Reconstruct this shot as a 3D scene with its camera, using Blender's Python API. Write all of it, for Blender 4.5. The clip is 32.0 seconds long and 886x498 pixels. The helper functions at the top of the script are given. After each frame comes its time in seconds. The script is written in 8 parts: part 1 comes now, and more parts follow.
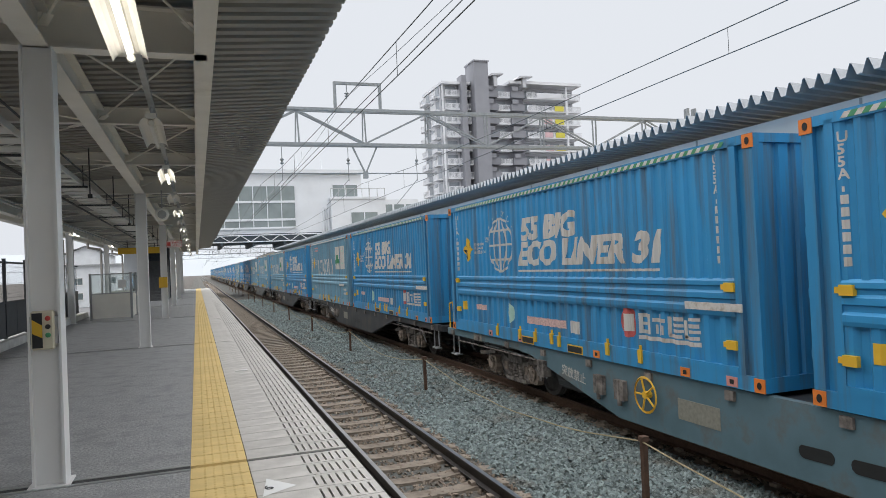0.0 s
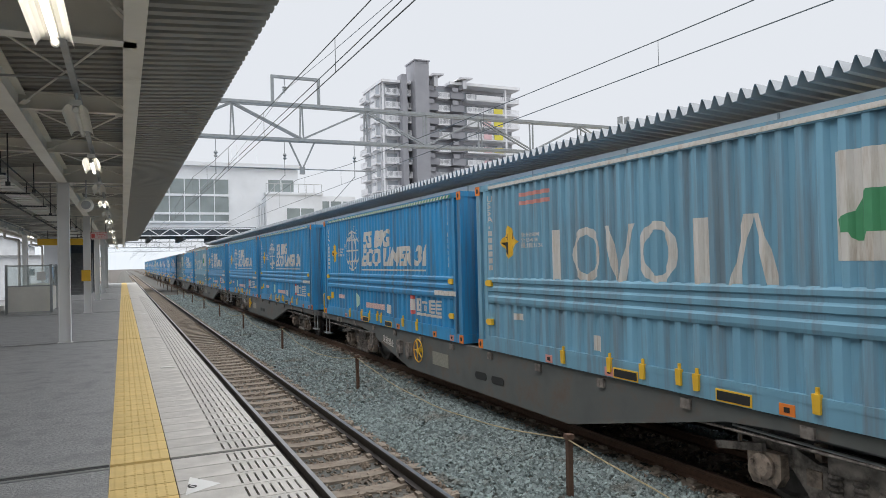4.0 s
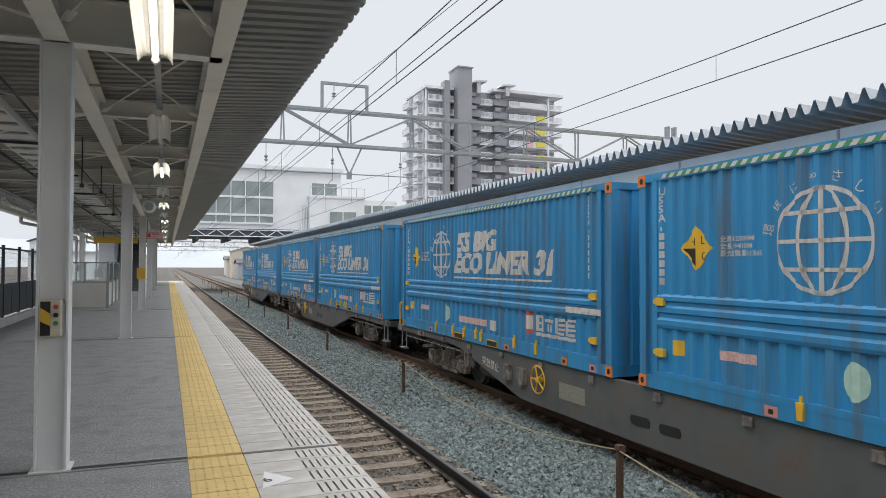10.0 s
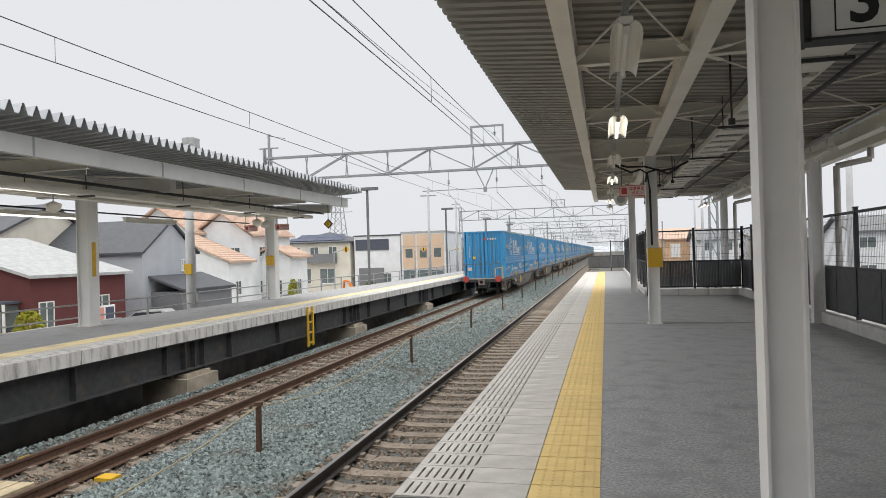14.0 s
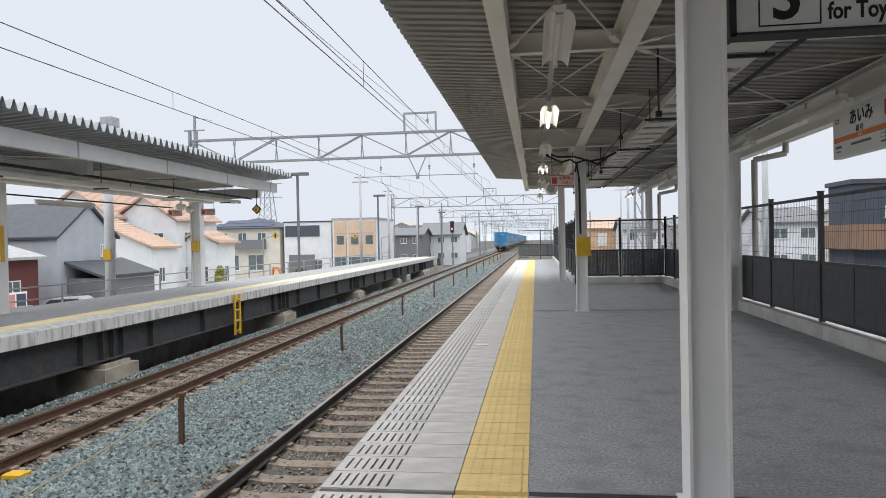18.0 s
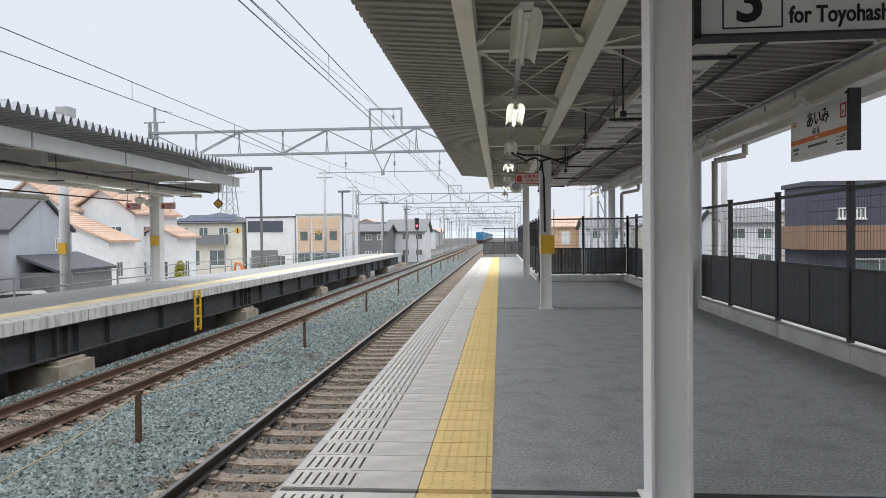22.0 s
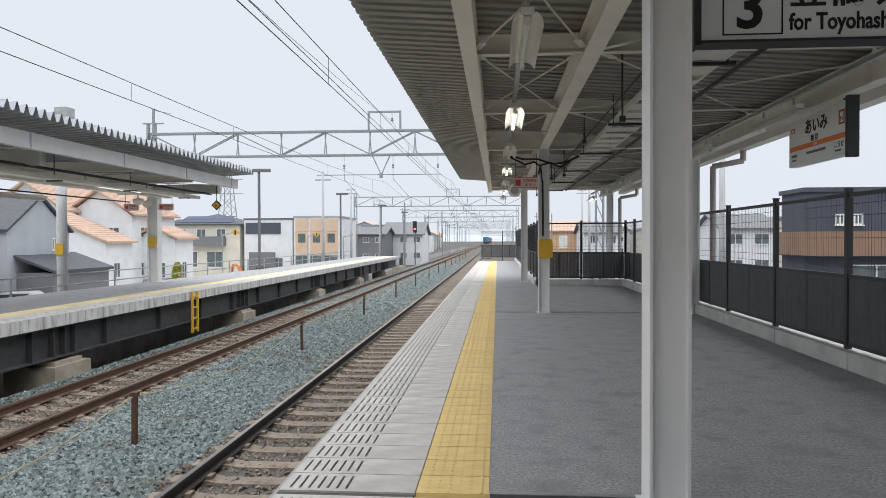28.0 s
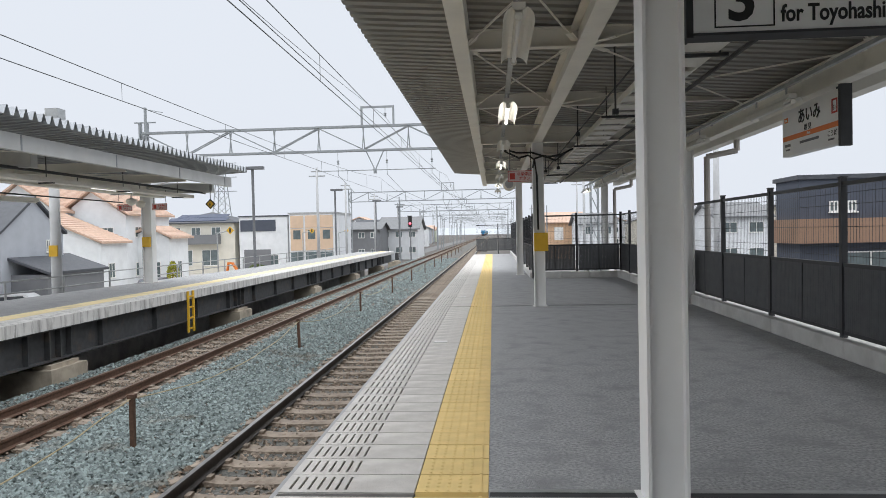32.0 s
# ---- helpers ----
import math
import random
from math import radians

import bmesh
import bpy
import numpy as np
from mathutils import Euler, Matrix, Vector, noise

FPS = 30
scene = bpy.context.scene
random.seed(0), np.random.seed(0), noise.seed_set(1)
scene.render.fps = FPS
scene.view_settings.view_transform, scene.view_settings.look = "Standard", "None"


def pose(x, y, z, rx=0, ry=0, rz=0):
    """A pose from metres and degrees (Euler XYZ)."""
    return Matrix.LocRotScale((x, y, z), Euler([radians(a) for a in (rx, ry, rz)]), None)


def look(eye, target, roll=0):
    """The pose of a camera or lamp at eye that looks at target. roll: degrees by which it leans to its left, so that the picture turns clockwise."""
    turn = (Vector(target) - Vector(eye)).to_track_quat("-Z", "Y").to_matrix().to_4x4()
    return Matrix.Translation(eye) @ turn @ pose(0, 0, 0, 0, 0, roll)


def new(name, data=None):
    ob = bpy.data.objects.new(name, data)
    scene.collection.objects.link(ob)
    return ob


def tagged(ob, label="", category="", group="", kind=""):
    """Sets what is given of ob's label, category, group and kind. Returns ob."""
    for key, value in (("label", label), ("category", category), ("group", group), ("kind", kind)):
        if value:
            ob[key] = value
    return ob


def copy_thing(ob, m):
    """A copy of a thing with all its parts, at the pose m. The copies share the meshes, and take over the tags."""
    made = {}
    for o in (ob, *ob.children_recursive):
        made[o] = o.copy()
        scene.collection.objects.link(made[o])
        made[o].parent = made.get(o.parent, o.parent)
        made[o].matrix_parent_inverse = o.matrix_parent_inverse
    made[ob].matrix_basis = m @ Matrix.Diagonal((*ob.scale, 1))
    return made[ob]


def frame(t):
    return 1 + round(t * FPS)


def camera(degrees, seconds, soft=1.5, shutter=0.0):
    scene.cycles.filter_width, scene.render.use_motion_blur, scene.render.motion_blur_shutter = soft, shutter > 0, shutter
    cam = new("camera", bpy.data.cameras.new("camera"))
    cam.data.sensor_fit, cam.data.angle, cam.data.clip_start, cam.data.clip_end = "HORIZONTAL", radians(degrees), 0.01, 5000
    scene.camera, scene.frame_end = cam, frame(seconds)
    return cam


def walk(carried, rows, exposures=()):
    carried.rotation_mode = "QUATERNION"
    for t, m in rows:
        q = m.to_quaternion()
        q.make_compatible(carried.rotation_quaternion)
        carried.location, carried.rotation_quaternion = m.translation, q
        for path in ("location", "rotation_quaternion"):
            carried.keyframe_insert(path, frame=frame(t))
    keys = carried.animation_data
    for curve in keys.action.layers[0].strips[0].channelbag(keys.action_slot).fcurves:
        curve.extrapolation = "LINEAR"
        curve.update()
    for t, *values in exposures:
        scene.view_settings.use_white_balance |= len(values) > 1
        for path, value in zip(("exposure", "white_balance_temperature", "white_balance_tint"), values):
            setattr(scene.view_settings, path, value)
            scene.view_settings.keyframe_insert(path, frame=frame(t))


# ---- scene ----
cam = camera(64.8, 32.0, soft=0.75, shutter=0.0)
# seconds, eye, heading clockwise from +y, tilt up, lean
PATH = [
    (0, (-1.119, 0.248, 1.491), 19.51, 1.09, -2.55),
    (0.5, (-1.122, 0.253, 1.483), 18.23, 1.16, -2.53),
    (1, (-1.130, 0.233, 1.486), 17.65, 1.21, -2.04),
    (1.5, (-1.130, 0.232, 1.486), 17.34, 1.24, -1.90),
    (2, (-1.111, 0.252, 1.482), 17.68, 1.22, -1.89),
    (2.5, (-1.101, 0.244, 1.483), 20.13, 0.83, -1.70),
    (3, (-1.099, 0.206, 1.488), 23.22, 0.78, -1.14),
    (3.5, (-1.102, 0.216, 1.478), 24.53, 0.84, -1.18),
    (5.5, (-1.238, 0.080, 1.540), 24.49, 0.89, -1.74),
    (6, (-1.369, 0.137, 1.526), 23.39, 0.94, -2.27),
    (6.5, (-1.419, 0.172, 1.521), 22.21, 0.98, -2.23),
    (7, (-1.432, 0.163, 1.522), 21.25, 1.01, -1.76),
    (7.5, (-1.427, 0.147, 1.519), 20.81, 1.01, -1.40),
    (8, (-1.420, 0.153, 1.521), 20.83, 1.04, -0.98),
    (8.5, (-1.403, 0.146, 1.524), 20.85, 1.06, -0.50),
    (9, (-1.396, 0.141, 1.521), 20.88, 1.11, -0.21),
    (9.5, (-1.393, 0.125, 1.526), 20.89, 1.12, -0.12),
    (10, (-1.382, 0.107, 1.526), 21.56, 1.36, 0.14),
    (10.5, (-1.388, 0.095, 1.526), 22.91, 1.51, 0.13),
    (11, (-1.403, 0.099, 1.520), 24.95, 1.56, -0.07),
    (11.5, (-1.388, 0.072, 1.518), 27.60, 1.54, -0.90),
    (11.8, (-1.371, 0.054, 1.506), 40.70, 1.90, -0.70),
    (12, (-1.348, 0.030, 1.491), 55.40, 1.80, -0.25),
    (12.1, (-1.336, 0.018, 1.484), 65.60, 1.50, -2.00),
    (12.2, (-1.328, 0.009, 1.479), 76.80, 1.20, -3.50),
    (12.3, (-1.320, 0.001, 1.473), 88.40, 0.90, -3.80),
    (12.4, (-1.312, -0.008, 1.468), 100.10, 0.70, -3.20),
    (12.5, (-1.304, -0.016, 1.463), 111.80, 0.60, -2.60),
    (12.6, (-1.296, -0.025, 1.458), 123.30, 0.80, -2.40),
    (12.7, (-1.288, -0.033, 1.452), 134.20, 1.10, -2.20),
    (12.8, (-1.278, -0.043, 1.446), 144.06, 1.33, -2.04),
    (13, (-1.273, -0.049, 1.443), 155.71, 0.94, -2.64),
    (13.5, (-1.290, -0.032, 1.440), 165.00, 0.40, -2.02),
    (14, (-1.289, 0.006, 1.444), 166.89, 0.41, -1.63),
    (14.5, (-1.302, -0.011, 1.439), 168.15, 0.44, -1.60),
    (16.5, (-1.275, -0.045, 1.441), 170.90, 0.37, -1.76),
    (17, (-1.286, -0.047, 1.448), 171.53, 0.02, -1.85),
    (17.5, (-1.283, -0.046, 1.444), 171.86, -0.33, -1.86),
    (18, (-1.282, -0.065, 1.445), 172.44, -0.76, -1.15),
    (18.5, (-1.279, -0.070, 1.442), 173.24, -0.74, -0.51),
    (19, (-1.280, -0.063, 1.449), 173.69, -0.73, -0.41),
    (19.5, (-1.274, -0.070, 1.439), 173.92, -0.82, -0.45),
    (20, (-1.281, -0.071, 1.451), 174.22, -0.99, -0.52),
    (20.5, (-1.284, -0.073, 1.445), 174.57, -1.01, -0.53),
    (21, (-1.270, -0.086, 1.441), 175.04, -1.07, -0.51),
    (21.5, (-1.277, -0.099, 1.450), 175.33, -1.09, -0.61),
    (22, (-1.274, -0.096, 1.443), 175.34, -1.05, -0.59),
    (22.5, (-1.287, -0.089, 1.449), 175.34, -1.03, -0.67),
    (23, (-1.288, -0.092, 1.457), 175.36, -1.07, -0.71),
    (23.5, (-1.283, -0.087, 1.446), 175.38, -0.99, -0.79),
    (24, (-1.278, -0.060, 1.454), 175.39, -0.99, -0.66),
    (24.5, (-1.265, -0.098, 1.449), 175.41, -0.95, -0.40),
    (25, (-1.262, -0.105, 1.448), 175.41, -0.94, -0.16),
    (25.5, (-1.259, -0.086, 1.450), 175.46, -0.92, -0.05),
    (27.5, (-1.269, -0.098, 1.452), 175.50, -0.84, -0.12),
    (28, (-1.265, -0.096, 1.446), 175.53, -0.79, -0.16),
    (28.5, (-1.287, -0.090, 1.449), 175.50, -0.79, -0.21),
    (29, (-1.262, -0.089, 1.445), 175.59, -0.80, -0.13),
    (29.5, (-1.266, -0.122, 1.448), 175.60, -1.10, -0.12),
    (30, (-1.269, -0.126, 1.449), 175.59, -1.31, -0.15),
    (30.5, (-1.260, -0.123, 1.460), 175.63, -1.36, -0.28),
    (31, (-1.262, -0.115, 1.466), 175.65, -1.33, -0.70),
    (31.5, (-1.270, -0.124, 1.470), 175.72, -1.29, -1.19),
    (32, (-1.268, -0.113, 1.475), 175.88, -1.31, -1.24),
]


def sight(eye, heading, tilt, lean):
    h, p = radians(heading), radians(tilt)
    way = Vector((math.sin(h) * math.cos(p), math.cos(h) * math.cos(p), math.sin(p)))
    return look(eye, Vector(eye) + way, lean)


walk(cam, [(t, sight(e, h, p, r)) for t, e, h, p, r in PATH],
     [(0, 0.0, 6500, 10), (11.4, 0.0, 6500, 10), (11.9, -0.2, 6500, 10), (12.3, -0.2, 6500, 10), (12.7, 0.0, 6600, 10), (13.0, -0.1, 7050, 10), (14.0, 0.0, 6700, 10), (16.5, 0.03, 6330, 10), (32, 0.03, 6330, 10)])

# ---- light: white overcast sky ----
world = bpy.data.worlds.new("overcast")
scene.world = world
world.use_nodes = True
wn = world.node_tree
sky = wn.nodes.new("ShaderNodeTexSky")
sky.sky_type = "NISHITA"
sky.sun_disc = False
sky.sun_elevation, sky.sun_rotation = radians(84), radians(14)
sky.dust_density = 6.0
hsv = wn.nodes.new("ShaderNodeHueSaturation")
hsv.inputs["Saturation"].default_value = 0.12
mixw = wn.nodes.new("ShaderNodeMix")
mixw.data_type = "RGBA"
mixw.inputs[0].default_value = 0.96
mixw.inputs[7].default_value = (7.95, 8.3, 8.85, 1)
bgw = wn.nodes["Background"]
wn.links.new(sky.outputs[0], hsv.inputs["Color"])
wn.links.new(hsv.outputs[0], mixw.inputs[6])
wn.links.new(mixw.outputs[2], bgw.inputs["Color"])
bgw.inputs["Strength"].default_value = 0.1
sun = new("sun", bpy.data.lights.new("sun", "SUN"))
sun.data.energy, sun.data.angle, sun.data.color = 3.7, radians(115), (1, 0.99, 0.98)
sun.matrix_world = look((1, 4, 40), (0, 0, 0))

# ---- materials ----
def material(name, base, rough=0.7, metal=0.0, scale=8.0, vary=0.12, bump=0.0, bscale=60.0, stain=None, stain_at=0.6,
             stain_scale=1.5, rnd=0.0, island=0.0, stretch=(1, 1, 1), spec=0.5, coords="Object"):
    """A surface with grain at two scales, stains of another colour, and a tint that differs from piece to piece."""
    m = bpy.data.materials.new(name)
    m.use_nodes = True
    nt = m.node_tree
    N, L = nt.nodes, nt.links
    bsdf = N["Principled BSDF"]
    bsdf.inputs["Roughness"].default_value = rough
    bsdf.inputs["Metallic"].default_value = metal
    bsdf.inputs["Specular IOR Level"].default_value = spec
    tc = N.new("ShaderNodeTexCoord")
    mp = N.new("ShaderNodeMapping")
    mp.inputs["Scale"].default_value = stretch
    L.new(tc.outputs[coords], mp.inputs[0])
    n1 = N.new("ShaderNodeTexNoise")
    n1.inputs["Scale"].default_value, n1.inputs["Detail"].default_value = scale, 6
    L.new(mp.outputs[0], n1.inputs["Vector"])
    ramp = N.new("ShaderNodeMapRange")
    ramp.inputs[1].default_value, ramp.inputs[2].default_value = 0.3, 0.7
    ramp.inputs[3].default_value, ramp.inputs[4].default_value = 1 - vary, 1 + vary
    L.new(n1.outputs["Fac"], ramp.inputs[0])
    mul = N.new("ShaderNodeMix")
    mul.data_type, mul.blend_type = "RGBA", "MULTIPLY"
    mul.inputs[0].default_value = 1
    mul.inputs[6].default_value = (*base, 1)
    L.new(ramp.outputs[0], mul.inputs[7])
    out = mul.outputs[2]
    if stain:
        n2 = N.new("ShaderNodeTexNoise")
        n2.inputs["Scale"].default_value, n2.inputs["Detail"].default_value = stain_scale, 8
        n2.inputs["Roughness"].default_value = 0.65
        L.new(mp.outputs[0], n2.inputs["Vector"])
        r2 = N.new("ShaderNodeMapRange")
        r2.inputs[1].default_value, r2.inputs[2].default_value = stain_at - 0.08, stain_at + 0.12
        L.new(n2.outputs["Fac"], r2.inputs[0])
        ms = N.new("ShaderNodeMix")
        ms.data_type = "RGBA"
        ms.inputs[7].default_value = (*stain, 1)
        L.new(r2.outputs[0], ms.inputs[0])
        L.new(out, ms.inputs[6])
        out = ms.outputs[2]
    for amount, node, socket in ((rnd, "ShaderNodeObjectInfo", "Random"), (island, "ShaderNodeNewGeometry", "Random Per Island")):
        if amount:
            oi = N.new(node)
            rr = N.new("ShaderNodeMapRange")
            rr.inputs[3].default_value, rr.inputs[4].default_value = 1 - amount, 1 + amount
            L.new(oi.outputs[socket], rr.inputs[0])
            mo = N.new("ShaderNodeMix")
            mo.data_type, mo.blend_type = "RGBA", "MULTIPLY"
            mo.inputs[0].default_value = 1
            L.new(out, mo.inputs[6])
            L.new(rr.outputs[0], mo.inputs[7])
            out = mo.outputs[2]
    L.new(out, bsdf.inputs["Base Color"])
    if bump:
        n3 = N.new("ShaderNodeTexNoise")
        n3.inputs["Scale"].default_value, n3.inputs["Detail"].default_value = bscale, 4
        L.new(mp.outputs[0], n3.inputs["Vector"])
        b = N.new("ShaderNodeBump")
        b.inputs["Strength"].default_value, b.inputs["Distance"].default_value = bump, 0.02
        L.new(n3.outputs["Fac"], b.inputs["Height"])
        L.new(b.outputs[0], bsdf.inputs["Normal"])
    return m


def glowing(name, colour, power):
    m = bpy.data.materials.new(name)
    m.use_nodes = True
    b = m.node_tree.nodes["Principled BSDF"]
    b.inputs["Base Color"].default_value = (*colour, 1)
    b.inputs["Emission Color"].default_value = (*colour, 1)
    b.inputs["Emission Strength"].default_value = power
    return m


M = {}
M["asphalt"] = material("asphalt", (0.37, 0.373, 0.375), 0.9, scale=45, vary=0.35, bump=0.7, bscale=180, stain=(0.28, 0.283, 0.286), stain_at=0.56, stain_scale=3.5)
M["slab"] = material("slab_concrete", (0.60, 0.575, 0.54), 0.85, scale=5, vary=0.10, bump=0.25, bscale=90, stain=(0.47, 0.445, 0.415), stain_at=0.58, stain_scale=1.6, rnd=0.05)
M["groove"] = material("groove_dark", (0.10, 0.095, 0.09), 0.9, vary=0.2)
M["yellow"] = material("tactile_yellow", (0.74, 0.545, 0.225), 0.75, scale=6, vary=0.09, bump=0.15, stain=(0.68, 0.50, 0.21), stain_at=0.62, rnd=0.04)
M["yellow_pale"] = material("tactile_faded", (0.78, 0.66, 0.37), 0.8, scale=6, vary=0.10, stain=(0.50, 0.44, 0.30), stain_at=0.58)
M["concrete"] = material("concrete", (0.40, 0.385, 0.36), 0.9, scale=2.5, vary=0.15, bump=0.3, bscale=40, stain=(0.24, 0.23, 0.215), stain_at=0.55, stain_scale=1.2)
M["fascia"] = material("weathered_edge_concrete", (0.57, 0.56, 0.54), 0.9, scale=4, vary=0.15, bump=0.3, stain=(0.22, 0.21, 0.20), stain_at=0.56, stain_scale=7, stretch=(1, 1, 0.22))
M["ballast"] = material("ballast_stone", (0.205, 0.245, 0.24), 0.95, scale=14, vary=0.25, bump=0.6, bscale=60, stain=(0.16, 0.13, 0.10), stain_at=0.64, stain_scale=1.1, island=0.45)
M["ballast_brown"] = material("ballast_stone_rusty", (0.265, 0.215, 0.17), 0.95, scale=14, vary=0.25, bump=0.6, bscale=60, stain=(0.17, 0.125, 0.09), stain_at=0.55, stain_scale=1.1, island=0.38)
M["ballast_bed"] = material("ballast_bed", (0.11, 0.11, 0.10), 0.95, scale=22, vary=0.5, bump=1.0, bscale=35, stain=(0.18, 0.14, 0.11), stain_at=0.6, stain_scale=0.9)
M["sleeper"] = material("sleeper_concrete", (0.27, 0.225, 0.18), 0.95, scale=6, vary=0.2, bump=0.3, rnd=0.12, stain=(0.15, 0.11, 0.08), stain_at=0.62, stain_scale=4)
M["rail_rust"] = material("rail_rust", (0.10, 0.055, 0.035), 0.85, scale=20, vary=0.25)
M["rail_top"] = material("rail_polished", (0.34, 0.33, 0.32), 0.28, metal=1.0, vary=0.1)
M["rail_top2"] = material("rail_worn", (0.20, 0.14, 0.11), 0.45, metal=0.6, vary=0.2)
M["steel_grey"] = material("painted_steel_grey", (0.82, 0.79, 0.715), 0.55, scale=2, vary=0.06, bump=0.03, stain=(0.62, 0.59, 0.51), stain_at=0.68, rnd=0.02)
M["column_paint"] = material("painted_column_grey", (0.80, 0.795, 0.78), 0.5, scale=2, vary=0.04, stain=(0.70, 0.69, 0.66), stain_at=0.68)
M["roof_under"] = material("roof_sheet_underside", (0.32, 0.31, 0.28), 0.5, scale=2, vary=0.08, stain=(0.26, 0.25, 0.22), stain_at=0.66)
M["roof_zinc"] = material("roof_sheet_zinc", (0.36, 0.38, 0.40), 0.4, metal=0.35, scale=3, vary=0.12, stain=(0.27, 0.28, 0.29), stain_at=0.6)
M["fence_black"] = material("fence_black_paint", (0.03, 0.031, 0.034), 0.5, vary=0.15)
M["galv"] = material("galvanised_steel", (0.42, 0.43, 0.43), 0.45, metal=0.6, vary=0.12)
M["gantry"] = material("gantry_steel", (0.30, 0.32, 0.33), 0.5, metal=0.3, vary=0.12)
M["wire"] = material("wire", (0.12, 0.13, 0.13), 0.5, metal=0.4, vary=0.1)
M["white"] = material("white_paint", (0.78, 0.77, 0.74), 0.5, vary=0.03)
M["lampshade"] = material("lamp_white_enamel", (0.74, 0.72, 0.66), 0.4, vary=0.04, stain=(0.60, 0.57, 0.5), stain_at=0.68)
M["tube"] = glowing("lit_tube", (1.0, 0.96, 0.88), 5.0)
M["tube_dim"] = glowing("lit_tube_dim", (1.0, 0.97, 0.92), 1.6)
M["dark"] = material("dark_steel", (0.035, 0.036, 0.038), 0.6, vary=0.2)
M["girder_dark"] = material("platform_girder", (0.045, 0.047, 0.05), 0.7, vary=0.25, stain=(0.09, 0.07, 0.055), stain_at=0.62, stain_scale=2.5)
M["underground"] = material("shaded_soil", (0.10, 0.09, 0.08), 1.0, vary=0.3, scale=4)
M["con_blue"] = material("container_blue", (0.028, 0.245, 0.49), 0.5, scale=1.6, vary=0.10, stain=(0.075, 0.145, 0.21), stain_at=0.56, stain_scale=5.5, stretch=(1, 1, 0.06), rnd=0.10)
M["con_pale"] = material("container_faded_blue", (0.15, 0.32, 0.43), 0.6, scale=1.6, vary=0.14, stain=(0.15, 0.21, 0.25), stain_at=0.55, stain_scale=6, stretch=(1, 1, 0.06), rnd=0.08)
M["con_white"] = material("container_white_lettering", (0.62, 0.60, 0.56), 0.6, scale=9, vary=0.14, stain=(0.40, 0.35, 0.29), stain_at=0.53, stain_scale=9, stretch=(1, 1, 0.12))
M["wagon"] = material("wagon_grey", (0.105, 0.11, 0.105), 0.7, scale=2, vary=0.15, stain=(0.12, 0.09, 0.07), stain_at=0.58, stain_scale=2)
M["wagon_blue"] = material("wagon_blue_grey", (0.10, 0.17, 0.20), 0.7, scale=2, vary=0.15, stain=(0.12, 0.10, 0.085), stain_at=0.6, stain_scale=2)
M["bogie"] = material("bogie_grime", (0.20, 0.175, 0.155), 0.9, scale=8, vary=0.4, stain=(0.035, 0.03, 0.027), stain_at=0.55, stain_scale=5)
M["safety_yellow"] = material("safety_yellow", (0.72, 0.43, 0.03), 0.55, vary=0.06)
M["orange"] = material("orange_paint", (0.72, 0.20, 0.03), 0.55, vary=0.08)
M["red"] = material("red_paint", (0.52, 0.06, 0.045), 0.55, vary=0.08)
M["pink"] = material("faded_red_paint", (0.60, 0.26, 0.22), 0.6, vary=0.08)
M["green"] = material("green_paint", (0.06, 0.26, 0.12), 0.6, vary=0.06)
M["black"] = material("black_paint", (0.015, 0.015, 0.015), 0.6, vary=0.1)
M["glass"] = material("window_glass", (0.055, 0.065, 0.075), 0.06, vary=0.1, spec=0.8)
M["sign_orange"] = material("sign_orange", (0.80, 0.22, 0.05), 0.5, vary=0.03)
M["sign_white"] = material("sign_white", (0.84, 0.84, 0.82), 0.45, vary=0.02)


# ---- mesh helpers ----
def box(bm, lo, hi):
    """An axis-aligned block between two corners."""
    (x0, y0, z0), (x1, y1, z1) = lo, hi
    v = [bm.verts.new(p) for p in ((x0, y0, z0), (x1, y0, z0), (x1, y1, z0), (x0, y1, z0),
                                   (x0, y0, z1), (x1, y0, z1), (x1, y1, z1), (x0, y1, z1))]
    for f in ((3, 2, 1, 0), (4, 5, 6, 7), (0, 1, 5, 4), (1, 2, 6, 5), (2, 3, 7, 6), (3, 0, 4, 7)):
        bm.faces.new([v[i] for i in f])


def bar(bm, a, b, r, n=6):
    """A round bar from a to b."""
    a, b = Vector(a), Vector(b)
    d = (b - a).normalized()
    s = d.cross((0, 0, 1)) if abs(d.z) < 0.95 else d.cross((1, 0, 0))
    s.normalize()
    u = d.cross(s)
    rings = []
    for p in (a, b):
        rings.append([bm.verts.new(p + (s * math.cos(k * math.tau / n) + u * math.sin(k * math.tau / n)) * r) for k in range(n)])
    for k in range(n):
        bm.faces.new((rings[0][k], rings[0][(k + 1) % n], rings[1][(k + 1) % n], rings[1][k]))
    bm.faces.new(rings[0][::-1])
    bm.faces.new(rings[1])


def tube(bm, pts, r, n=6):
    """One round bent bar through the points."""
    pts = [Vector(p) for p in pts]
    rings = []
    for i, p in enumerate(pts):
        d = (pts[min(i + 1, len(pts) - 1)] - pts[max(i - 1, 0)]).normalized()
        s = d.cross((0.31, 0.17, 0.93)).normalized()
        u = d.cross(s)
        rings.append([bm.verts.new(p + (s * math.cos(k * math.tau / n) + u * math.sin(k * math.tau / n)) * r) for k in range(n)])
    for a, b in zip(rings, rings[1:]):
        for k in range(n):
            bm.faces.new((a[k], a[(k + 1) % n], b[(k + 1) % n], b[k]))
    bm.faces.new(rings[0][::-1])
    bm.faces.new(rings[-1])


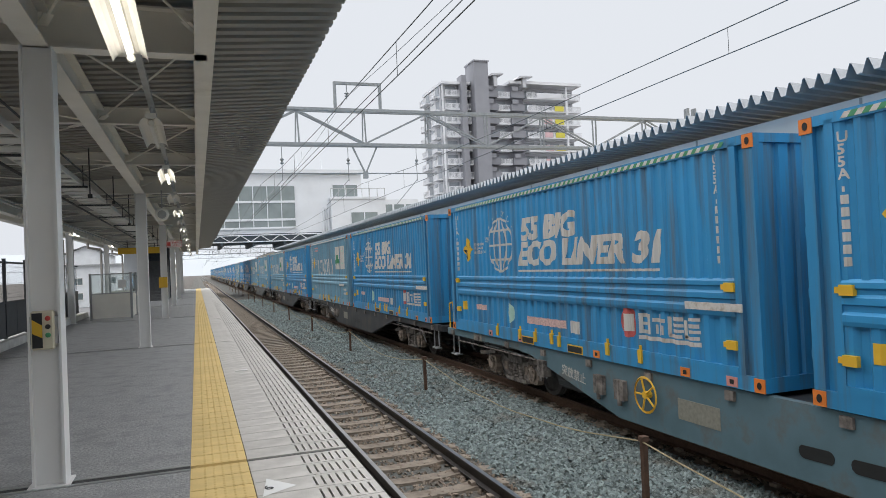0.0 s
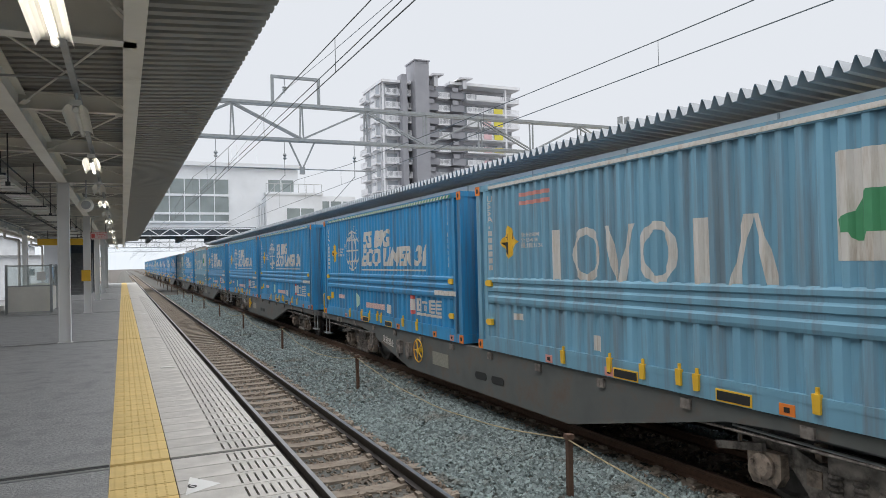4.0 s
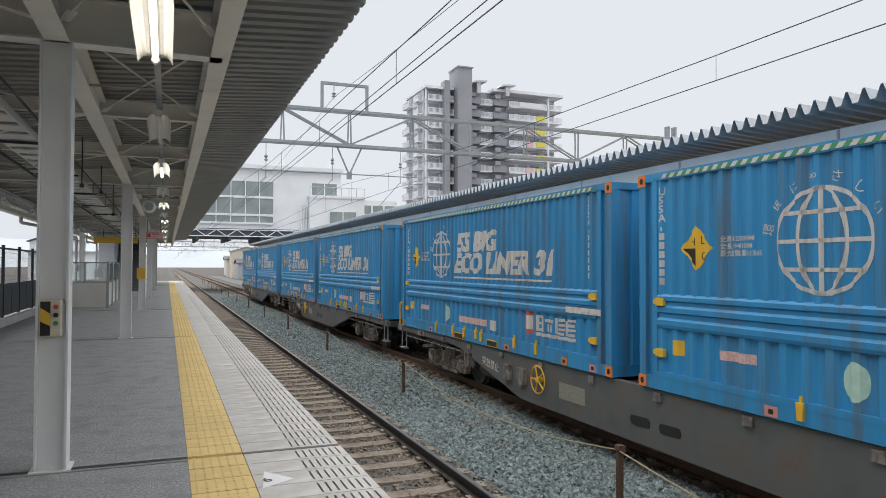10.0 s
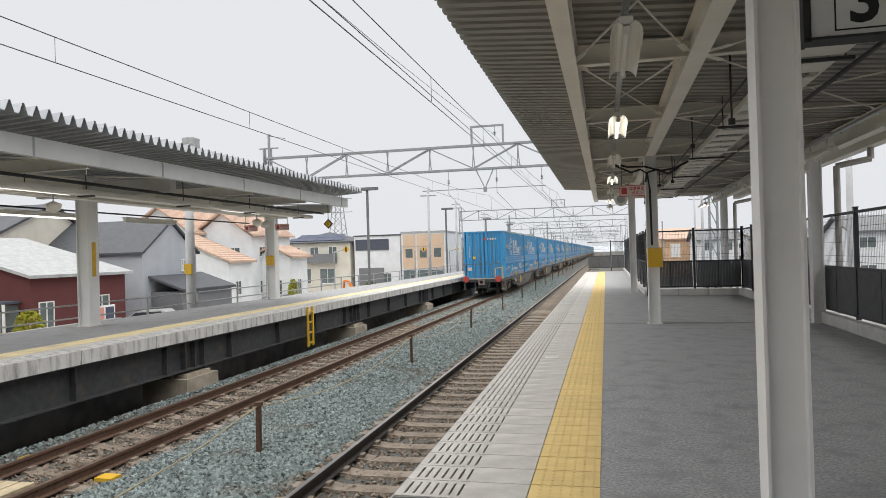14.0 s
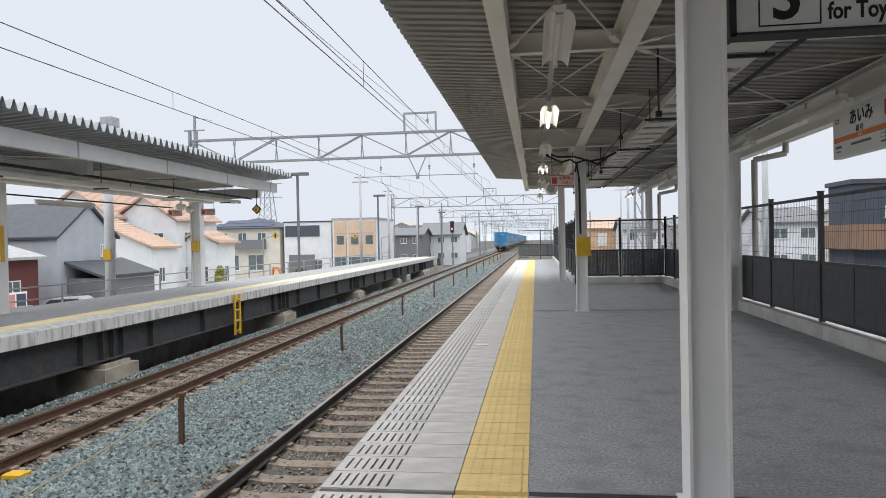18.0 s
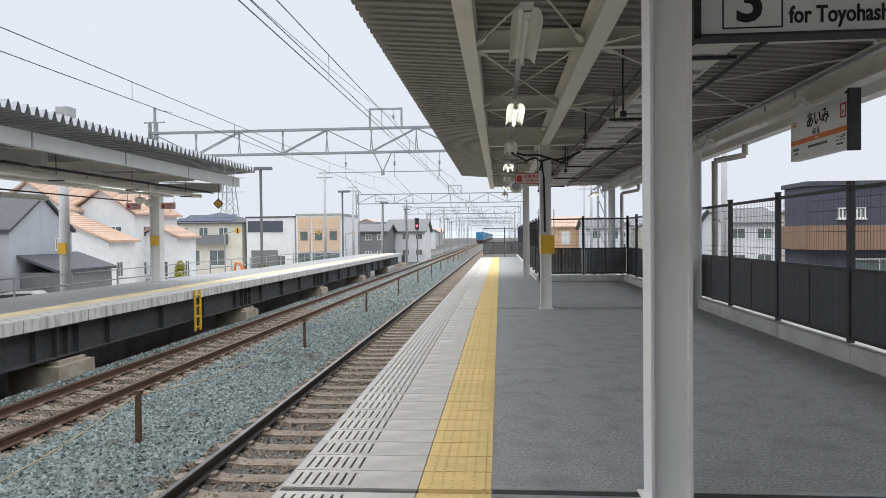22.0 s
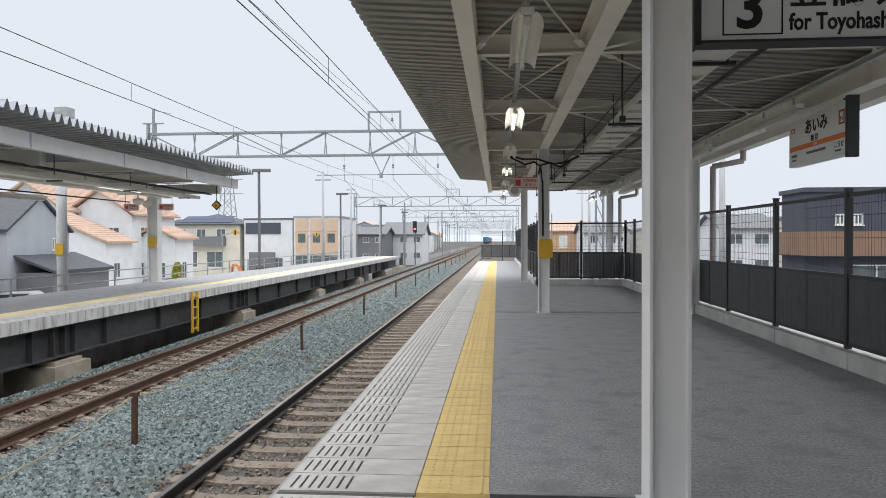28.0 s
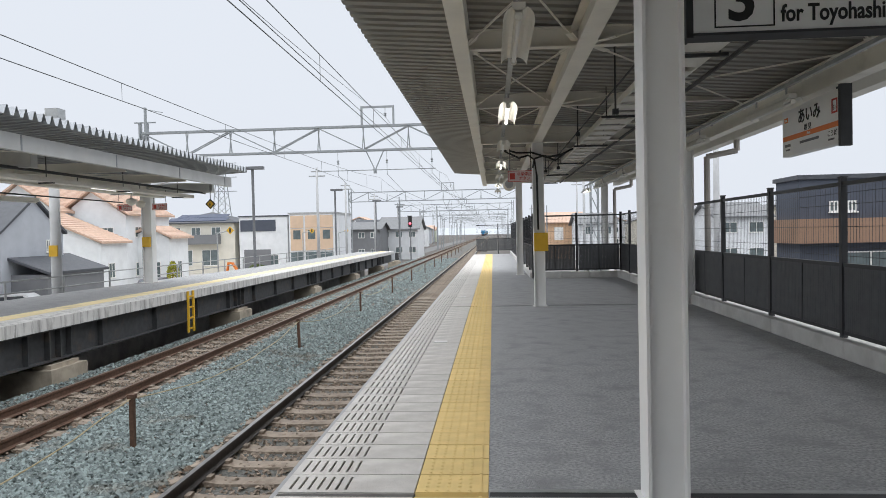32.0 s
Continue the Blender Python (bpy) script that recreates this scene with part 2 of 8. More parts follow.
def strut(bm, a, b, w, t):
    """A flat-sided bar from a to b, w wide and t thick."""
    a, b = Vector(a), Vector(b)
    d = (b - a).normalized()
    s = d.cross((0, 0, 1)) if abs(d.z) < 0.95 else d.cross((0, 1, 0))
    s.normalize()
    u = d.cross(s)
    q = [[bm.verts.new(p + s * i * w / 2 + u * j * t / 2) for i, j in ((-1, -1), (1, -1), (1, 1), (-1, 1))] for p in (a, b)]
    for k in range(4):
        bm.faces.new((q[0][k], q[0][(k + 1) % 4], q[1][(k + 1) % 4], q[1][k]))
    bm.faces.new(q[0][::-1])
    bm.faces.new(q[1])


def extrude(bm, outline, axis, lo, hi):
    """A prism: a closed outline of 2D points carried along axis (0 x, 1 y, 2 z) from lo to hi."""
    def put(p, c):
        return {0: (c, p[0], p[1]), 1: (p[0], c, p[1]), 2: (p[0], p[1], c)}[axis]
    a = [bm.verts.new(put(p, lo)) for p in outline]
    b = [bm.verts.new(put(p, hi)) for p in outline]
    n = len(outline)
    for k in range(n):
        bm.faces.new((a[k], a[(k + 1) % n], b[(k + 1) % n], b[k]))
    bm.faces.new(a[::-1])
    bm.faces.new(b)


def ibeam(bm, axis, c, lo, hi, w, h, t=0.014):
    """An I-beam along x or y: centre line c (other coordinate, z of the underside), w wide, h high."""
    o, z = c
    for x0, x1, z0, z1 in ((-w / 2, w / 2, 0, t), (-w / 2, w / 2, h - t, h), (-t / 2, t / 2, t, h - t)):
        if axis == "y":
            box(bm, (o + x0, lo, z + z0), (o + x1, hi, z + z1))
        else:
            box(bm, (lo, o + x0, z + z0), (hi, o + x1, z + z1))


def revolve(bm, profile, n=16, centre=(0, 0, 0), axis="z"):
    """A lathe: profile of (radius, height) round an axis."""
    rings = []
    for r, hgt in profile:
        ring = []
        for k in range(n):
            a = k * math.tau / n
            p = (r * math.cos(a), r * math.sin(a), hgt)
            p = {"z": p, "x": (p[2], p[0], p[1]), "y": (p[0], p[2], p[1])}[axis]
            ring.append(bm.verts.new(Vector(p) + Vector(centre)))
        rings.append(ring)
    for a, b in zip(rings, rings[1:]):
        for k in range(n):
            bm.faces.new((a[k], a[(k + 1) % n], b[(k + 1) % n], b[k]))
    bm.faces.new(rings[0][::-1])
    bm.faces.new(rings[-1])


def mesh_of(name, bm, mat, smooth=False):
    bmesh.ops.recalc_face_normals(bm, faces=bm.faces)
    me = bpy.data.meshes.new(name)
    bm.to_mesh(me)
    bm.free()
    for m in (mat if isinstance(mat, (list, tuple)) else [mat]):
        me.materials.append(M[m] if isinstance(m, str) else m)
    if smooth:
        for p in me.polygons:
            p.use_smooth = True
    return me


def part(name, bm, mat, parent=None, label="", smooth=False):
    ob = new(name, mesh_of(name, bm, mat, smooth))
    ob.parent = parent
    if label:
        tagged(ob, label)
    return ob


def piece(name, me, parent, place=(0, 0, 0), m=None):
    """One more object on a shared mesh."""
    ob = new(name, me)
    ob.parent = parent
    if m is not None:
        ob.matrix_local = m
    else:
        ob.location = place
    return ob


def empty(name, place=(0, 0, 0)):
    ob = new(name)
    ob.location = place
    ob.empty_display_size = 0.1
    return ob


def boxed(name, lo, hi, mat, parent=None, label="", bevel=0.0):
    bm = bmesh.new()
    box(bm, lo, hi)
    if bevel:
        bmesh.ops.bevel(bm, geom=list(bm.edges), offset=bevel, segments=1, affect="EDGES")
    return part(name, bm, mat, parent, label)


def lettering(name, text, size, mat, parent, m, label="", thick=0.002, shear=0.0, bold=0.0, align="LEFT", squeeze=1.0):
    """Words as a mesh, lying in the plane of the pose m."""
    cu = bpy.data.curves.new(name, "FONT")
    cu.body, cu.size, cu.extrude, cu.shear, cu.offset = text, size, thick, shear, bold
    cu.align_x = align
    cu.resolution_u = 3
    tmp = bpy.data.objects.new(name, cu)
    me = bpy.data.meshes.new_from_object(tmp)
    bpy.data.objects.remove(tmp)
    me.materials.clear()
    me.materials.append(M[mat])
    if squeeze != 1.0:
        me.transform(Matrix.Diagonal((squeeze, 1, 1, 1)))
    ob = new(name, me)
    ob.parent = parent
    ob.matrix_local = m
    if label:
        tagged(ob, label)
    return ob

M['pier_concrete'] = material('pier_concrete', (0.38, 0.33, 0.26), 0.9, scale=2, vary=0.15, bump=0.3, stain=(0.22, 0.19, 0.15), stain_at=0.58, stain_scale=1.5)
M["kerb_concrete"] = material("kerb_concrete", (0.62, 0.61, 0.585), 0.9, scale=4, vary=0.10, bump=0.2, stain=(0.48, 0.47, 0.445), stain_at=0.62, rnd=0.06)
M['deck_tan'] = material('pale_timber', (0.55, 0.45, 0.30), 0.85, vary=0.2, scale=10)
# ---- the setting: ground, tracks, platforms ----
RT = -1.1            # top of the rails
T1, T2 = 1.53, 5.75  # centre lines of the two tracks
FAR = 7.3            # edge of the opposite platform
GROUND = -3.0

bm = bmesh.new()
box(bm, (-1500, -1500, GROUND - 1), (1500, 1500, GROUND))
tagged(part("ground", bm, "underground"), "dusty grey-brown open ground of a suburb", "ground", kind="structure")

# ballast bed: a flat-topped bank under both tracks
bm = bmesh.new()
extrude(bm, [(-3.0, GROUND - 0.1), (-0.6, RT - 0.5), (0.4, RT - 0.23), (2.9, RT - 0.2), (3.6, RT - 0.17), (4.3, RT - 0.2), (7.25, RT - 0.20), (8.6, RT - 0.95), (10.2, GROUND - 0.1)], 1, -600, 600)
tagged(part("ballast_bed", bm, "ballast_bed"), "grey-green crushed stone ballast bed under the tracks", "ballast", kind="structure")

RAIL = [(-0.064, 0), (0.064, 0), (0.064, 0.012), (0.012, 0.03), (0.010, 0.105), (0.0325, 0.118), (0.0325, 0.148), (0.026, 0.153), (-0.026, 0.153), (-0.0325, 0.148), (-0.0325, 0.118), (-0.010, 0.105), (-0.012, 0.03), (-0.064, 0.012)]


def track(name, cx, top, side):
    tr = tagged(empty(name, (cx, 0, RT)), "rusty-sided steel rails on brown concrete sleepers", "railway track", kind="structure")
    for s in (-1, 1):
        bm = bmesh.new()
        extrude(bm, [(x + s * 0.566, z - 0.153) for x, z in RAIL], 1, -600, 600)
        rail = part("rail", bm, side, tr)
        bm = bmesh.new()
        box(bm, (s * 0.566 - 0.027, -600, -0.001), (s * 0.566 + 0.027, 600, 0.0015))
        part("running_surface", bm, top, rail, "worn shiny top of the rail")
    return tr


M["rail_dark"] = material("rail_dark", (0.05, 0.042, 0.038), 0.7, scale=20, vary=0.25)
track("track_1", T1, "rail_top", "rail_dark")
track("track_2", T2, "rail_top2", "rail_rust")

# sleepers: the near ones singly, the far ones as one mesh
bm = bmesh.new()
extrude(bm, [(-1.0, -0.40), (1.0, -0.40), (1.0, -0.19), (0.72, -0.165), (0.45, -0.165), (0.3, -0.185), (-0.3, -0.185), (-0.45, -0.165), (-0.72, -0.165), (-1.0, -0.19)], 1, -0.12, 0.12)
for s in (-0.566, 0.566):
    for d in (-0.1, 0.1):
        box(bm, (s + d - 0.03, -0.06, -0.17), (s + d + 0.03, 0.06, -0.125))
SLEEPER = mesh_of("sleeper", bm, "sleeper")
for tr, cx in ((bpy.data.objects["track_1"], T1), (bpy.data.objects["track_2"], T2)):
    for k in range(-75, 60):
        piece("sleeper", SLEEPER, tr, (0, 0.60 * k + 0.05 * math.sin(k * 5.3), 0))
    bm = bmesh.new()
    for k in list(range(-700, -75)) + list(range(60, 400)):
        box(bm, (-1.0, 0.6 * k - 0.12, -0.4), (1.0, 0.6 * k + 0.12, -0.175))
    tagged(part("far_sleepers", bm, "sleeper", tr), "distant brown concrete sleepers", kind="stuff")

# loose ballast stones over the bed
def stones(name, count, x0, x1, y0, y1, size, seed, zone):
    rng = np.random.default_rng(seed)
    base = np.array([(1, 0, -.35), (-.5, .87, -.3), (-.5, -.87, -.35), (.15, .1, .75), (-.9, .1, .25), (.5, .75, .3), (.45, -.8, .25)])
    faces = [(0, 5, 3), (5, 1, 3), (1, 4, 3), (4, 2, 3), (2, 6, 3), (6, 0, 3), (0, 1, 5), (1, 2, 4), (2, 0, 6)]
    xs = rng.uniform(x0, x1, count)
    ys = y0 + (y1 - y0) * rng.random(count)
    zz = np.array([zone(x) for x in xs])
    sz = size * rng.uniform(0.6, 1.35, count)
    a = rng.uniform(0, math.tau, count)
    tilt = rng.uniform(-0.7, 0.7, (count, 2))
    ca, sa = np.cos(a), np.sin(a)
    P = base[None] * sz[:, None, None] * rng.uniform(0.75, 1.25, (count, 7, 3))
    P[:, :, 2] += P[:, :, 0] * tilt[:, :1] + P[:, :, 1] * tilt[:, 1:]
    X = P[:, :, 0] * ca[:, None] - P[:, :, 1] * sa[:, None] + xs[:, None]
    Y = P[:, :, 0] * sa[:, None] + P[:, :, 1] * ca[:, None] + ys[:, None]
    Z = P[:, :, 2] + zz[:, None]
    V = np.stack([X, Y, Z], -1).reshape(-1, 3)
    F = (np.array(faces)[None] + 7 * np.arange(count)[:, None, None]).reshape(-1, 3)
    me = bpy.data.meshes.new(name)
    me.from_pydata(V.tolist(), [], F.tolist())
    me.materials.append(M["ballast_brown" if "track_" in name else "ballast"])
    return new(name, me)


def bed_height(x):
    return float(np.interp(x, [-0.6, 0.4, 2.9, 3.6, 4.3, 7.25, 8.6], [RT - 0.5, RT - 0.23, RT - 0.2, RT - 0.17, RT - 0.2, RT - 0.20, RT - 0.95])) + 0.012


for name, count, x0, x1, y0, y1, size, seed in (("ballast_stones_between_tracks", 30000, 2.45, 4.95, -26, 26, 0.036, 3), ("ballast_stones_close_by", 26000, 2.5, 4.9, -14, 13, 0.036, 13), ("ballast_stones_far_side", 15000, 6.65, 8.0, -30, 26, 0.033, 4),
                                               ("ballast_stones_track_one", 20000, 0.35, 2.5, -26, 26, 0.030, 5), ("ballast_stones_track_two", 15000, 4.9, 6.65, -26, 26, 0.030, 6),
                                               ("ballast_stones_distant", 14000, 2.45, 8.0, -75, -26, 0.05, 8), ("ballast_stones_ahead", 12000, 2.45, 4.95, 26, 70, 0.05, 9)):
    ob = stones(name, count, x0, x1, y0, y1, size, seed, bed_height)
    tagged(ob, "loose grey-green crushed stone ballast", "ballast", kind="stuff")

# iron posts with a sagging rope between the tracks
POSTS = [6.9 + 7.9 * k for k in range(-14, 14)]
bm = bmesh.new()
box(bm, (-0.03, -0.03, -0.1), (0.03, 0.03, 0.74))
box(bm, (-0.045, -0.045, 0.69), (0.045, 0.045, 0.745))
POST = mesh_of("marker_post", bm, "rail_rust")
for k, y in enumerate(POSTS):
    ob = tagged(new("marker_post", POST), "rusty square iron post standing in the ballast", "post", "posts between the tracks")
    ob.location = (3.5, y, RT - 0.19)
    ob.rotation_euler = (0.02 * math.sin(k * 3.1), 0.02 * math.cos(k * 2.3), 0)
M["rope"] = material("old_rope", (0.33, 0.28, 0.17), 0.9, vary=0.2)
for y, y2 in zip(POSTS, POSTS[1:]):
    bm = bmesh.new()
    n = 12
    pts = [(3.5 + 0.02 * math.sin(k * 2.0), y + (y2 - y) * k / n, RT + 0.50 - 0.30 * 4 * (k / n) * (1 - k / n)) for k in range(n + 1)]
    tube(bm, pts, 0.009, 5)
    tagged(part("boundary_rope", bm, "rope"), "thin tan rope sagging between iron posts", "rope", "ropes between the posts")

# ---- near platform ----
YB, YA = -47.0, 72.0
near = tagged(empty("platform_near"), "asphalt station platform with a pale slab edge", "platform", kind="structure")
bm = bmesh.new()
box(bm, (-5.5, -22.0, -0.6), (-1.215, YA, -0.001))
box(bm, (-2.75, YB, -0.6), (-1.215, -22.0, -0.001))
part("platform_paving", bm, "asphalt", near, "patched grey asphalt paving")
bm = bmesh.new()
box(bm, (-1.215, YB, -0.55), (-0.02, YA, -0.045))
part("platform_wall", bm, "fascia", near, "weathered concrete platform wall")
# joints across the platform
for k in range(-5, 7):
    y = 6.0 + 10 * k
    if y > -20:
        boxed("expansion_joint", (-5.4, y - 0.035, -0.02), (-1.22, y + 0.035, 0.0035), "dark", near, "dark rubber expansion joint")
        for d in (-0.06, 0.06):
            boxed("joint_edge", (-5.4, y + d - 0.022, -0.02), (-1.22, y + d + 0.022, 0.006), "galv", near)
# edge slabs with slits, 0.3 m each
bm = bmesh.new()
xa, xb = -0.790, 0.0
slits = [-0.055 - 0.055 * i for i in range(7)]
box(bm, (xa, 0.004, -0.075), (xb, 0.296, -0.014))
low = len(bm.faces)
box(bm, (xa, 0.004, -0.014), (-0.42, 0.296, 0.0))
edges = [0.0] + [v for s in slits for v in (s + 0.008, s - 0.008)] + [-0.42]
for i in range(0, len(edges), 2):
    box(bm, (edges[i + 1], 0.045, -0.014), (edges[i], 0.255, 0.0))
box(bm, (-0.42, 0.004, -0.014), (0, 0.045, 0.0))
box(bm, (-0.42, 0.255, -0.014), (0, 0.296, 0.0))
bm.faces.ensure_lookup_table()
for i, f in enumerate(bm.faces):
    f.material_index = 1 if i < low else 0
SLAB = mesh_of("edge_slab", bm, ["slab", "groove"])
# tactile tiles
bm = bmesh.new()
box(bm, (-1.213, 0.004, -0.05), (-0.797, 0.296, -0.006))
for x0, x1 in ((-1.213, -0.797),):
    box(bm, (x0, 0.006, -0.006), (x1, 0.294, 0.002))
for i in range(5):
    for j in range(5):
        c = (-0.86 - 0.062 * i, 0.03 + 0.06 * j)
        r = [[bm.verts.new((c[0] + q * math.cos(a * math.tau / 6), c[1] + q * math.sin(a * math.tau / 6), z)) for a in range(6)] for q, z in ((0.013, 0.002), (0.007, 0.007))]
        for a in range(6):
            bm.faces.new((r[0][a], r[0][(a + 1) % 6], r[1][(a + 1) % 6], r[1][a]))
        bm.faces.new(r[1])
box(bm, (-1.175, 0.004, 0.002), (-1.160, 0.296, 0.007))
TILE = mesh_of("tactile_tile", bm, "yellow")
EDGE_LO, EDGE_HI = -36.0, 40.0
joint_rows = [6.0 + 10 * k for k in range(-6, 7)]
STEP = (10 - 0.06) / 33
far_slab, far_tile = bmesh.new(), bmesh.new()
for j in joint_rows:
    boxed("edge_joint_cover", (xa, j - 0.022, -0.06), (0, j + 0.022, -0.006), "groove", near)
    for k in range(33):
        y = j + 0.03 + STEP * k
        if not YB < y < YA - 0.3:
            continue
        if EDGE_LO < y < EDGE_HI:
            piece("edge_slab", SLAB, near, (0, y, 0))
            piece("tactile_tile", TILE, near, (0, y, 0))
        else:
            box(far_slab, (xa, y + 0.004, -0.06), (xb, y + 0.296, 0.0))
            box(far_tile, (-1.213, y + 0.006, -0.05), (-0.797, y + 0.298, 0.004))
tagged(part("distant_edge_slabs", far_slab, "slab", near), "distant pale edge slabs", kind="stuff")
tagged(part("distant_tactile_tiles", far_tile, "yellow", near), "distant yellow tactile tiles", kind="stuff")
# white door mark with a digit
bm = bmesh.new()
v = [bm.verts.new(p) for p in ((-0.52, 5.17, 0.004), (-0.70, 5.42, 0.004), (-0.76, 5.02, 0.004))]
bm.faces.new(v)
part("door_mark", bm, "sign_white", near, "white triangular boarding mark").matrix_local = Matrix.Identity(4)
lettering("door_mark_digit", "6", 0.13, "dark", near, pose(-0.72, 5.14, 0.007, 0, 0, 25), thick=0.001)
for y in (11.2, -9.5, -16.0, 24.0):
    boxed("edge_light_stud", (-0.62, y - 0.05, 0), (-0.45, y + 0.05, 0.012), "white", near)

# ---- far platform on dark girders ----
farp = tagged(empty("platform_far"), "asphalt station platform on dark girders with pale edge", "platform", kind="structure")
FB, FA, FBACK = -60.0, 90.0, 11.2
bm = bmesh.new()
extrude(bm, [(FAR + 1.18, FA), (FBACK, FA), (FBACK, -16.0), (FBACK - 0.8, -35.0), (FBACK - 0.9, FB), (FAR + 1.18, FB)], 2, -0.28, -0.002)
part("platform_paving", bm, "asphalt", farp, "patched grey asphalt paving")
bm = bmesh.new()
box(bm, (0, 0.01, -0.235), (0.5, 1.99, 0.0))
EDGE_BEAM = mesh_of("edge_beam", bm, "fascia")
y = FB
while y < FA:
    piece("edge_beam", EDGE_BEAM, farp, (FAR, y, 0))
    y += 2.0
boxed("edge_paving", (FAR + 0.5, FB, -0.22), (FAR + 0.70, FA, -0.004), "slab", farp)
boxed("tactile_strip", (FAR + 0.70, FB, -0.2), (FAR + 1.18, FA, 0.004), "yellow_pale", farp, "yellow tactile strip")
for x in (FAR + 0.25, FAR + 2.2):
    bm = bmesh.new()
    ibeam(bm, "y", (x, -0.88), FB, FA, 0.28, 0.63, 0.03)
    part("main_girder", bm, "girder_dark", farp, "dark painted steel girder")
for k in range(-22, 36):
    y = 2.5 * k
    boxed("girder_stiffener", (FAR + 0.12, y - 0.012, -0.85), (FAR + 0.24, y + 0.012, -0.24), "girder_dark", farp)
for k in range(-6, 10):
    y = -3.5 + 10 * k
    bm = bmesh.new()
    box(bm, (FAR - 0.05, y - 0.6, GROUND), (FAR + 1.0, y + 0.6, -1.02))
    box(bm, (FAR + 0.05, y - 0.45, -1.02), (FAR + 0.45, y + 0.45, -0.94))
    part("pier", bm, "pier_concrete", farp, "stained concrete pier")
    bm = bmesh.new()
    for d in (-0.35, 0.0, 0.35):
        box(bm, (FAR + 0.12, y + d - 0.02, -0.9), (FAR + 0.36, y + d + 0.02, -0.25))
    part("bearing_plate", bm, "girder_dark", farp)
boxed("back_wall", (FAR + 2.6, FB, GROUND), (FAR + 2.9, FA, -0.28), "concrete", farp)
# platform ladder
bm = bmesh.new()
for yy in (-19.36, -19.02):
    box(bm, (FAR - 0.06, yy - 0.03, -1.15), (FAR - 0.01, yy + 0.03, 0.0))
for z in (-1.05, -0.75, -0.45, -0.15):
    box(bm, (FAR - 0.055, -19.36, z - 0.02), (FAR - 0.02, -19.02, z + 0.02))
tagged(part("platform_ladder", bm, "safety_yellow"), "yellow steel ladder fixed to the platform edge", "ladder")
# parapet railing behind the far platform
rail = tagged(empty("back_railing"), "low galvanised tube railing behind the platform", "railing", kind="structure")
for k in range(-24, 36):
    bm = bmesh.new()
    bar(bm, (FBACK + 0.3, 2.5 * k, GROUND), (FBACK + 0.3, 2.5 * k, 0.46), 0.03, 6)
    part("railing_post", bm, "galv", rail)
for z in (0.12, 0.44):
    bm = bmesh.new()
    bar(bm, (FBACK + 0.3, FB, z), (FBACK + 0.3, FA, z), 0.022, 6)
    part("railing_tube", bm, "galv", rail)
boxed("back_kerb", (FBACK, -16.0, -0.26), (FBACK + 0.16, FA, 0.012), "kerb_concrete", farp)
# wooden crossing boards in the far track
for i in range(4):
    tagged(boxed("track_board", (T2 - 0.42 + 0.21 * i, -6.9, RT - 0.15), (T2 - 0.23 + 0.21 * i, -5.6, RT - 0.005), "deck_tan"), "pale timber board laid between the rails", "board", "boards between the rails")
for x, y in ((T2 - 0.85, -5.3), (T2 + 0.9, -5.4), (T2 - 0.85, -7.6), (T2 + 0.9, -8.2)):
    tagged(boxed("yellow_mark", (x - 0.12, y - 0.1, RT - 0.18), (x + 0.12, y + 0.1, RT - 0.13), "safety_yellow"), "yellow painted sleeper end mark", "mark")

# ---- canopies ----
def folded_roof(name, mat, parent, x0, x1, z0, z1, y0, y1, pitch, depth, label, fold=((0.0, 0.0), (0.16, 0.0), (0.44, 1.0), (0.56, 1.0), (0.84, 0.0))):
    """A folded-plate roof whose ribs run along x; z0 and z1 are its underside at x0 and x1; fold: one rib's profile."""
    n = round((y1 - y0) / pitch)
    p = (y1 - y0) / n
    prof = []
    for k in range(n):
        for f, d in fold:
            prof.append((y0 + (k + f) * p, d * depth))
    prof.append((y1, 0.0))
    V, F = [], []
    for t in (0.0, 0.008):
        for x, z in ((x0, z0), (x1, z1)):
            V += [(x, y, z + d + t) for y, d in prof]
    m = len(prof)
    for k in range(m - 1):
        a, b, c, d = k, k + m, k + 2 * m, k + 3 * m
        F += [(a, a + 1, b + 1, b), (c, d, d + 1, c + 1), (a, c, c + 1, a + 1), (b, b + 1, d + 1, d)]
    me = bpy.data.meshes.new(name)
    me.from_pydata(V, [], F)
    me.materials.append(M[mat])
    ob = new(name, me)
    ob.parent = parent
    return tagged(ob, label)


def h_column(parent, x, y, z0, z1, w, d, mat="column_paint", t=0.022):
    """An H-section column: flanges at its x ends."""
    bm = bmesh.new()
    box(bm, (x - w / 2, y - d / 2, z0), (x - w / 2 + t, y + d / 2, z1))
    box(bm, (x + w / 2 - t, y - d / 2, z0), (x + w / 2, y + d / 2, z1))
    box(bm, (x - w / 2 + t, y - d / 2 + 0.055, z0), (x + w / 2 - t, y + d / 2 - 0.055, z1))
    c = part("column", bm, mat, parent, "grey painted steel column")
    bm = bmesh.new()
    box(bm, (x - w / 2 - 0.03, y - d / 2 - 0.03, z0), (x + w / 2 + 0.03, y + d / 2 + 0.03, z0 + 0.012))
    part("base_plate", bm, mat, c)
    return c


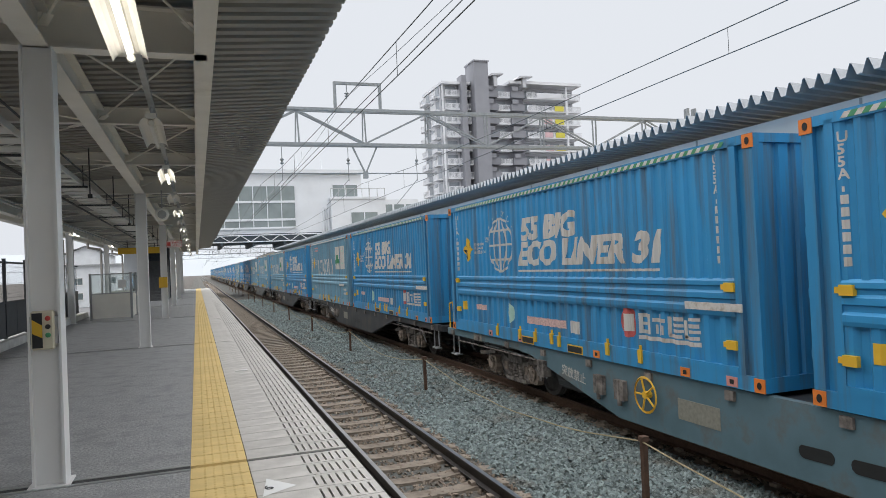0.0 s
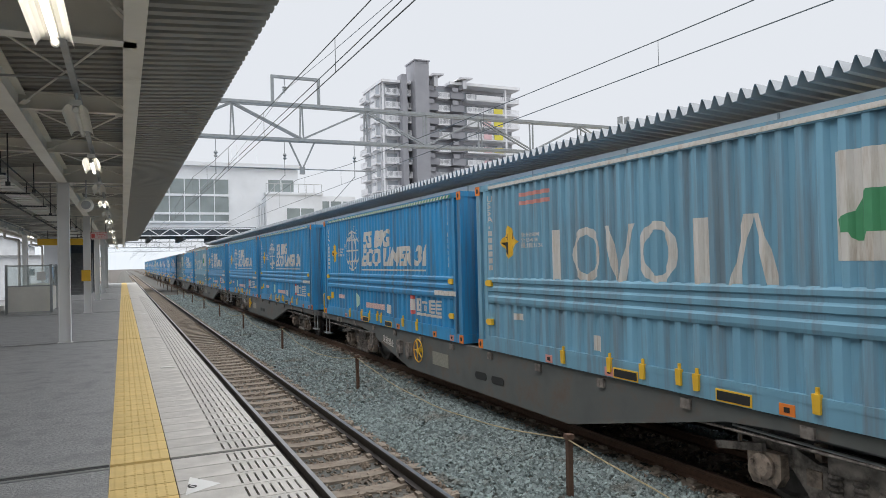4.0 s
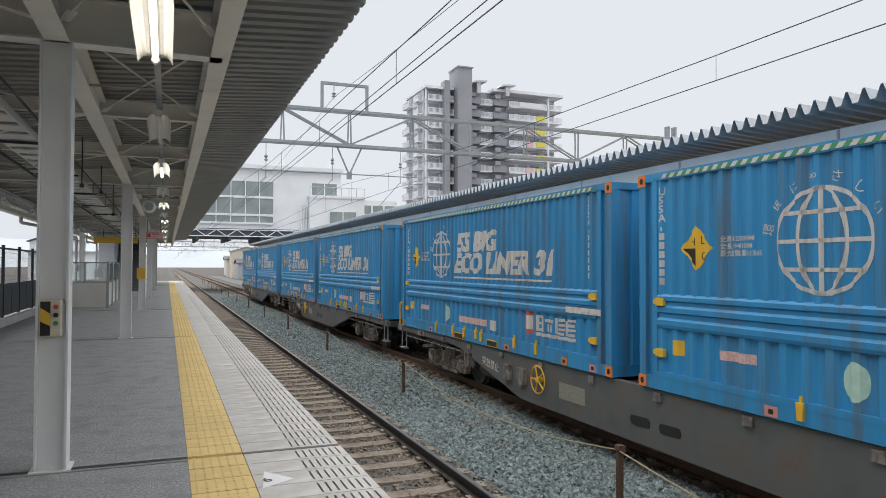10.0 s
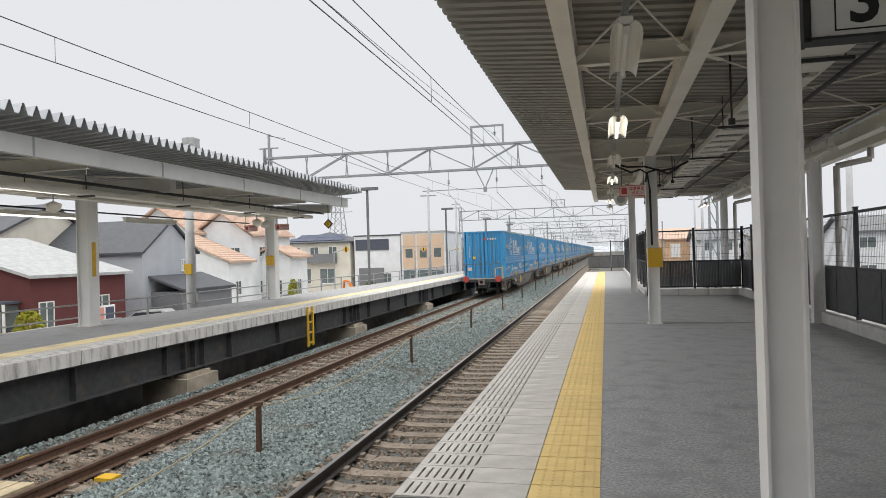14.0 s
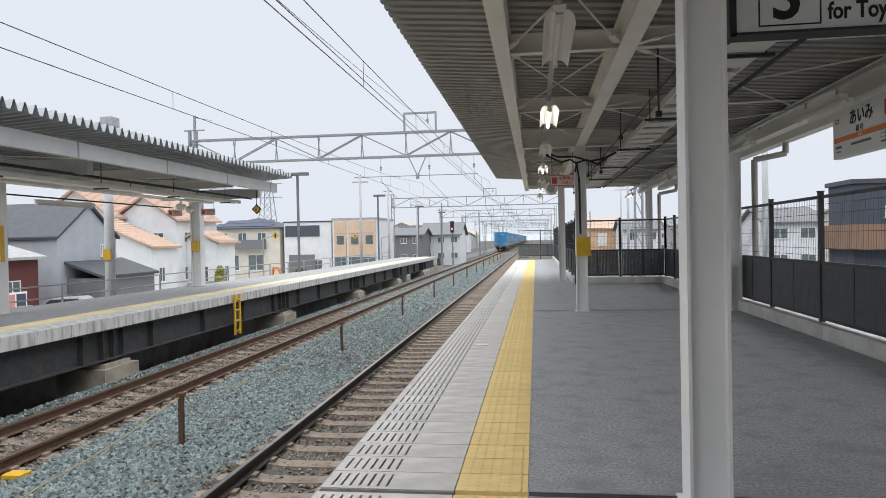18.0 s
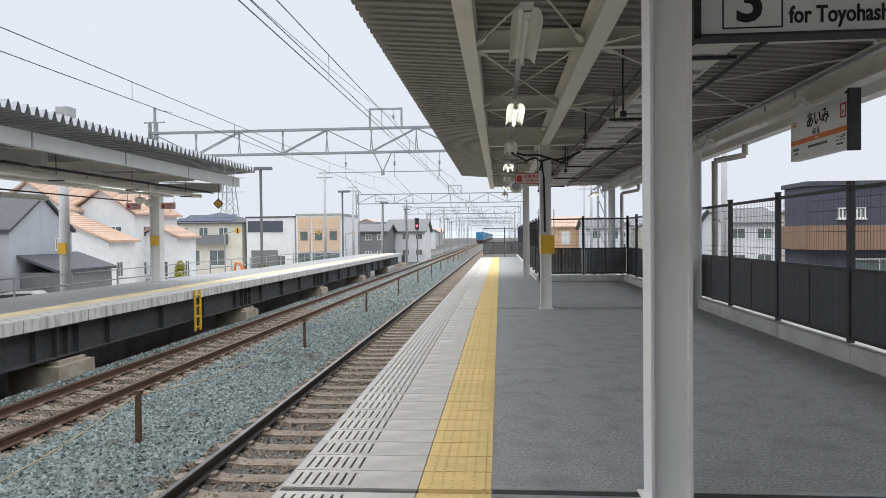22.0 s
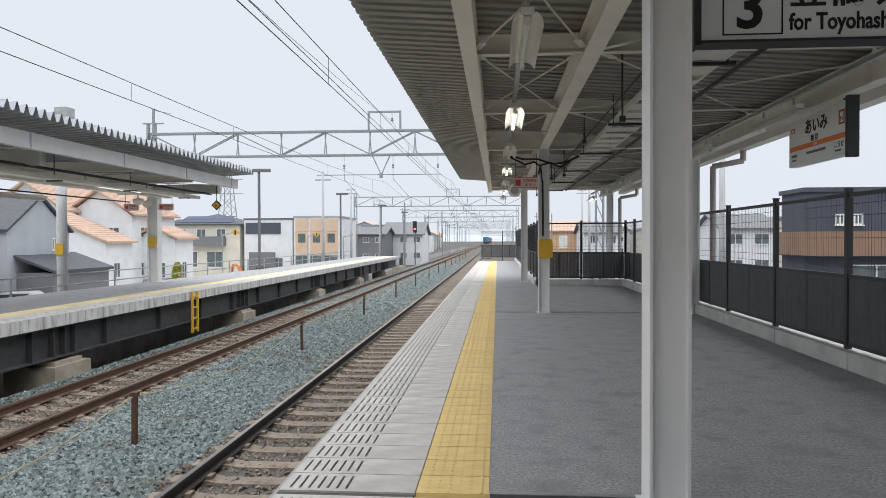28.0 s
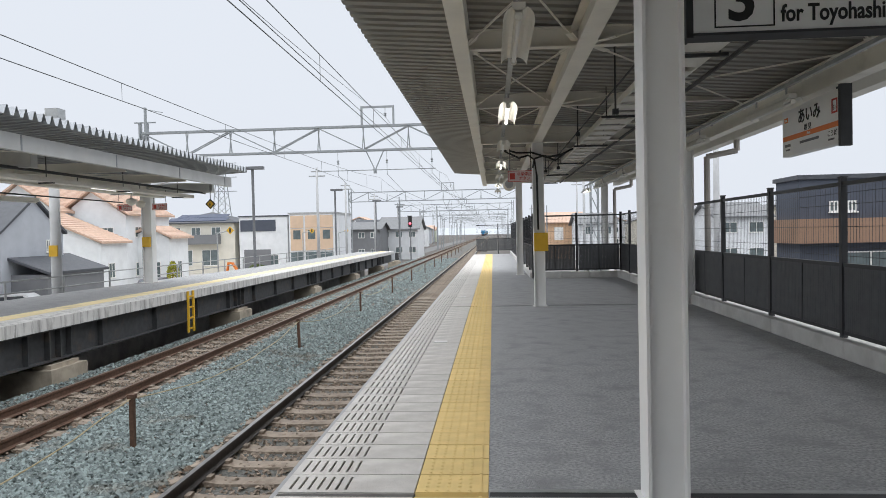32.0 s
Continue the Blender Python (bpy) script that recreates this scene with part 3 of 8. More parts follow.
M["pipe_grey"] = material("pipe_grey", (0.40, 0.37, 0.34), 0.5, vary=0.06)
M["beam_white"] = material("beam_pale_grey", (0.58, 0.58, 0.57), 0.5, scale=2, vary=0.06, stain=(0.5, 0.49, 0.47), stain_at=0.66)
CY0, CY1 = -26.5, 66.0
canopy = tagged(empty("canopy_near"), "grey steel platform canopy with a folded sheet roof", "canopy", kind="structure")
ZR = lambda x: 3.72 + 0.075 * (x - 0.1)
folded_roof("canopy_deck", "roof_under", canopy, 0.14, -5.75, ZR(0.07), ZR(-5.75), CY0, CY1, 0.2, 0.085, "grey folded sheet roof deck",
            ((0.0, 0.0), (0.52, 0.0), (0.60, 1.0), (0.92, 1.0)))
rows = [6.07 + 10 * k for k in range(-3, 6)]
COLX = -2.168
for y in rows:
    h_column(canopy, COLX, y, 0, 3.2, 0.215, 0.205, t=0.016)
    if y < 3 or y > 20:
        h_column(canopy, -5.03, y, 0, 3.05, 0.20, 0.20)
for k, y in enumerate(np.arange(6.07 - 30, CY1, 10 / 3)):
    if y < CY0 + 0.2:
        continue
    main = abs((y - 6.07) / 10 - round((y - 6.07) / 10)) < 0.05
    bm = bmesh.new()
    if main:
        ibeam(bm, "x", (y, 3.2), -5.1, -0.98, 0.16, 0.36, 0.016)
    else:
        ibeam(bm, "x", (y, 3.32), -5.1, -0.98, 0.10, 0.2, 0.012)
    part("cross_beam", bm, "steel_grey", canopy)
    if y + 10 / 3 < CY1:
        for a, b in (((-1.06, y + 0.12, 3.36), (-2.1, y + 3.2, 3.36)), ((-2.1, y + 0.12, 3.37), (-1.06, y + 3.2, 3.37)), ((-2.35, y + 0.12, 3.34), (-4.95, y + 3.2, 3.2)), ((-4.95, y + 0.12, 3.21), (-2.35, y + 3.2, 3.35))):
            bm = bmesh.new()
            bar(bm, a, b, 0.011, 5)
            for p, q in ((a, b), (b, a)):
                d = (Vector(q) - Vector(p)).normalized()
                strut(bm, Vector(p) - d * 0.06, Vector(p) + d * 0.22, 0.07, 0.012)
            part("tie_rod", bm, "steel_grey", canopy)
for x, z, w, h in ((-1.0, 3.2, 0.15, 0.30), (COLX, 3.2, 0.17, 0.30), (-5.07, 3.0, 0.17, 0.30)):
    bm = bmesh.new()
    ibeam(bm, "y", (x, z), CY0 + 0.1, CY1, w, h, 0.018)
    part("long_beam", bm, "steel_grey", canopy, "grey painted steel I-beam")
# end fascia and gutter
boxed("end_flashing", (-5.75, CY0 - 0.02, 3.28), (-0.95, CY0 + 0.01, 3.62), "steel_grey", canopy)
bm = bmesh.new()
for z0, z1, x0, x1 in ((3.10, 3.12, -5.95, -5.75), (3.12, 3.28, -5.95, -5.93), (3.12, 3.28, -5.77, -5.75)):
    box(bm, (x0, CY0, z0), (x1, CY1, z1))
part("gutter", bm, "steel_grey", canopy)
for y in rows:
    bm = bmesh.new()
    for a, b in (((-5.85, y + 0.35, 3.12), (-5.85, y + 0.35, 2.9)), ((-5.85, y + 0.35, 2.9), (-5.30, y + 0.35, 2.8)), ((-5.30, y + 0.35, 2.8), (-5.30, y + 0.35, 0.0))):
        bar(bm, a, b, 0.055, 10)
    part("downpipe", bm, "pipe_grey", canopy, "grey bent rainwater pipe")
# cable ladder
tray = tagged(empty("cable_ladder"), "white slatted cable ladder hung under the canopy", "cable tray")
bm = bmesh.new()
for x in (-3.32, -2.90):
    box(bm, (x - 0.012, CY0 + 3, 3.06), (x + 0.012, CY1, 3.14))
part("side_rail", bm, "lampshade", tray)
bm = bmesh.new()
for k in range(150):
    y = CY0 + 3.1 + 0.6 * k
    if y < CY1:
        box(bm, (-3.31, y, 3.06), (-2.91, y + 0.36, 3.075))
tagged(part("tray_slat_row", bm, "lampshade", tray), "white cable tray slats", kind="stuff")
for k in range(0, 27):
    y = CY0 + 3.2 + 3.333 * k
    for x in (-3.35, -2.87):
        bm = bmesh.new()
        bar(bm, (x, y, 3.05), (x, y, 3.45), 0.008, 5)
        part("hanger_rod", bm, "dark", tray)
    bm = bmesh.new()
    box(bm, (-3.42, y - 0.02, 3.02), (-2.80, y + 0.02, 3.05))
    part("hanger_bar", bm, "dark", tray)


# fluorescent lamps
def tube_lamp(lit):
    t = empty("tube_lamp")
    bm = bmesh.new()
    L = 1.34
    # gull-wing reflector with scalloped ends
    wing = [(-0.108, -0.062, 0.055), (-0.098, -0.028, 0.02), (-0.08, -0.004, 0.004), (-0.055, 0.010, 0.0), (-0.03, 0.008, 0.03), (-0.022, -0.004, 0.06),
            (0.022, -0.004, 0.06), (0.03, 0.008, 0.03), (0.055, 0.010, 0.0), (0.08, -0.004, 0.004), (0.098, -0.028, 0.02), (0.108, -0.062, 0.055)]
    rows_ = []
    for e, dz in ((-1, 0.0), (1, 0.0), (1, 0.007), (-1, 0.007)):
        rows_.append([bm.verts.new((x, e * (L / 2 - cut), z + dz)) for x, z, cut in wing])
    for p, q in zip(rows_, rows_[1:] + rows_[:1]):
        for k in range(len(wing) - 1):
            bm.faces.new((p[k], p[k + 1], q[k + 1], q[k]))
    for k in (0, len(wing) - 1):
        bm.faces.new([r[k] for r in rows_])
    part("reflector", bm, "lampshade", t, "white enamel reflector with scalloped wings")
    bm = bmesh.new()
    bar(bm, (0, -L / 2 + 0.06, -0.035), (0, L / 2 - 0.06, -0.035), 0.0165, 10)
    part("tube", bm, "tube" if lit else "tube_off", t, "glowing fluorescent tube" if lit else "unlit fluorescent tube")
    boxed("ballast_box", (-0.045, -L / 2 + 0.05, 0.012), (0.045, L / 2 - 0.05, 0.065), "lampshade", t)
    for s in (-1, 1):
        bm = bmesh.new()
        revolve(bm, [(0.012, -0.02), (0.028, -0.016), (0.028, 0.016), (0.012, 0.02)], 10, (0, s * (L / 2 - 0.05), -0.033), "y")
        part("socket", bm, "lampshade", t)
        bm = bmesh.new()
        bar(bm, (0, s * 0.45, 0.06), (0, s * 0.45, 0.20), 0.012, 6)
        part("hanger", bm, "galv", t)
    return t


M["tube_off"] = material("unlit_tube", (0.75, 0.74, 0.70), 0.3, vary=0.02)
lamps = {True: tube_lamp(True), False: tube_lamp(False)}
spent = set()
for i in range(-9, 18):
    y = 4.55 + 10 / 3 * i
    if not CY0 + 1 < y < CY1 - 1:
        continue
    lit = i % 2 == 0
    for x, on, z in ((-1.47, lit, 2.94), (-4.62, i % 3 == 0, 2.88)):
        ob = lamps[on] if on not in spent else copy_thing(lamps[on], Matrix())
        spent.add(on)
        ob.location = (x, y, z)
        tagged(ob, "lit fluorescent tube lamp with white reflector under the canopy" if on else "unlit fluorescent tube lamp with white reflector under the canopy", "lamp", "tube lamps under the canopy")
for x in (-1.47, -4.62):
    tagged(boxed("lamp_rail", (x - 0.025, CY0 + 1, 3.10 if x > -3 else 3.04), (x + 0.025, CY1, 3.14 if x > -3 else 3.08), "galv"), "galvanised conduit rail that carries the lamps", "conduit")

# dark conduits and drop rods under the deck
for x, z, r in ((-3.75, 3.22, 0.024), (-2.72, 3.12, 0.012)):
    bm = bmesh.new()
    bar(bm, (x, CY0 + 0.6, z), (x, CY1, z), r, 6)
    tagged(part("conduit", bm, "dark"), "dark pipe conduit running under the canopy deck", "conduit")
for i in range(27):
    y = CY0 + 2.0 + 10 / 3 * i
    for x, z0 in ((-2.62, 2.78 if i % 2 else 3.0),):
        if y < CY1 - 1 and (x < -2 or i % 3 == 0):
            bm = bmesh.new()
            bar(bm, (x, y, z0), (x, y, 3.5), 0.011, 5)
            box(bm, (x - 0.03, y - 0.03, z0 - 0.06), (x + 0.03, y + 0.03, z0))
            tagged(part("drop_rod", bm, "dark"), "thin dark rod hanging from the canopy deck", "rod", "drop rods under the canopy")
# inspection box beams across, darker pipe brackets
for i in range(9):
    y = 6.07 + 10 * (i - 3) + 1.7
    bm = bmesh.new()
    bar(bm, (-5.0, y, 3.19), (-1.05, y, 3.34), 0.012, 6)
    tagged(part("cross_conduit", bm, "galv"), "grey conduit crossing under the canopy deck", "conduit")


# ---- far canopy ----
FY0, FY1 = -23.6, 80.0
fcan = tagged(empty("canopy_far"), "grey steel platform canopy with a zinc folded roof", "canopy", kind="structure")
folded_roof("canopy_deck", "roof_zinc", fcan, 7.10, 12.0, 3.70, 3.41, FY0, FY1, 0.25, 0.17, "zinc-grey folded sheet roof deck with zigzag edge")
bm = bmesh.new()
for x, z, w, h in ((7.62, 3.19, 0.12, 0.31),):
    ibeam(bm, "y", (x, z), FY0 + 0.3, FY1, w, h, 0.016)
    box(bm, (x - 0.065, FY0 + 0.3, z), (x - 0.05, FY1, z + h))
part("front_beam", bm, "beam_white", fcan, "white-grey painted front beam")
for x, z in ((10.5, 3.1), (11.7, 3.06)):
    bm = bmesh.new()
    ibeam(bm, "y", (x, z), FY0 + 0.3, FY1, 0.16, 0.3, 0.016)
    part("long_beam", bm, "steel_grey", fcan)
for k in range(-3, 8):
    y = 6.0 + 10 * k
    if y < FY0 - 1.5:
        continue
    y = max(y, FY0 + 0.3)
    h_column(fcan, 10.5, y, 0, 3.1, 0.33, 0.33)
    bm = bmesh.new()
    box(bm, (8.2, y - 0.11, 3.02), (11.8, y + 0.11, 3.34))
    part("cross_beam", bm, "beam_white", fcan, "boxed grey cross beam")
    boxed("column_footing", (10.15, y - 0.5, 0.0), (10.85, y + 0.5, 0.006), "concrete", fcan)
    for yy in (y + 3.33, y + 6.67):
        if yy < FY1:
            bm = bmesh.new()
            ibeam(bm, "x", (yy, 3.14), 7.65, 11.7, 0.10, 0.24, 0.012)
            part("cross_beam", bm, "steel_grey", fcan)
    for a, b in (((7.7, y, 3.3), (10.5, y + 3.3, 3.2)), ((10.5, y, 3.2), (7.7, y + 3.3, 3.3)), ((7.7, y + 3.4, 3.3), (10.5, y + 6.6, 3.2)), ((10.5, y + 6.7, 3.2), (7.7, y + 9.9, 3.3))):
        bm = bmesh.new()
        bar(bm, a, b, 0.014, 5)
        part("tie_rod", bm, "steel_grey", fcan)
    if y < -20:
        boxed("column_box", (10.36, y + 0.175, 1.22), (10.62, y + 0.27, 1.56), "safety_yellow", fcan, "yellow alarm box on the column")
        continue
    # yellow column notice
    boxed("column_notice", (10.328, y - 0.06, 1.15), (10.336, y + 0.06, 1.95), "safety_yellow", fcan, "yellow upright notice")
for k in range(31):
    y = FY0 + 0.9 + 10 / 3 * k
    boxed("beam_joint", (7.545, y - 0.02, 3.2), (7.556, y + 0.02, 3.49), "gantry", fcan)
    bm = bmesh.new()
    bar(bm, (8.9, y + 0.6, 2.92), (8.9, y + 0.6, 3.5), 0.012, 5)
    bar(bm, (9.9, y + 1.1, 2.9), (9.9, y + 1.1, 3.45), 0.012, 5)
    tagged(part("duct_hanger", bm, "dark", fcan), "thin dark hanger rods")
    bm = bmesh.new()
    box(bm, (8.72, y + 0.56, 2.80), (9.08, y + 0.64, 2.83))
    part("duct_bracket", bm, "dark", fcan)
boxed("cable_duct", (8.75, FY0 + 0.6, 2.83), (9.05, FY1, 2.93), "steel_grey", fcan, "long pale cable duct under the deck")
boxed("cable_duct", (9.75, FY0 + 0.6, 2.86), (10.0, FY1, 2.92), "steel_grey", fcan)
for x, z in ((8.4, 2.98), (8.5, 3.02), (9.3, 2.98), (11.3, 2.75)):
    bm = bmesh.new()
    bar(bm, (x, FY0 + 0.5, z), (x, FY1, z), 0.022, 6)
    part("conduit", bm, "dark", fcan)
bm = bmesh.new()
box(bm, (-0.05, -1.15, -0.04), (0.05, 1.15, 0.04))
box(bm, (-0.09, -1.15, 0.04), (0.09, 1.15, 0.06))
TUBEM = mesh_of("tube_lamp", bm, "lampshade")
bm = bmesh.new()
bar(bm, (0, -1.1, -0.06), (0, 1.1, -0.06), 0.02, 8)
TUBEG = mesh_of("tube", bm, "tube_dim")
TUBEO = mesh_of("tube", (lambda b: (bar(b, (0, -1.1, -0.06), (0, 1.1, -0.06), 0.02, 8), b)[1])(bmesh.new()), "tube_off")
for k in range(-5, 20):
    for x, z in ((9.3, 2.93), (11.3, 2.62)):
        y = 1.0 + 4.0 * k + (1.5 if x > 10 else 0)
        if FY0 + 1.5 < y < FY1 - 2:
            ob = tagged(empty("tube_lamp", (x, y, z)), "slim fluorescent tube lamp under the far canopy", "lamp", "tube lamps under the far canopy")
            piece("housing", TUBEM, ob)
            piece("tube", TUBEG if (k + (x > 10)) % 2 else TUBEO, ob)


# ---- overhead line: gantries, wires ----
def gantry(y, x0, x1, detail=True):
    g = tagged(empty("line_gantry", (0, y, 0)), "grey steel lattice gantry spanning the tracks", "gantry", "overhead line gantries")
    for x in (x0, x1):
        bm = bmesh.new()
        for dx in (-0.22, 0.22):
            box(bm, (x + dx - 0.05, -0.16, GROUND), (x + dx + 0.05, 0.16, 8.9))
        n = 12
        for k in range(n):
            z = GROUND + k * (8.3 - GROUND) / n
            strut(bm, (x - 0.2, 0, z), (x + 0.2, 0, z + (8.3 - GROUND) / n), 0.05, 0.05)
        part("mast", bm, "gantry", g, "lattice steel mast")
    for z, nm in ((8.25, "top_chord"), (6.75, "bottom_chord")):
        bm = bmesh.new()
        for dy in (-0.18, 0.18):
            box(bm, (x0, dy - 0.045, z - 0.06), (x1, dy + 0.045, z + 0.06))
        part(nm, bm, "gantry", g)
    step = 2.9
    n = max(2, round((x1 - x0) / step))
    for k in range(n):
        a, b = x0 + (x1 - x0) * k / n, x0 + (x1 - x0) * (k + 1) / n
        bm = bmesh.new()
        for dy in (-0.15, 0.15):
            up = k % 2 == 0
            strut(bm, (a, dy, 8.2 if up else 6.8), (b, dy, 6.8 if up else 8.2), 0.07, 0.06)
        part("diagonal", bm, "gantry", g)
        bm = bmesh.new()
        strut(bm, (b, -0.15, 8.2), (b + 0.08, 0.0, 6.8), 0.06, 0.05)
        strut(bm, (b, 0.15, 8.2), (b - 0.08, 0.0, 6.8), 0.06, 0.05)
        part("upright", bm, "gantry", g)
    # portal frame on top and the drop arm under the beam
    bm = bmesh.new()
    for x in (4.78, 6.78):
        box(bm, (x - 0.06, -0.057, 8.3), (x + 0.06, 0.057, 9.38))
    box(bm, (4.72, -0.06, 9.38), (6.84, 0.06, 9.5))
    part("top_frame", bm, "gantry", g)
    bm = bmesh.new()
    bar(bm, (5.3, 0, 9.38), (5.3, 0, 8.75), 0.02, 6)
    revolve(bm, [(0.03, 0), (0.11, 0.04), (0.03, 0.1), (0.11, 0.15), (0.03, 0.22)], 8, (5.3, 0, 8.85))
    part("insulator", bm, "gantry", g)
    bm = bmesh.new()
    for a in (5.45, 6.55):
        strut(bm, (a, 0, 6.7), (6.0, 0, 5.5), 0.07, 0.06)
    box(bm, (5.9, -0.08, 5.3), (6.1, 0.08, 5.6))
    bar(bm, (2.2, 0, 5.52), (9.3, 0, 5.52), 0.03, 6)
    part("drop_arm", bm, "gantry", g, "V-shaped drop bracket with registration tube")
    for cx in (T1 + 0.9, T2 - 0.5, T2 + 2.6):
        bm = bmesh.new()
        bar(bm, (cx, 0, 5.52), (cx, 0, 5.2), 0.02, 5)
        bar(bm, (cx, 0, 5.25), (cx - 1.0, 0, 4.15), 0.018, 5)
        revolve(bm, [(0.03, 0), (0.09, 0.05), (0.03, 0.12), (0.09, 0.2), (0.03, 0.28)], 8, (cx, 0, 5.9))
        bar(bm, (cx, 0, 5.5), (cx, 0, 6.7), 0.015, 5)
        part("registration_arm", bm, "gantry", g)
    return g


for y, x0, x1 in ((30.0, -8.5, 23.4), (-43.5, -7.5, 20.9), (-111, -5.5, 21.5), (-165, -6, 21), (-215, -6, 21), (-262, -6, 21), (-310, -6, 21), (-360, -6, 21), (110, -9, 23), (165, -9, 23), (215, -9, 23), (270, -9, 23)):
    gantry(y, x0, x1)

SPANS = [330, 270, 215, 165, 110, 30, -43.5, -111, -165, -215, -262, -310, -360, -420]


def wire(name, x, f, r, label, lo=-420, hi=330):
    bm = bmesh.new()
    ys = [hi]
    for a, b in zip(SPANS, SPANS[1:]):
        n = 10
        ys += [a + (b - a) * k / n for k in range(1, n + 1)]
    pts = [(x, y, f(y)) for y in ys]
    rings = [[bm.verts.new((px + r * math.cos(k * math.tau / 5), py, pz + r * math.sin(k * math.tau / 5))) for k in range(5)] for px, py, pz in pts]
    for a, b in zip(rings, rings[1:]):
        for k in range(5):
            bm.faces.new((a[k], a[(k + 1) % 5], b[(k + 1) % 5], b[k]))
    return tagged(part(name, bm, "wire"), label, "overhead wire")


def sag(low, high, power=2):
    def f(y):
        for a, b in zip(SPANS, SPANS[1:]):
            if b <= y <= a:
                u = (y - b) / (a - b)
                return low + (high - low) * abs(2 * u - 1) ** power
        return high
    return f


wire("auxiliary_wire", T1, lambda y: 4.15, 0.007, "thin dark auxiliary wire over the track")
for cx, cz in ((T1, 4.03), (T2, 4.13)):
    wire("contact_wire", cx, lambda y: cz, 0.008, "thin dark contact wire over the track")
    wire("messenger_wire", cx, sag(4.47, 5.05, 4), 0.008, "sagging dark messenger wire over the track")
    for k in range(-9, 8):
        y = 5.2 * k + 2.55 + (1.5 if cx == T1 else 0)
        bm = bmesh.new()
        bar(bm, (cx, y, cz), (cx, y, sag(4.47, 5.05, 4)(y)), 0.005, 4)
        tagged(part("dropper_wire", bm, "wire"), "short dropper wire between contact and messenger wires", "overhead wire", "dropper wires")
wire("feeder_wire", 5.3, sag(7.7, 8.85), 0.010, "dark feeder wire over the tracks")
for y in (-43.5,):
    bm = bmesh.new()
    box(bm, (20.7, y - 0.06, 8.3), (20.84, y + 0.06, 9.9))
    box(bm, (20.1, y - 0.04, 8.9), (21.5, y + 0.04, 8.98))
    bar(bm, (20.8, y, 9.8), (19.6, y, 9.55), 0.025)
    tagged(part("feeder_bracket", bm, "gantry"), "steel bracket that carries the feeder wire", "bracket")

# ---- station bridge over the tracks and the white buildings beside it ----
M["station_white"] = material("station_panel_white", (0.78, 0.80, 0.83), 0.5, scale=0.6, vary=0.05, stain=(0.70, 0.72, 0.75), stain_at=0.64, stain_scale=0.4)
M["station_glass"] = material("station_glass", (0.24, 0.28, 0.28), 0.1, vary=0.2, scale=0.5, spec=0.8)
M["bridge_dark"] = material("bridge_underside", (0.07, 0.085, 0.10), 0.7, vary=0.2)
br = tagged(empty("station_bridge"), "white panelled station bridge with a long window band", "station building")
boxed("bridge_body", (-9, 78, 5.45), (12.2, 90, 12.0), "station_white", br, "white panel walls")
boxed("roof_edge", (-9.4, 77.6, 12.0), (17.1, 90.4, 12.4), "station_white", br)
boxed("bridge_underside", (-9, 77.9, 4.7), (12.2, 90.1, 5.45), "bridge_dark", br, "dark steel underside")
for k in range(7):
    x = -8.5 + 3.3 * k
    boxed("floor_beam", (x, 77.85, 4.2), (x + 0.3, 90, 4.7), "bridge_dark", br)
boxed("window_sill", (-8.8, 77.8, 5.95), (9.5, 78.0, 6.15), "station_white", br)
boxed("window_glass", (-8.8, 77.94, 6.15), (9.4, 78.0, 10.6), "station_glass", br, "grey window band")
for k in range(13):
    x = -8.6 + 1.5 * k
    boxed("mullion", (x - 0.04, 77.86, 6.15), (x + 0.04, 77.95, 10.6), "station_white", br)
for z in (8.9, 6.95):
    boxed("transom", (-8.8, 77.87, z - 0.12), (9.4, 77.94, z + 0.12), "station_white", br)
for x in (-6.5, 10.5):
    boxed("bridge_leg", (x, 80, GROUND), (x + 0.9, 81, 4.7), "station_white", br)
st = tagged(empty("stair_tower"), "white stair and lift tower beside the station bridge", "station building")
boxed("tower_body", (12.2, 78, GROUND), (16.9, 88, 11.9), "station_white", st, "white panel walls")
boxed("tower_low_body", (13.2, 77.0, GROUND), (19.4, 86.0, 9.0), "station_white", st, "lower white block")
boxed("parapet", (13.1, 76.9, 9.0), (19.5, 86.1, 9.25), "station_white", st)
for lo, hi in (((13.6, 77.95, 9.4), (16.4, 78.0, 10.7)), ((15.4, 76.95, 5.8), (18.4, 77.0, 7.5))):
    wnd = boxed("window", (lo[0] - 0.1, lo[1] - 0.02, lo[2] - 0.1), (hi[0] + 0.1, hi[1], hi[2] + 0.1), "station_white", st)
    boxed("pane", (lo[0], lo[1] - 0.03, lo[2]), (hi[0], hi[1] - 0.02, hi[2]), "station_glass", wnd)
    boxed("mullion", ((lo[0] + hi[0]) / 2 - 0.05, lo[1] - 0.05, lo[2]), ((lo[0] + hi[0]) / 2 + 0.05, hi[1] - 0.02, hi[2]), "station_white", wnd)
for k in range(3):
    bm = bmesh.new()
    bar(bm, (12.4 + 0.3 * k, 77.9, 5.0), (12.4 + 0.3 * k, 77.9, 8.2), 0.09, 8)
    part("vent_pipe", bm, "station_white", st)
for k in range(9):
    x = -6.0 + 2.1 * k
    bm = bmesh.new()
    bar(bm, (x, 77.75, 4.6), (x + 1.05, 77.75, 5.3), 0.05, 5)
    bar(bm, (x + 1.05, 77.75, 5.3), (x + 2.1, 77.75, 4.6), 0.05, 5)
    part("pipe_bracket", bm, "station_white", br)
for z in (4.6, 5.3):
    bm = bmesh.new()
    bar(bm, (-8.8, 77.75, z), (13.0, 77.75, z), 0.06, 6)
    part("service_pipe", bm, "station_white", br, "pale service pipe along the bridge")
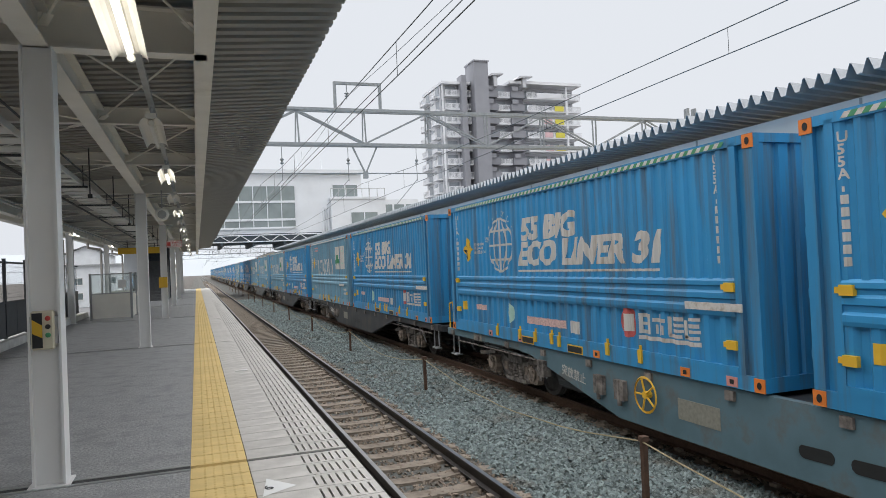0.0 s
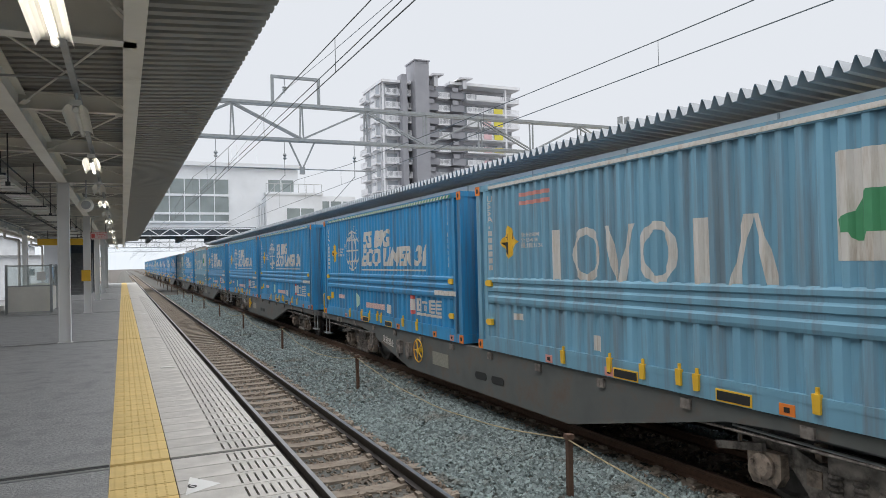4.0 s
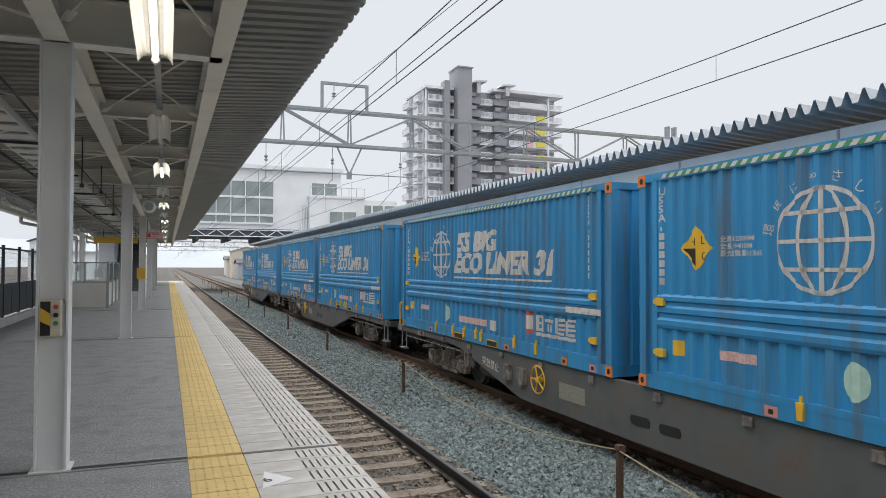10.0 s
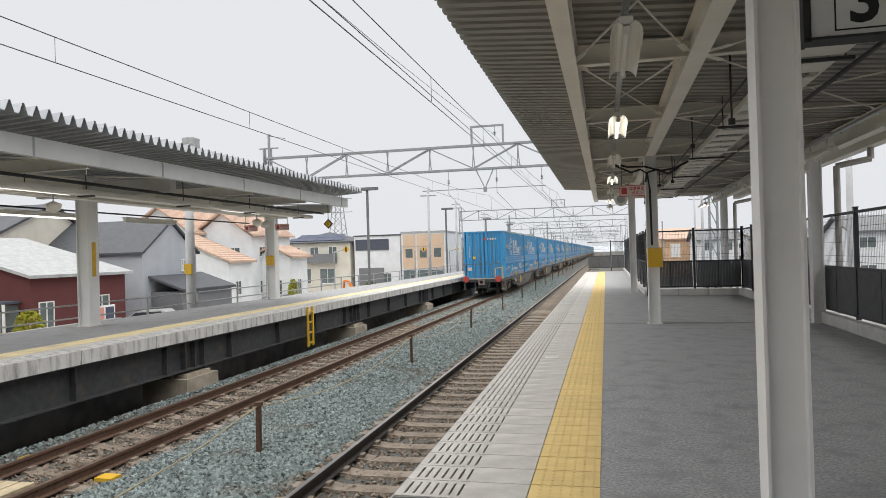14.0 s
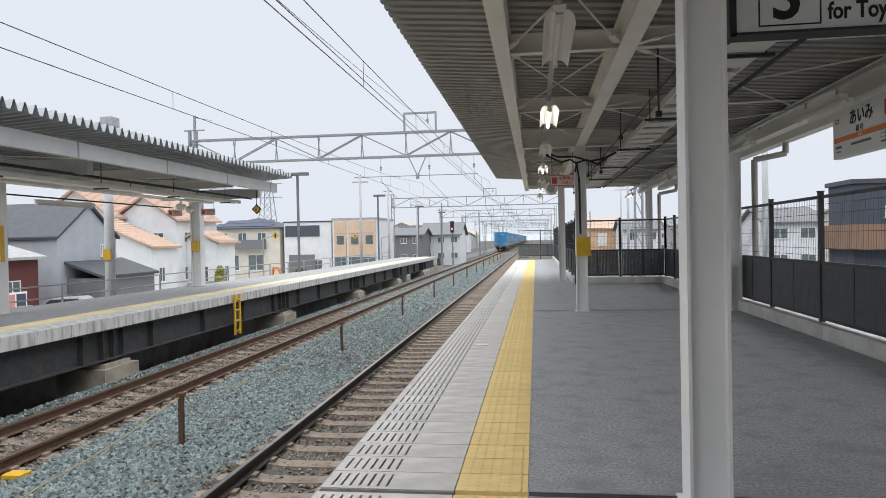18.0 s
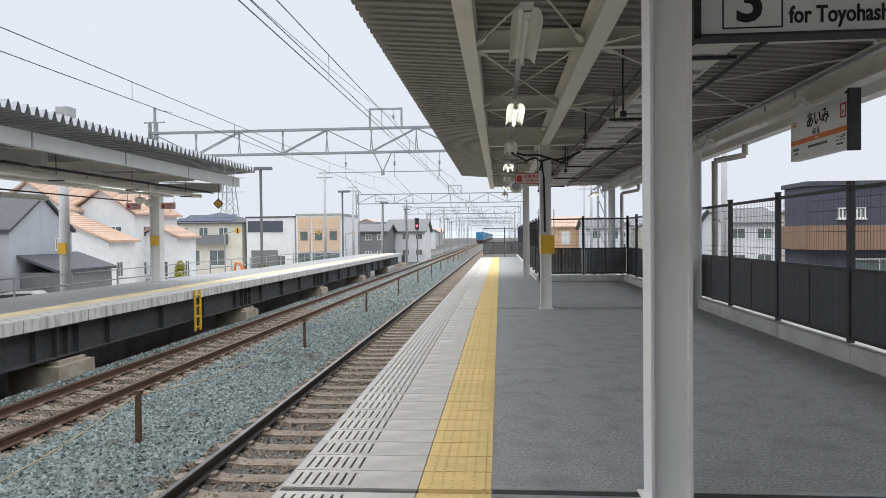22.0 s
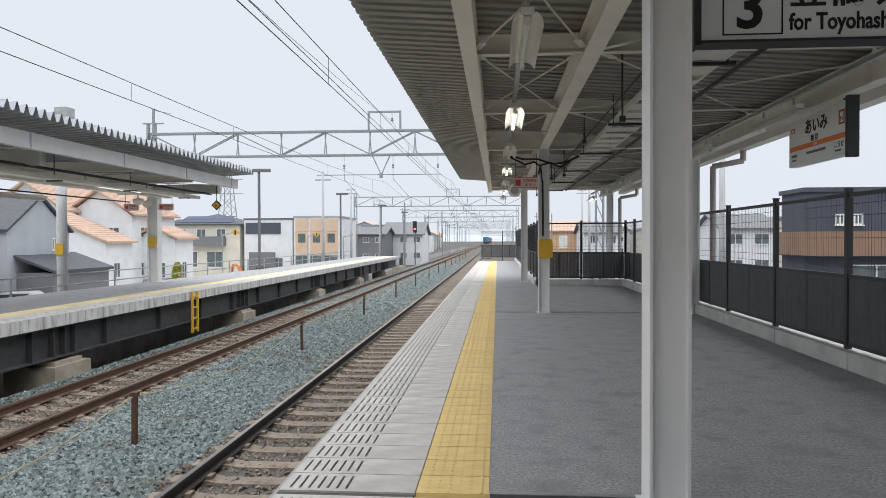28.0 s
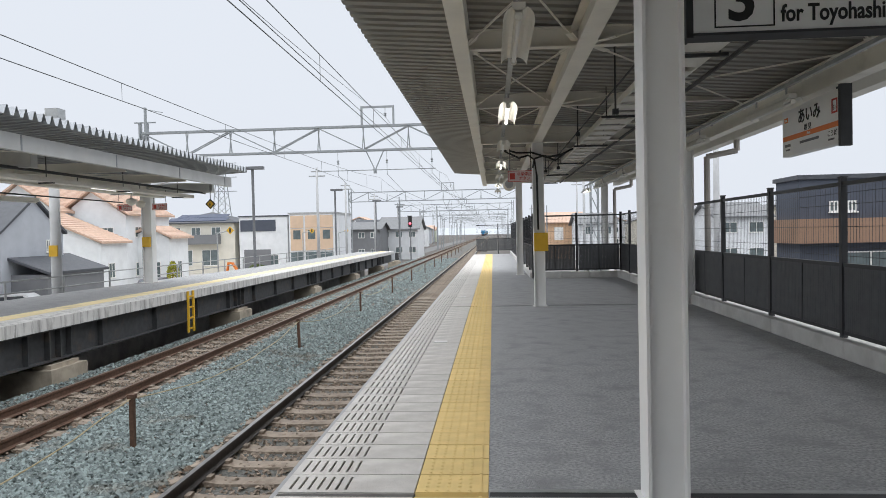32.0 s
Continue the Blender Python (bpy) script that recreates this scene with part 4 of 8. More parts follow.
for x, h_ in ((9.9, 1.6), (10.5, 2.2), (12.6, 1.2), (15.8, 1.0)):
    bm = bmesh.new()
    bar(bm, (x, 79, 12.3), (x, 79, 12.4 + h_), 0.07, 6)
    part("roof_pipe", bm, "station_white", br)
bm = bmesh.new()
for k in range(8):
    bar(bm, (13.2 + 0.88 * k, 77.0, 9.2), (13.2 + 0.88 * k, 77.0, 10.2), 0.035, 5)
bar(bm, (13.2, 77.0, 10.2), (19.4, 77.0, 10.2), 0.035, 5)
part("roof_rail", bm, "galv", st, "thin roof railing")
an = tagged(empty("station_annex"), "low white flat-roofed station annex with windows", "station building")
boxed("annex_body", (19.4, 80, GROUND), (24.2, 90, 9.2), "station_white", an, "white wall")
for k in range(3):
    boxed("window", (19.8 + 1.45 * k, 79.95, 7.6), (21.0 + 1.45 * k, 80.0, 8.6), "station_glass", an)

# ---- apartment tower ----
# greys and glass are lightened and blued to hold the haze of distance
M["apt_white"] = material("apartment_tile_pale", (0.80, 0.81, 0.84), 0.7, scale=0.3, vary=0.06)
M["apt_wall"] = material("apartment_tile_mid", (0.58, 0.59, 0.62), 0.7, scale=0.3, vary=0.08)
M["apt_grey"] = material("apartment_hazed_grey", (0.31, 0.315, 0.345), 0.7, scale=0.3, vary=0.08)
M["apt_dark"] = material("apartment_hazed_dark", (0.29, 0.295, 0.325), 0.6, scale=0.3, vary=0.08)
M["apt_glass"] = material("apartment_hazed_glass", (0.30, 0.33, 0.36), 0.1, vary=0.2, scale=0.4, spec=0.8)
M["banner_yellow"] = material("banner_yellow", (0.74, 0.66, 0.10), 0.7, vary=0.06)
M["banner_pink"] = material("banner_pink", (0.74, 0.50, 0.53), 0.7, vary=0.08)
apt = tagged(empty("apartment_tower"), "tall pale and dark grey apartment tower with balconies", "apartment building")
TOPZ, STOREY = 37.6, 2.78
boxed("tower_core", (52.0, 132.6, GROUND), (77.0, 146, TOPZ), "apt_wall", apt, "pale tiled walls")
boxed("left_wing", (46.2, 131.4, GROUND), (52.0, 142.0, 36.9), "apt_wall", apt, "pale tiled wing")
boxed("lift_shaft", (52.3, 127.8, GROUND), (55.3, 132.6, 41.2), "apt_grey", apt, "tall dark grey shaft")
boxed("narrow_shaft", (49.9, 128.9, GROUND), (51.0, 131.4, 38.6), "apt_grey", apt, "narrow dark grey shaft")
boxed("lift_cap", (52.1, 127.6, 41.2), (55.5, 132.8, 41.45), "apt_grey", apt)
boxed("dark_recess", (55.3, 131.6, GROUND), (64.6, 132.6, TOPZ), "apt_dark", apt, "dark grey recessed front")
boxed("roof_edge", (60.6, 129.2, 37.5), (77.3, 146.2, 38.1), "apt_white", apt)
boxed("roof_edge", (46.0, 129.8, 37.0), (52.2, 142.3, 37.5), "apt_white", apt)
for x0, x1, z in ((55.4, 58.9, 39.3), (61.6, 65.4, 39.0)):
    # wing-shaped roof plates on dark fins
    bm = bmesh.new()
    extrude(bm, [(x0, z - 0.9), (x0 + 0.9, z - 0.15), (x1, z), (x1, z - 0.3), (x0 + 1.3, z - 0.5)], 1, 128.3, 133)
    part("roof_wing", bm, "apt_wall", apt)
    boxed("roof_fin", (x1 - 2.1, 128.6, 36.6), (x1 - 1.3, 132.6, z - 0.3), "apt_wall", apt)


def balcony(x0, x1, y0, deep, z, side=False):
    """A slab, a baluster rail and the recessed glass doors behind; side: on the wing's flank, x and y swapped."""
    def at(lo, hi):
        if side:
            return (lo[1], lo[0], lo[2]), (hi[1], hi[0], hi[2])
        return lo, hi
    bal = boxed("balcony", *at((x0, y0, z - 0.15), (x1, y0 + deep, z + 0.12)), "apt_white", apt)
    bm = bmesh.new()
    box(bm, *at((x0, y0 + 0.02, z + 1.08), (x1, y0 + 0.1, z + 1.18)))
    box(bm, *at((x0, y0 + 0.02, z + 0.2), (x1, y0 + 0.08, z + 0.28)))
    n = max(4, round((x1 - x0) / 0.24))
    for k in range(n + 1):
        u = x0 + (x1 - x0) * k / n
        w = 0.06 if k % 5 else 0.10
        box(bm, *at((u - w, y0 + 0.03, z + 0.12), (u + w, y0 + 0.07, z + 1.1)))
    part("balcony_rail", bm, "apt_white", bal)
    n = max(1, round((x1 - x0) / 3.2))
    for i in range(n):
        p, q = x0 + (x1 - x0) * (i + 0.14) / n, x0 + (x1 - x0) * (i + 0.86) / n
        boxed("balcony_window", *at((p, y0 + deep - 0.05, z + 0.15), (q, y0 + deep - 0.004, z + 2.1)), "apt_glass", bal)
    return bal


for f in range(14):
    z = TOPZ - STOREY * (f + 1) + (0 if f else -0.1)
    if z < 4:
        break
    balcony(46.9, 49.9, 130.2, 1.2, z)
    balcony(51.0, 52.3, 130.2, 1.2, z)
    balcony(58.0, 60.9, 130.0, 1.6, z)
    balcony(64.7, 73.7, 129.7, 2.9, z)
    balcony(74.1, 77.2, 129.7, 2.9, z)
    balcony(131.8, 134.6, 45.1, 1.1, z, True)
    balcony(137.6, 141.6, 45.1, 1.1, z, True)
    boxed("side_window", (46.12, 135.3, z + 0.9), (46.2, 136.7, z + 2.2), "apt_glass", apt)
    boxed("front_window", (46.35, 131.33, z + 0.8), (46.8, 131.4, z + 2.2), "apt_glass", apt)
    for x0, x1 in ((55.4, 58.0), (60.9, 63.9)):
        # dark stepped stair fronts
        boxed("stair_front", (x0, 129.4, z - 0.1), (x1, 131.6, z + 1.25), "apt_dark", apt)
        boxed("stair_front_step", (x0 + 0.2, 129.1, z + 1.25), (x0 + 1.5, 129.4, z + 2.1), "apt_grey", apt)
    boxed("front_column", (73.7, 129.6, z - 0.15), (74.1, 130.0, z + STOREY - 0.15), "apt_white", apt)
    boxed("corner_column", (46.2, 130.3, z - 0.15), (46.5, 130.6, z + STOREY - 0.15), "apt_white", apt)
    if 1 <= f <= 6:
        boxed("banner", (71.0, 129.6, z + 0.1), (73.1, 129.69, z + 1.15), "banner_yellow", apt, "yellow advertising banner")
    if 2 <= f <= 6:
        boxed("banner", (68.5, 129.6, z + 0.1), (70.3, 129.69, z + 1.15), "banner_pink", apt, "pink and white banner")
    if f == 0:
        boxed("banner", (67.0, 129.6, z + 0.1), (72.6, 129.69, z + 1.1), "apt_white", apt, "long white banner")

# ---- the suburb round the station ----
WALLS = {"white": (0.72, 0.735, 0.75), "cream": (0.66, 0.63, 0.55), "grey": (0.42, 0.44, 0.475), "beige": (0.62, 0.565, 0.47), "orange": (0.66, 0.44, 0.28), "red": (0.115, 0.032, 0.032), "dark": (0.075, 0.085, 0.11), "brown": (0.27, 0.17, 0.115), "green": (0.50, 0.53, 0.42), "slate": (0.18, 0.185, 0.195), "peach": (0.62, 0.46, 0.33)}
for k, v in WALLS.items():
    M["wall_" + k] = material("render_" + k, v, 0.85, scale=1.2, vary=0.06, bump=0.1, bscale=25, stain=tuple(c * 0.85 for c in v), stain_at=0.64, stain_scale=0.7)
ROOFS = {"tile": (0.52, 0.36, 0.27), "slate": (0.065, 0.07, 0.08), "solar": (0.05, 0.065, 0.11), "pale": (0.37, 0.38, 0.38), "grey": (0.16, 0.165, 0.17)}
for k, v in ROOFS.items():
    M["roof_" + k] = material("roof_" + k, v, 0.6, scale=3, vary=0.16, bump=0.4, bscale=12)


def window(parent, m, w, h, frame_mat="white"):
    """A window with frame, sash bar, sill and panes, lying in the plane of the pose m (x along the wall, y up, z outwards)."""
    bm = bmesh.new()
    t = 0.06
    for lo, hi in (((-w / 2, -h / 2, -0.02), (w / 2, -h / 2 + t, 0.05)), ((-w / 2, h / 2 - t, -0.02), (w / 2, h / 2, 0.05)), ((-w / 2, -h / 2 + t, -0.02), (-w / 2 + t, h / 2 - t, 0.05)), ((w / 2 - t, -h / 2 + t, -0.02), (w / 2, h / 2 - t, 0.05)), ((-0.03, -h / 2 + t, -0.02), (0.03, h / 2 - t, 0.045))):
        box(bm, lo, hi)
    wn = part("window", bm, frame_mat, parent)
    wn.matrix_local = m
    bm = bmesh.new()
    box(bm, (t - w / 2, -h / 2 + t, -0.015), (w / 2 - t, h / 2 - t, 0.015))
    part("pane", bm, "pane", wn)
    bm = bmesh.new()
    box(bm, (-w / 2 - 0.05, -h / 2 - 0.05, -0.02), (w / 2 + 0.05, -h / 2, 0.10))
    part("sill", bm, frame_mat, wn)
    return wn


M["pane"] = material("pane_reflecting", (0.12, 0.15, 0.155), 0.08, vary=0.25, scale=1.5, spec=0.8)


def on_face(face, lo, hi, u, z):
    """Pose on a wall of the block lo..hi: face -x, +x, -y or +y; u metres along it, z above the block's base."""
    (x0, y0, z0), (x1, y1, _) = lo, hi
    return {"-x": Matrix(((0, 0, -1, x0), (-1, 0, 0, y1 - u), (0, 1, 0, z0 + z), (0, 0, 0, 1))),
            "+x": Matrix(((0, 0, 1, x1), (1, 0, 0, y0 + u), (0, 1, 0, z0 + z), (0, 0, 0, 1))),
            "+y": Matrix(((-1, 0, 0, x1 - u), (0, 0, 1, y1), (0, 1, 0, z0 + z), (0, 0, 0, 1))),
            "-y": Matrix(((1, 0, 0, x0 + u), (0, 0, -1, y0), (0, 1, 0, z0 + z), (0, 0, 0, 1)))}[face]


def tiled_roof(parent, mat, x0, x1, y0, y1, eave, ridge, axis, over=0.45, kind="gable", tiles=0):
    """A pitched roof with thickness; axis of the ridge x or y."""
    x0, x1, y0, y1 = x0 - over, x1 + over, y0 - over, y1 + over
    bm = bmesh.new()
    t = 0.16
    if kind == "flat":
        box(bm, (x0, y0, eave), (x1, y1, eave + 0.2))
    elif kind == "shed":
        pts = [(x0, eave), (x1, ridge), (x1, ridge + t), (x0, eave + t)] if axis == "y" else [(y0, ridge), (y1, eave), (y1, eave + t), (y0, ridge + t)]
        extrude(bm, pts, 1 if axis == "y" else 0, *((y0, y1) if axis == "y" else (x0, x1)))
    elif kind == "gable":
        a, b = (x0, x1) if axis == "y" else (y0, y1)
        m = (a + b) / 2
        extrude(bm, [(a, eave), (m, ridge), (b, eave), (b, eave + t), (m, ridge + t * 1.2), (a, eave + t)], 1 if axis == "y" else 0, *((y0, y1) if axis == "y" else (x0, x1)))
    else:
        h = min(x1 - x0, y1 - y0) / 2
        if axis == "y":
            r0, r1 = ((x0 + x1) / 2, y0 + h, ridge), ((x0 + x1) / 2, y1 - h, ridge)
        else:
            r0, r1 = (x0 + h, (y0 + y1) / 2, ridge), (x1 - h, (y0 + y1) / 2, ridge)
        lo = [bm.verts.new((x, y, eave)) for x, y in ((x0, y0), (x1, y0), (x1, y1), (x0, y1))]
        up = [bm.verts.new((x, y, eave + t)) for x, y in ((x0, y0), (x1, y0), (x1, y1), (x0, y1))]
        a, b = bm.verts.new(r0), bm.verts.new(r1)
        for k in range(4):
            bm.faces.new((lo[k], lo[(k + 1) % 4], up[(k + 1) % 4], up[k]))
        bm.faces.new(lo[::-1])
        if axis == "y":
            bm.faces.new((up[0], up[1], a)), bm.faces.new((up[1], up[2], b, a)), bm.faces.new((up[2], up[3], b)), bm.faces.new((up[3], up[0], a, b))
        else:
            bm.faces.new((up[3], up[0], a)), bm.faces.new((up[0], up[1], b, a)), bm.faces.new((up[1], up[2], b)), bm.faces.new((up[2], up[3], a, b))
    r = part("roof", bm, mat, parent)
    if tiles and kind == "shed" and axis == "y":
        bm = bmesh.new()
        for k in range(tiles):
            f0, f1 = k / tiles, (k + 1) / tiles - 0.03
            p = [(x0 + (x1 - x0) * f, eave + t + (ridge - eave) * f + dz) for f, dz in ((f0, 0.0), (f0, 0.045), (f1, 0.012), (f1, 0.0))]
            extrude(bm, p, 1, y0, y1)
        tagged(part("roof_tiling", bm, mat, r), "rows of terracotta roof tiles", kind="stuff")
    if tiles and kind == "gable":
        # courses of tiles as low ridges
        for side in (-1, 1):
            bm = bmesh.new()
            a, b = (x0, x1) if axis == "y" else (y0, y1)
            m = (a + b) / 2
            lo, hi = (y0, y1) if axis == "y" else (x0, x1)
            e = a if side < 0 else b
            for k in range(tiles):
                f0, f1 = k / tiles, (k + 1) / tiles - 0.03
                p = [(e + (m - e) * f, eave + t + (ridge - eave) * f * 1.01 + dz) for f, dz in ((f0, 0.0), (f0, 0.045), (f1, 0.012), (f1, 0.0))]
                extrude(bm, p if side < 0 else p[::-1], 1 if axis == "y" else 0, lo, hi)
            tagged(part("roof_tiling", bm, mat, r), "rows of terracotta roof tiles", kind="stuff")
    return r


def gable_wall(parent, mat, x0, x1, y0, y1, eave, ridge, axis):
    bm = bmesh.new()
    if axis == "y":
        m = (x0 + x1) / 2
        extrude(bm, [(x0, GROUND), (x1, GROUND), (x1, eave), (m, ridge - 0.02), (x0, eave)], 1, y0, y1)
    else:
        m = (y0 + y1) / 2
        extrude(bm, [(y0, GROUND), (y1, GROUND), (y1, eave), (m, ridge - 0.02), (y0, eave)], 0, x0, x1)
    return part("wall", bm, mat, parent)


def house(label, x0, x1, y0, y1, eave, ridge, wall, roof, kind="gable", axis="y", wins=(), over=0.45, tiles=0, category="house"):
    hs = tagged(empty("house"), label, category)
    e, r = GROUND + eave, GROUND + ridge
    if kind == "gable":
        gable_wall(hs, "wall_" + wall, x0, x1, y0, y1, e, r, axis)
    elif kind == "shed":
        bm = bmesh.new()
        if axis == "y":
            extrude(bm, [(x0, GROUND), (x1, GROUND), (x1, r), (x0, e)], 1, y0, y1)
        else:
            extrude(bm, [(y0, GROUND), (y1, GROUND), (y1, e), (y0, r)], 0, x0, x1)
        part("wall", bm, "wall_" + wall, hs)
    else:
        boxed("wall", (x0, y0, GROUND), (x1, y1, e), "wall_" + wall, hs)
    tiled_roof(hs, "roof_" + roof, x0, x1, y0, y1, e, r, axis, over, kind, tiles)
    lo, hi = (x0, y0, GROUND), (x1, y1, e)
    for face, u, z, w, h in wins:
        window(hs, on_face(face, lo, hi, u, z), w, h)
    return hs


def two_rows(face, length, n, w=1.5, h=1.1):
    return [(face, length * (i + 0.5) / n, z, w, h) for i in range(n) for z in (1.7, 4.4)]


M["slate_dark"] = material("louvre_dark", (0.06, 0.06, 0.065), 0.6, vary=0.1)
# along the far side of the line
h1 = house("cream rendered two-storey house with a gable facing the line", 24, 33, -17.0, -9.5, 6.0, 8.5, "cream", "slate", "gable", "x",
           [("-x", 1.88, 5.13, 1.4, 1.05), ("-x", 1.88, 2.7, 1.4, 1.1), ("-x", 4.75, 5.25, 0.3, 0.7), ("-x", 5.55, 5.25, 0.3, 0.7), ("-x", 5.5, 2.6, 0.28, 1.1), ("-y", 3.0, 5.0, 1.6, 1.2)])
door = boxed("side_door", (23.93, -13.95, GROUND + 1.5), (24.0, -13.35, GROUND + 3.3), "white", h1)
for k in range(9):
    boxed("louvre", (23.91, -13.88, GROUND + 1.62 + 0.18 * k), (23.93, -13.42, GROUND + 1.72 + 0.18 * k), "slate_dark", door)
boxed("gable_vent", (23.95, -13.5, GROUND + 7.2), (24.0, -13.0, GROUND + 7.45), "white", h1)
for y in (-12.9, -16.4):
    bm = bmesh.new()
    bar(bm, (23.94, y, GROUND), (23.94, y, GROUND + (5.9 if y < -15 else 4.0)), 0.04, 6)
    part("downpipe", bm, "white", h1)
boxed("wing", (26.0, -21.6, GROUND), (32, -17.0, GROUND + 4.2), "wall_cream", h1, "lower wing")
tiled_roof(h1, "roof_pale", 26.0, 32, -21.6, -17.0, GROUND + 4.2, GROUND + 5.6, "y", 0.3, "shed")
h2 = house("beige house with balconies and a grey gable roof", 25.2, 33, -9.3, -4.7, 5.8, 8.3, "beige", "grey", "gable", "x",
           [("-x", 0.9, 5.0, 0.6, 1.0), ("-x", 2.4, 5.0, 1.0, 1.0), ("-x", 2.6, 2.9, 1.4, 1.2), ("-x", 0.8, 2.2, 0.7, 2.0), ("-x", 4.3, 5.1, 0.6, 1.4), ("-x", 4.2, 2.2, 0.7, 2.0), ("+y", 2.5, 4.6, 1.2, 1.2), ("+y", 2.5, 1.8, 1.2, 1.2)])
for y0, y1 in ((-9.7, -6.6), (-5.7, -4.2)):
    bal = boxed("balcony", (24.3, y0, GROUND + 3.65), (25.2, y1, GROUND + 4.8), "wall_cream", h2)
    boxed("handrail", (24.28, y0, GROUND + 4.8), (24.36, y1, GROUND + 4.9), "white", bal)
boxed("orange_gable", (25.1, -7.4, GROUND + 4.6), (25.2, -4.75, GROUND + 5.8), "wall_peach", h2, "pale orange upper wall")
for y in (-5.8, -9.6):
    bm = bmesh.new()
    bar(bm, (24.4, y, GROUND), (24.4, y, GROUND + 5.6), 0.045, 6)
    part("downpipe", bm, "white", h2)
house("grey house with a recessed corner beside the beige house", 27.5, 36, -4.5, -2.9, 6.6, 8.2, "grey", "slate", "gable", "x", [("-x", 0.8, 4.6, 0.8, 1.2), ("-x", 0.8, 1.6, 0.8, 1.8)])
house("white house with a grey hipped roof beyond a grass field", 41, 50, -3.2, 7.5, 5.9, 7.8, "white", "grey", "hip", "y", [("-x", 3.4, 5.0, 0.8, 1.1), ("-x", 8.6, 4.9, 0.8, 1.1), ("-x", 7.6, 1.6, 1.4, 1.1)])
house("white flat annex beside a house", 41.5, 47, 7.7, 11.0, 3.1, 3.4, "white", "pale", "flat", "y", [("-x", 2.0, 1.6, 1.0, 1.0)], over=0.1)
ap = house("pale three-storey apartment block with open stairs", 50, 60, -13, -4.6, 7.2, 7.6, "white", "pale", "flat", "y", [("-x", u, z, 1.1, 1.0) for u in (1.4, 4.0, 6.6) for z in (1.6, 3.9, 6.1)], over=0.1, category="apartment building")
tb = house("grey-roofed two-storey apartment block beyond a field", 60, 70, 21.4, 36, 6.0, 7.6, "grey", "pale", "gable", "y", [("-x", u, z, 1.8, 1.2) for u in (2.0, 5.4, 8.8, 12.4) for z in (2.2, 4.7)], category="apartment building")
for z in (0.9, 3.4):
    boxed("balcony", (58.9, 24, GROUND + z), (60, 33, GROUND + z + 0.75), "wall_slate", tb)
house("dark walled house with a light gable", 66, 74, 38.5, 47, 4.0, 6.0, "dark", "pale", "gable", "x", [("-x", 3, 1.6, 1.5, 1.2)])
house("white five-storey apartment block with balconies", 48, 60, 84, 100, 15.5, 16, "white", "pale", "flat", "y", [("-x", u, z, 2.2, 1.4) for u in (2, 5.5, 9, 12.5) for z in (1.6, 4.6, 7.6, 10.6, 13.4)] + [("-y", u, z, 2.0, 1.4) for u in (2.5, 6, 9.5) for z in (4.6, 7.6, 10.6, 13.4)], over=0.1, category="apartment building")
# red shop and its neighbours
sh = house("dark red timber shop with a pale sloping metal roof", 26.5, 33.5, -36.0, -29.0, 3.8, 6.0, "red", "pale", "shed", "y", [("-x", 1.0, 1.9, 1.0, 1.4), ("-x", 5.0, 2.0, 1.2, 1.4), ("+y", 2.2, 3.4, 1.2, 0.35)], over=0.35, category="shop")
# flat black panel stands for the shade inside the open entrance
boxed("entrance_recess", (30.8, -29.06, GROUND), (32.6, -28.97, GROUND + 2.9), "black", sh, "flat black panel for the shade in the entrance")
boxed("awning", (27.0, -29.0, GROUND + 2.6), (29.6, -27.9, GROUND + 2.72), "wall_dark", sh)
boxed("wide_window", (27.2, -29.03, GROUND + 1.2), (29.4, -28.97, GROUND + 2.5), "pane", sh)
boxed("canopy_post", (27.0, -28.0, GROUND), (27.1, -27.9, GROUND + 2.6), "white", sh)
boxed("low_fence", (26.8, -27.4, GROUND), (31.5, -27.3, GROUND + 1.3), "wall_slate", sh)
bd = tagged(boxed("shop_board", (25.0, -33.2, GROUND + 0.9), (25.1, -31.6, GROUND + 2.2), "sign_white"), "white shop board with printed panels by the fence", "sign board")
boxed("printed_panel", (24.99, -33.1, GROUND + 1.3), (25.0, -32.45, GROUND + 2.1), "roof_solar", bd)
boxed("printed_panel", (24.99, -32.35, GROUND + 1.3), (25.0, -31.7, GROUND + 2.1), "pink", bd)
house("cream house with a dark gable roof behind the shop", 35.3, 46, -44.3, -35.7, 6.3, 8.4, "cream", "slate", "gable", "x", [("-x", 3, 4.6, 1.0, 0.9), ("+y", 3, 4.2, 1.2, 1.0)], over=0.3)
house("long house with a blue solar roof behind the shop", 48, 60, -47, -37, 6.8, 9.2, "cream", "solar", "gable", "x", [("-x", 2, 4.2, 1.2, 0.9), ("+y", 3, 4.2, 1.2, 1.0)])
house("white house with small paired windows behind the shop", 36.5, 45, -35.2, -28.5, 5.6, 7.2, "white", "solar", "hip", "x", [("-x", 2, 4.6, 0.6, 0.8), ("-x", 4, 4.6, 0.6, 0.8), ("+y", 6.4, 4.6, 0.7, 0.8), ("+y", 5.3, 4.6, 0.7, 0.8), ("+y", 6.0, 1.9, 1.4, 1.4), ("-x", 3, 1.8, 1.2, 1.4)], over=0.3)
gg = house("grey rendered house with a dark gable roof", 27.5, 36, -45.0, -39.0, 4.95, 7.15, "grey", "slate", "gable", "x", [("-x", 4.4, 4.2, 0.4, 0.8)], over=0.2)
boxed("shed_wall", (25.2, -45.8, GROUND), (27.5, -39.8, GROUND + 2.5), "wall_slate", gg, "grey board lean-to")
tiled_roof(gg, "roof_slate", 25.2, 27.5, -45.8, -39.8, GROUND + 2.5, GROUND + 3.5, "y", 0.25, "shed")
